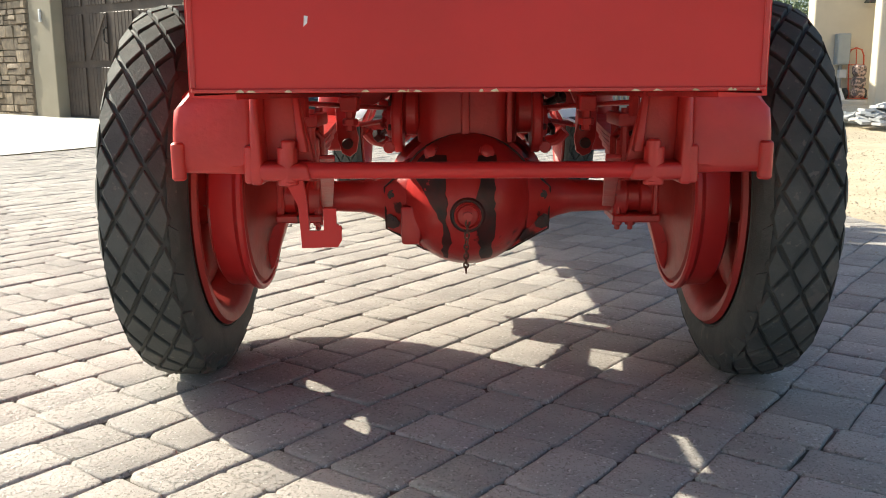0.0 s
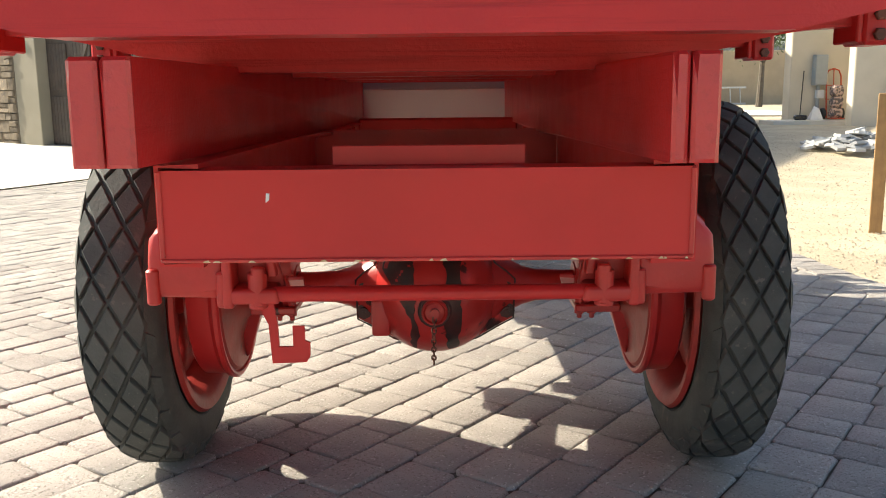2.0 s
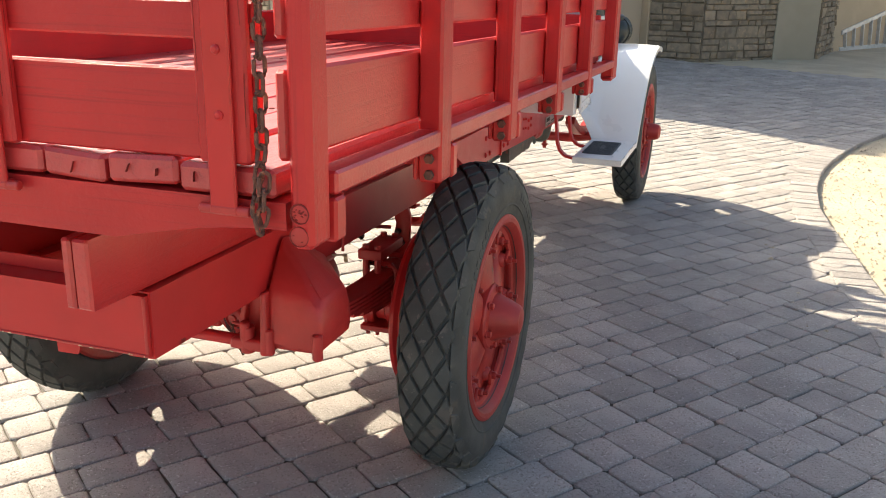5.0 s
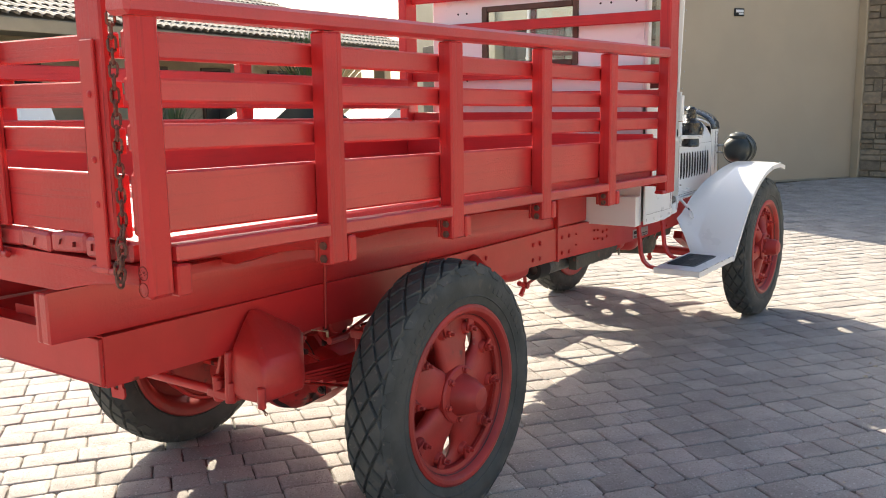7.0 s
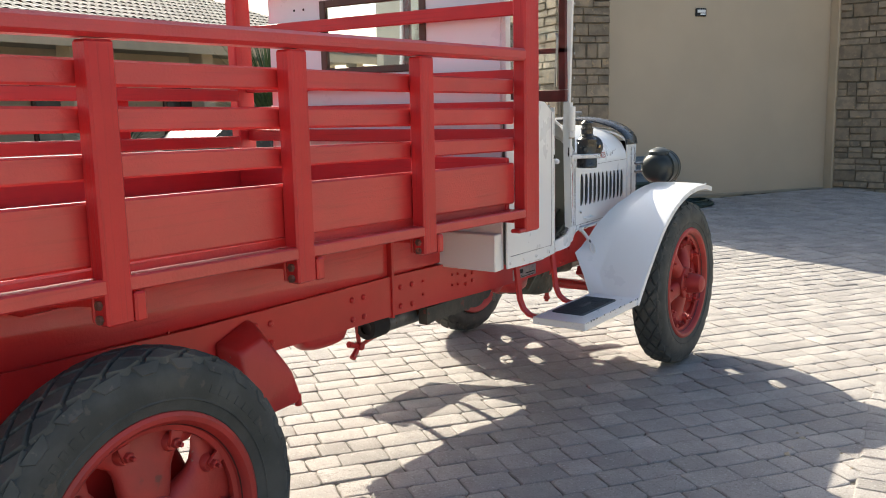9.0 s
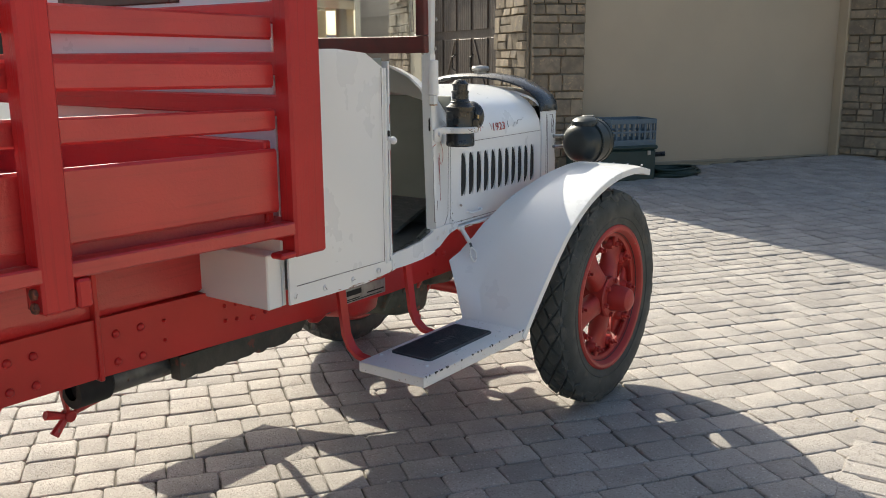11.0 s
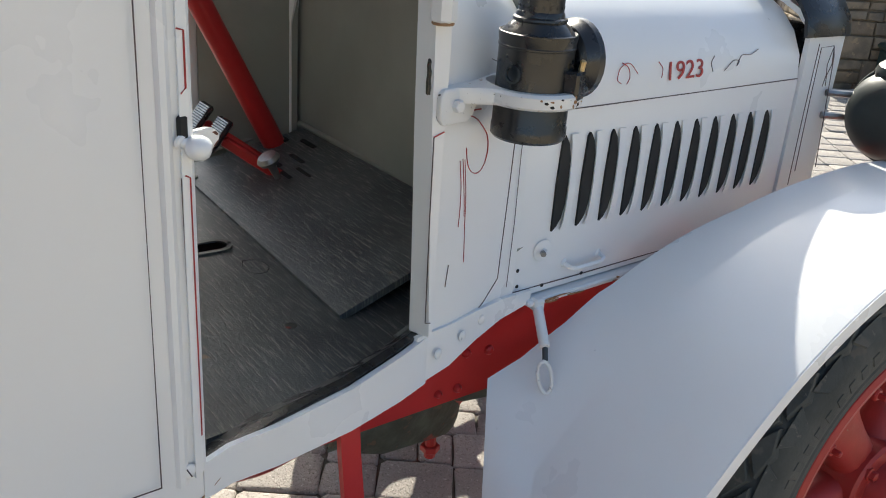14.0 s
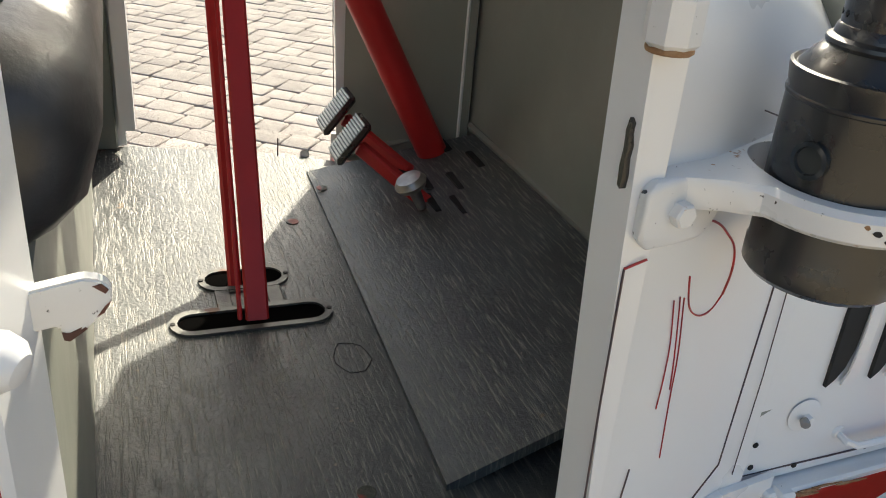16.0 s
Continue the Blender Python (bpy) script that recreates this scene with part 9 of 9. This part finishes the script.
def tree(name, at, h, crown, seed, label):
    rr = random.Random(seed)
    r_ = root(name, at, label, "tree")
    b_ = B()
    limbs = []
    tube(b_, [at, Vector(at) + Vector((0.05, 0, h * 0.35)), Vector(at) + Vector((0.1, 0.08, h * 0.6))], [0.14, 0.11, 0.07], 8)
    for k in range(7):
        a = rr.uniform(0, 6.283)
        s = Vector(at) + Vector((0.05, 0.02, h * rr.uniform(0.3, 0.55)))
        e = s + Vector((math.cos(a) * crown * 0.6, math.sin(a) * crown * 0.6, h * rr.uniform(0.2, 0.42)))
        tube(b_, [s, s.lerp(e, 0.5) + Vector((0, 0, 0.1)), e], [0.05, 0.035, 0.015], 6)
        limbs.append(e)
    part("trunk", b_, BARK, r_)
    verts, faces = [], []
    for k in range(2600):
        c = rr.choice(limbs) + Vector((rr.gauss(0, crown * 0.28), rr.gauss(0, crown * 0.28), rr.gauss(0, crown * 0.2)))
        d1 = Vector((rr.gauss(0, 1), rr.gauss(0, 1), rr.gauss(0, 1))).normalized()
        d2 = d1.orthogonal().normalized()
        s = rr.uniform(0.05, 0.10)
        base = len(verts)
        verts += [tuple(c - d1 * s), tuple(c + d2 * s * 0.5), tuple(c + d1 * s), tuple(c - d2 * s * 0.5)]
        faces.append((base, base + 1, base + 2, base + 3))
    me = bpy.data.meshes.new("crown")
    me.from_pydata(verts, [], faces)
    me.materials.append(LEAF)
    ob = new("crown", me)
    ob.parent = r_
    ob.matrix_parent_inverse = Matrix.Translation(-Vector(at))


tree("tree", (12.6, 36.0, 0), 4.2, 1.6, 3, "small green tree beyond the walls")
tree("tree", (15.5, 46.0, 0), 5.0, 2.2, 13, "green tree beyond the far wall")
tree("tree", (-9.5, 32.0, 0), 3.6, 1.6, 23, "small green tree behind the house")
# plain walls that close the yard behind the camera
wall_block("wall_south", -14, 16, -16.4, -16, 2.2, STUCCO, "plain tan garden wall")
wall_block("wall_side", 16, 16.4, -16, 17, 2.2, STUCCO, "plain tan garden wall")
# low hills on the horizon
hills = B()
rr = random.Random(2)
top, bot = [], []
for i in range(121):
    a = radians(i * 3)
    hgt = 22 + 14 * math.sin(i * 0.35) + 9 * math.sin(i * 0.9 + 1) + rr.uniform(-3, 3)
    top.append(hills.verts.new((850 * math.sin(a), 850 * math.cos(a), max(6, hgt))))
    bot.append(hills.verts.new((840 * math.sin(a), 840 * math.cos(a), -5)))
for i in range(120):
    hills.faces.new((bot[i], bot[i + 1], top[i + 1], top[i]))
thing("backdrop", hills, BLUE_HILL, "low hills along the horizon, haze in their colour", "hills", kind="structure")

# ---- the pavers nearest the truck, one by one ----
for it in stones_near[:300]:
    me = paver_mesh([it], True)
    me.materials.append(PAVER)
    cx, cy = uv_xy(it[0] + it[2] / 2, it[1] + it[3] / 2)
    ob = new("paver", me)
    ob.location = (cx, cy, lie(cx, cy))
    ob.parent = pavement
if len(stones_near) > 300:
    me = paver_mesh(stones_near[300:], False)
    me.materials.append(PAVER_REST)
    ob = new("paver_rest", me)
    ob.parent = pavement
    ob["kind"] = "stuff"
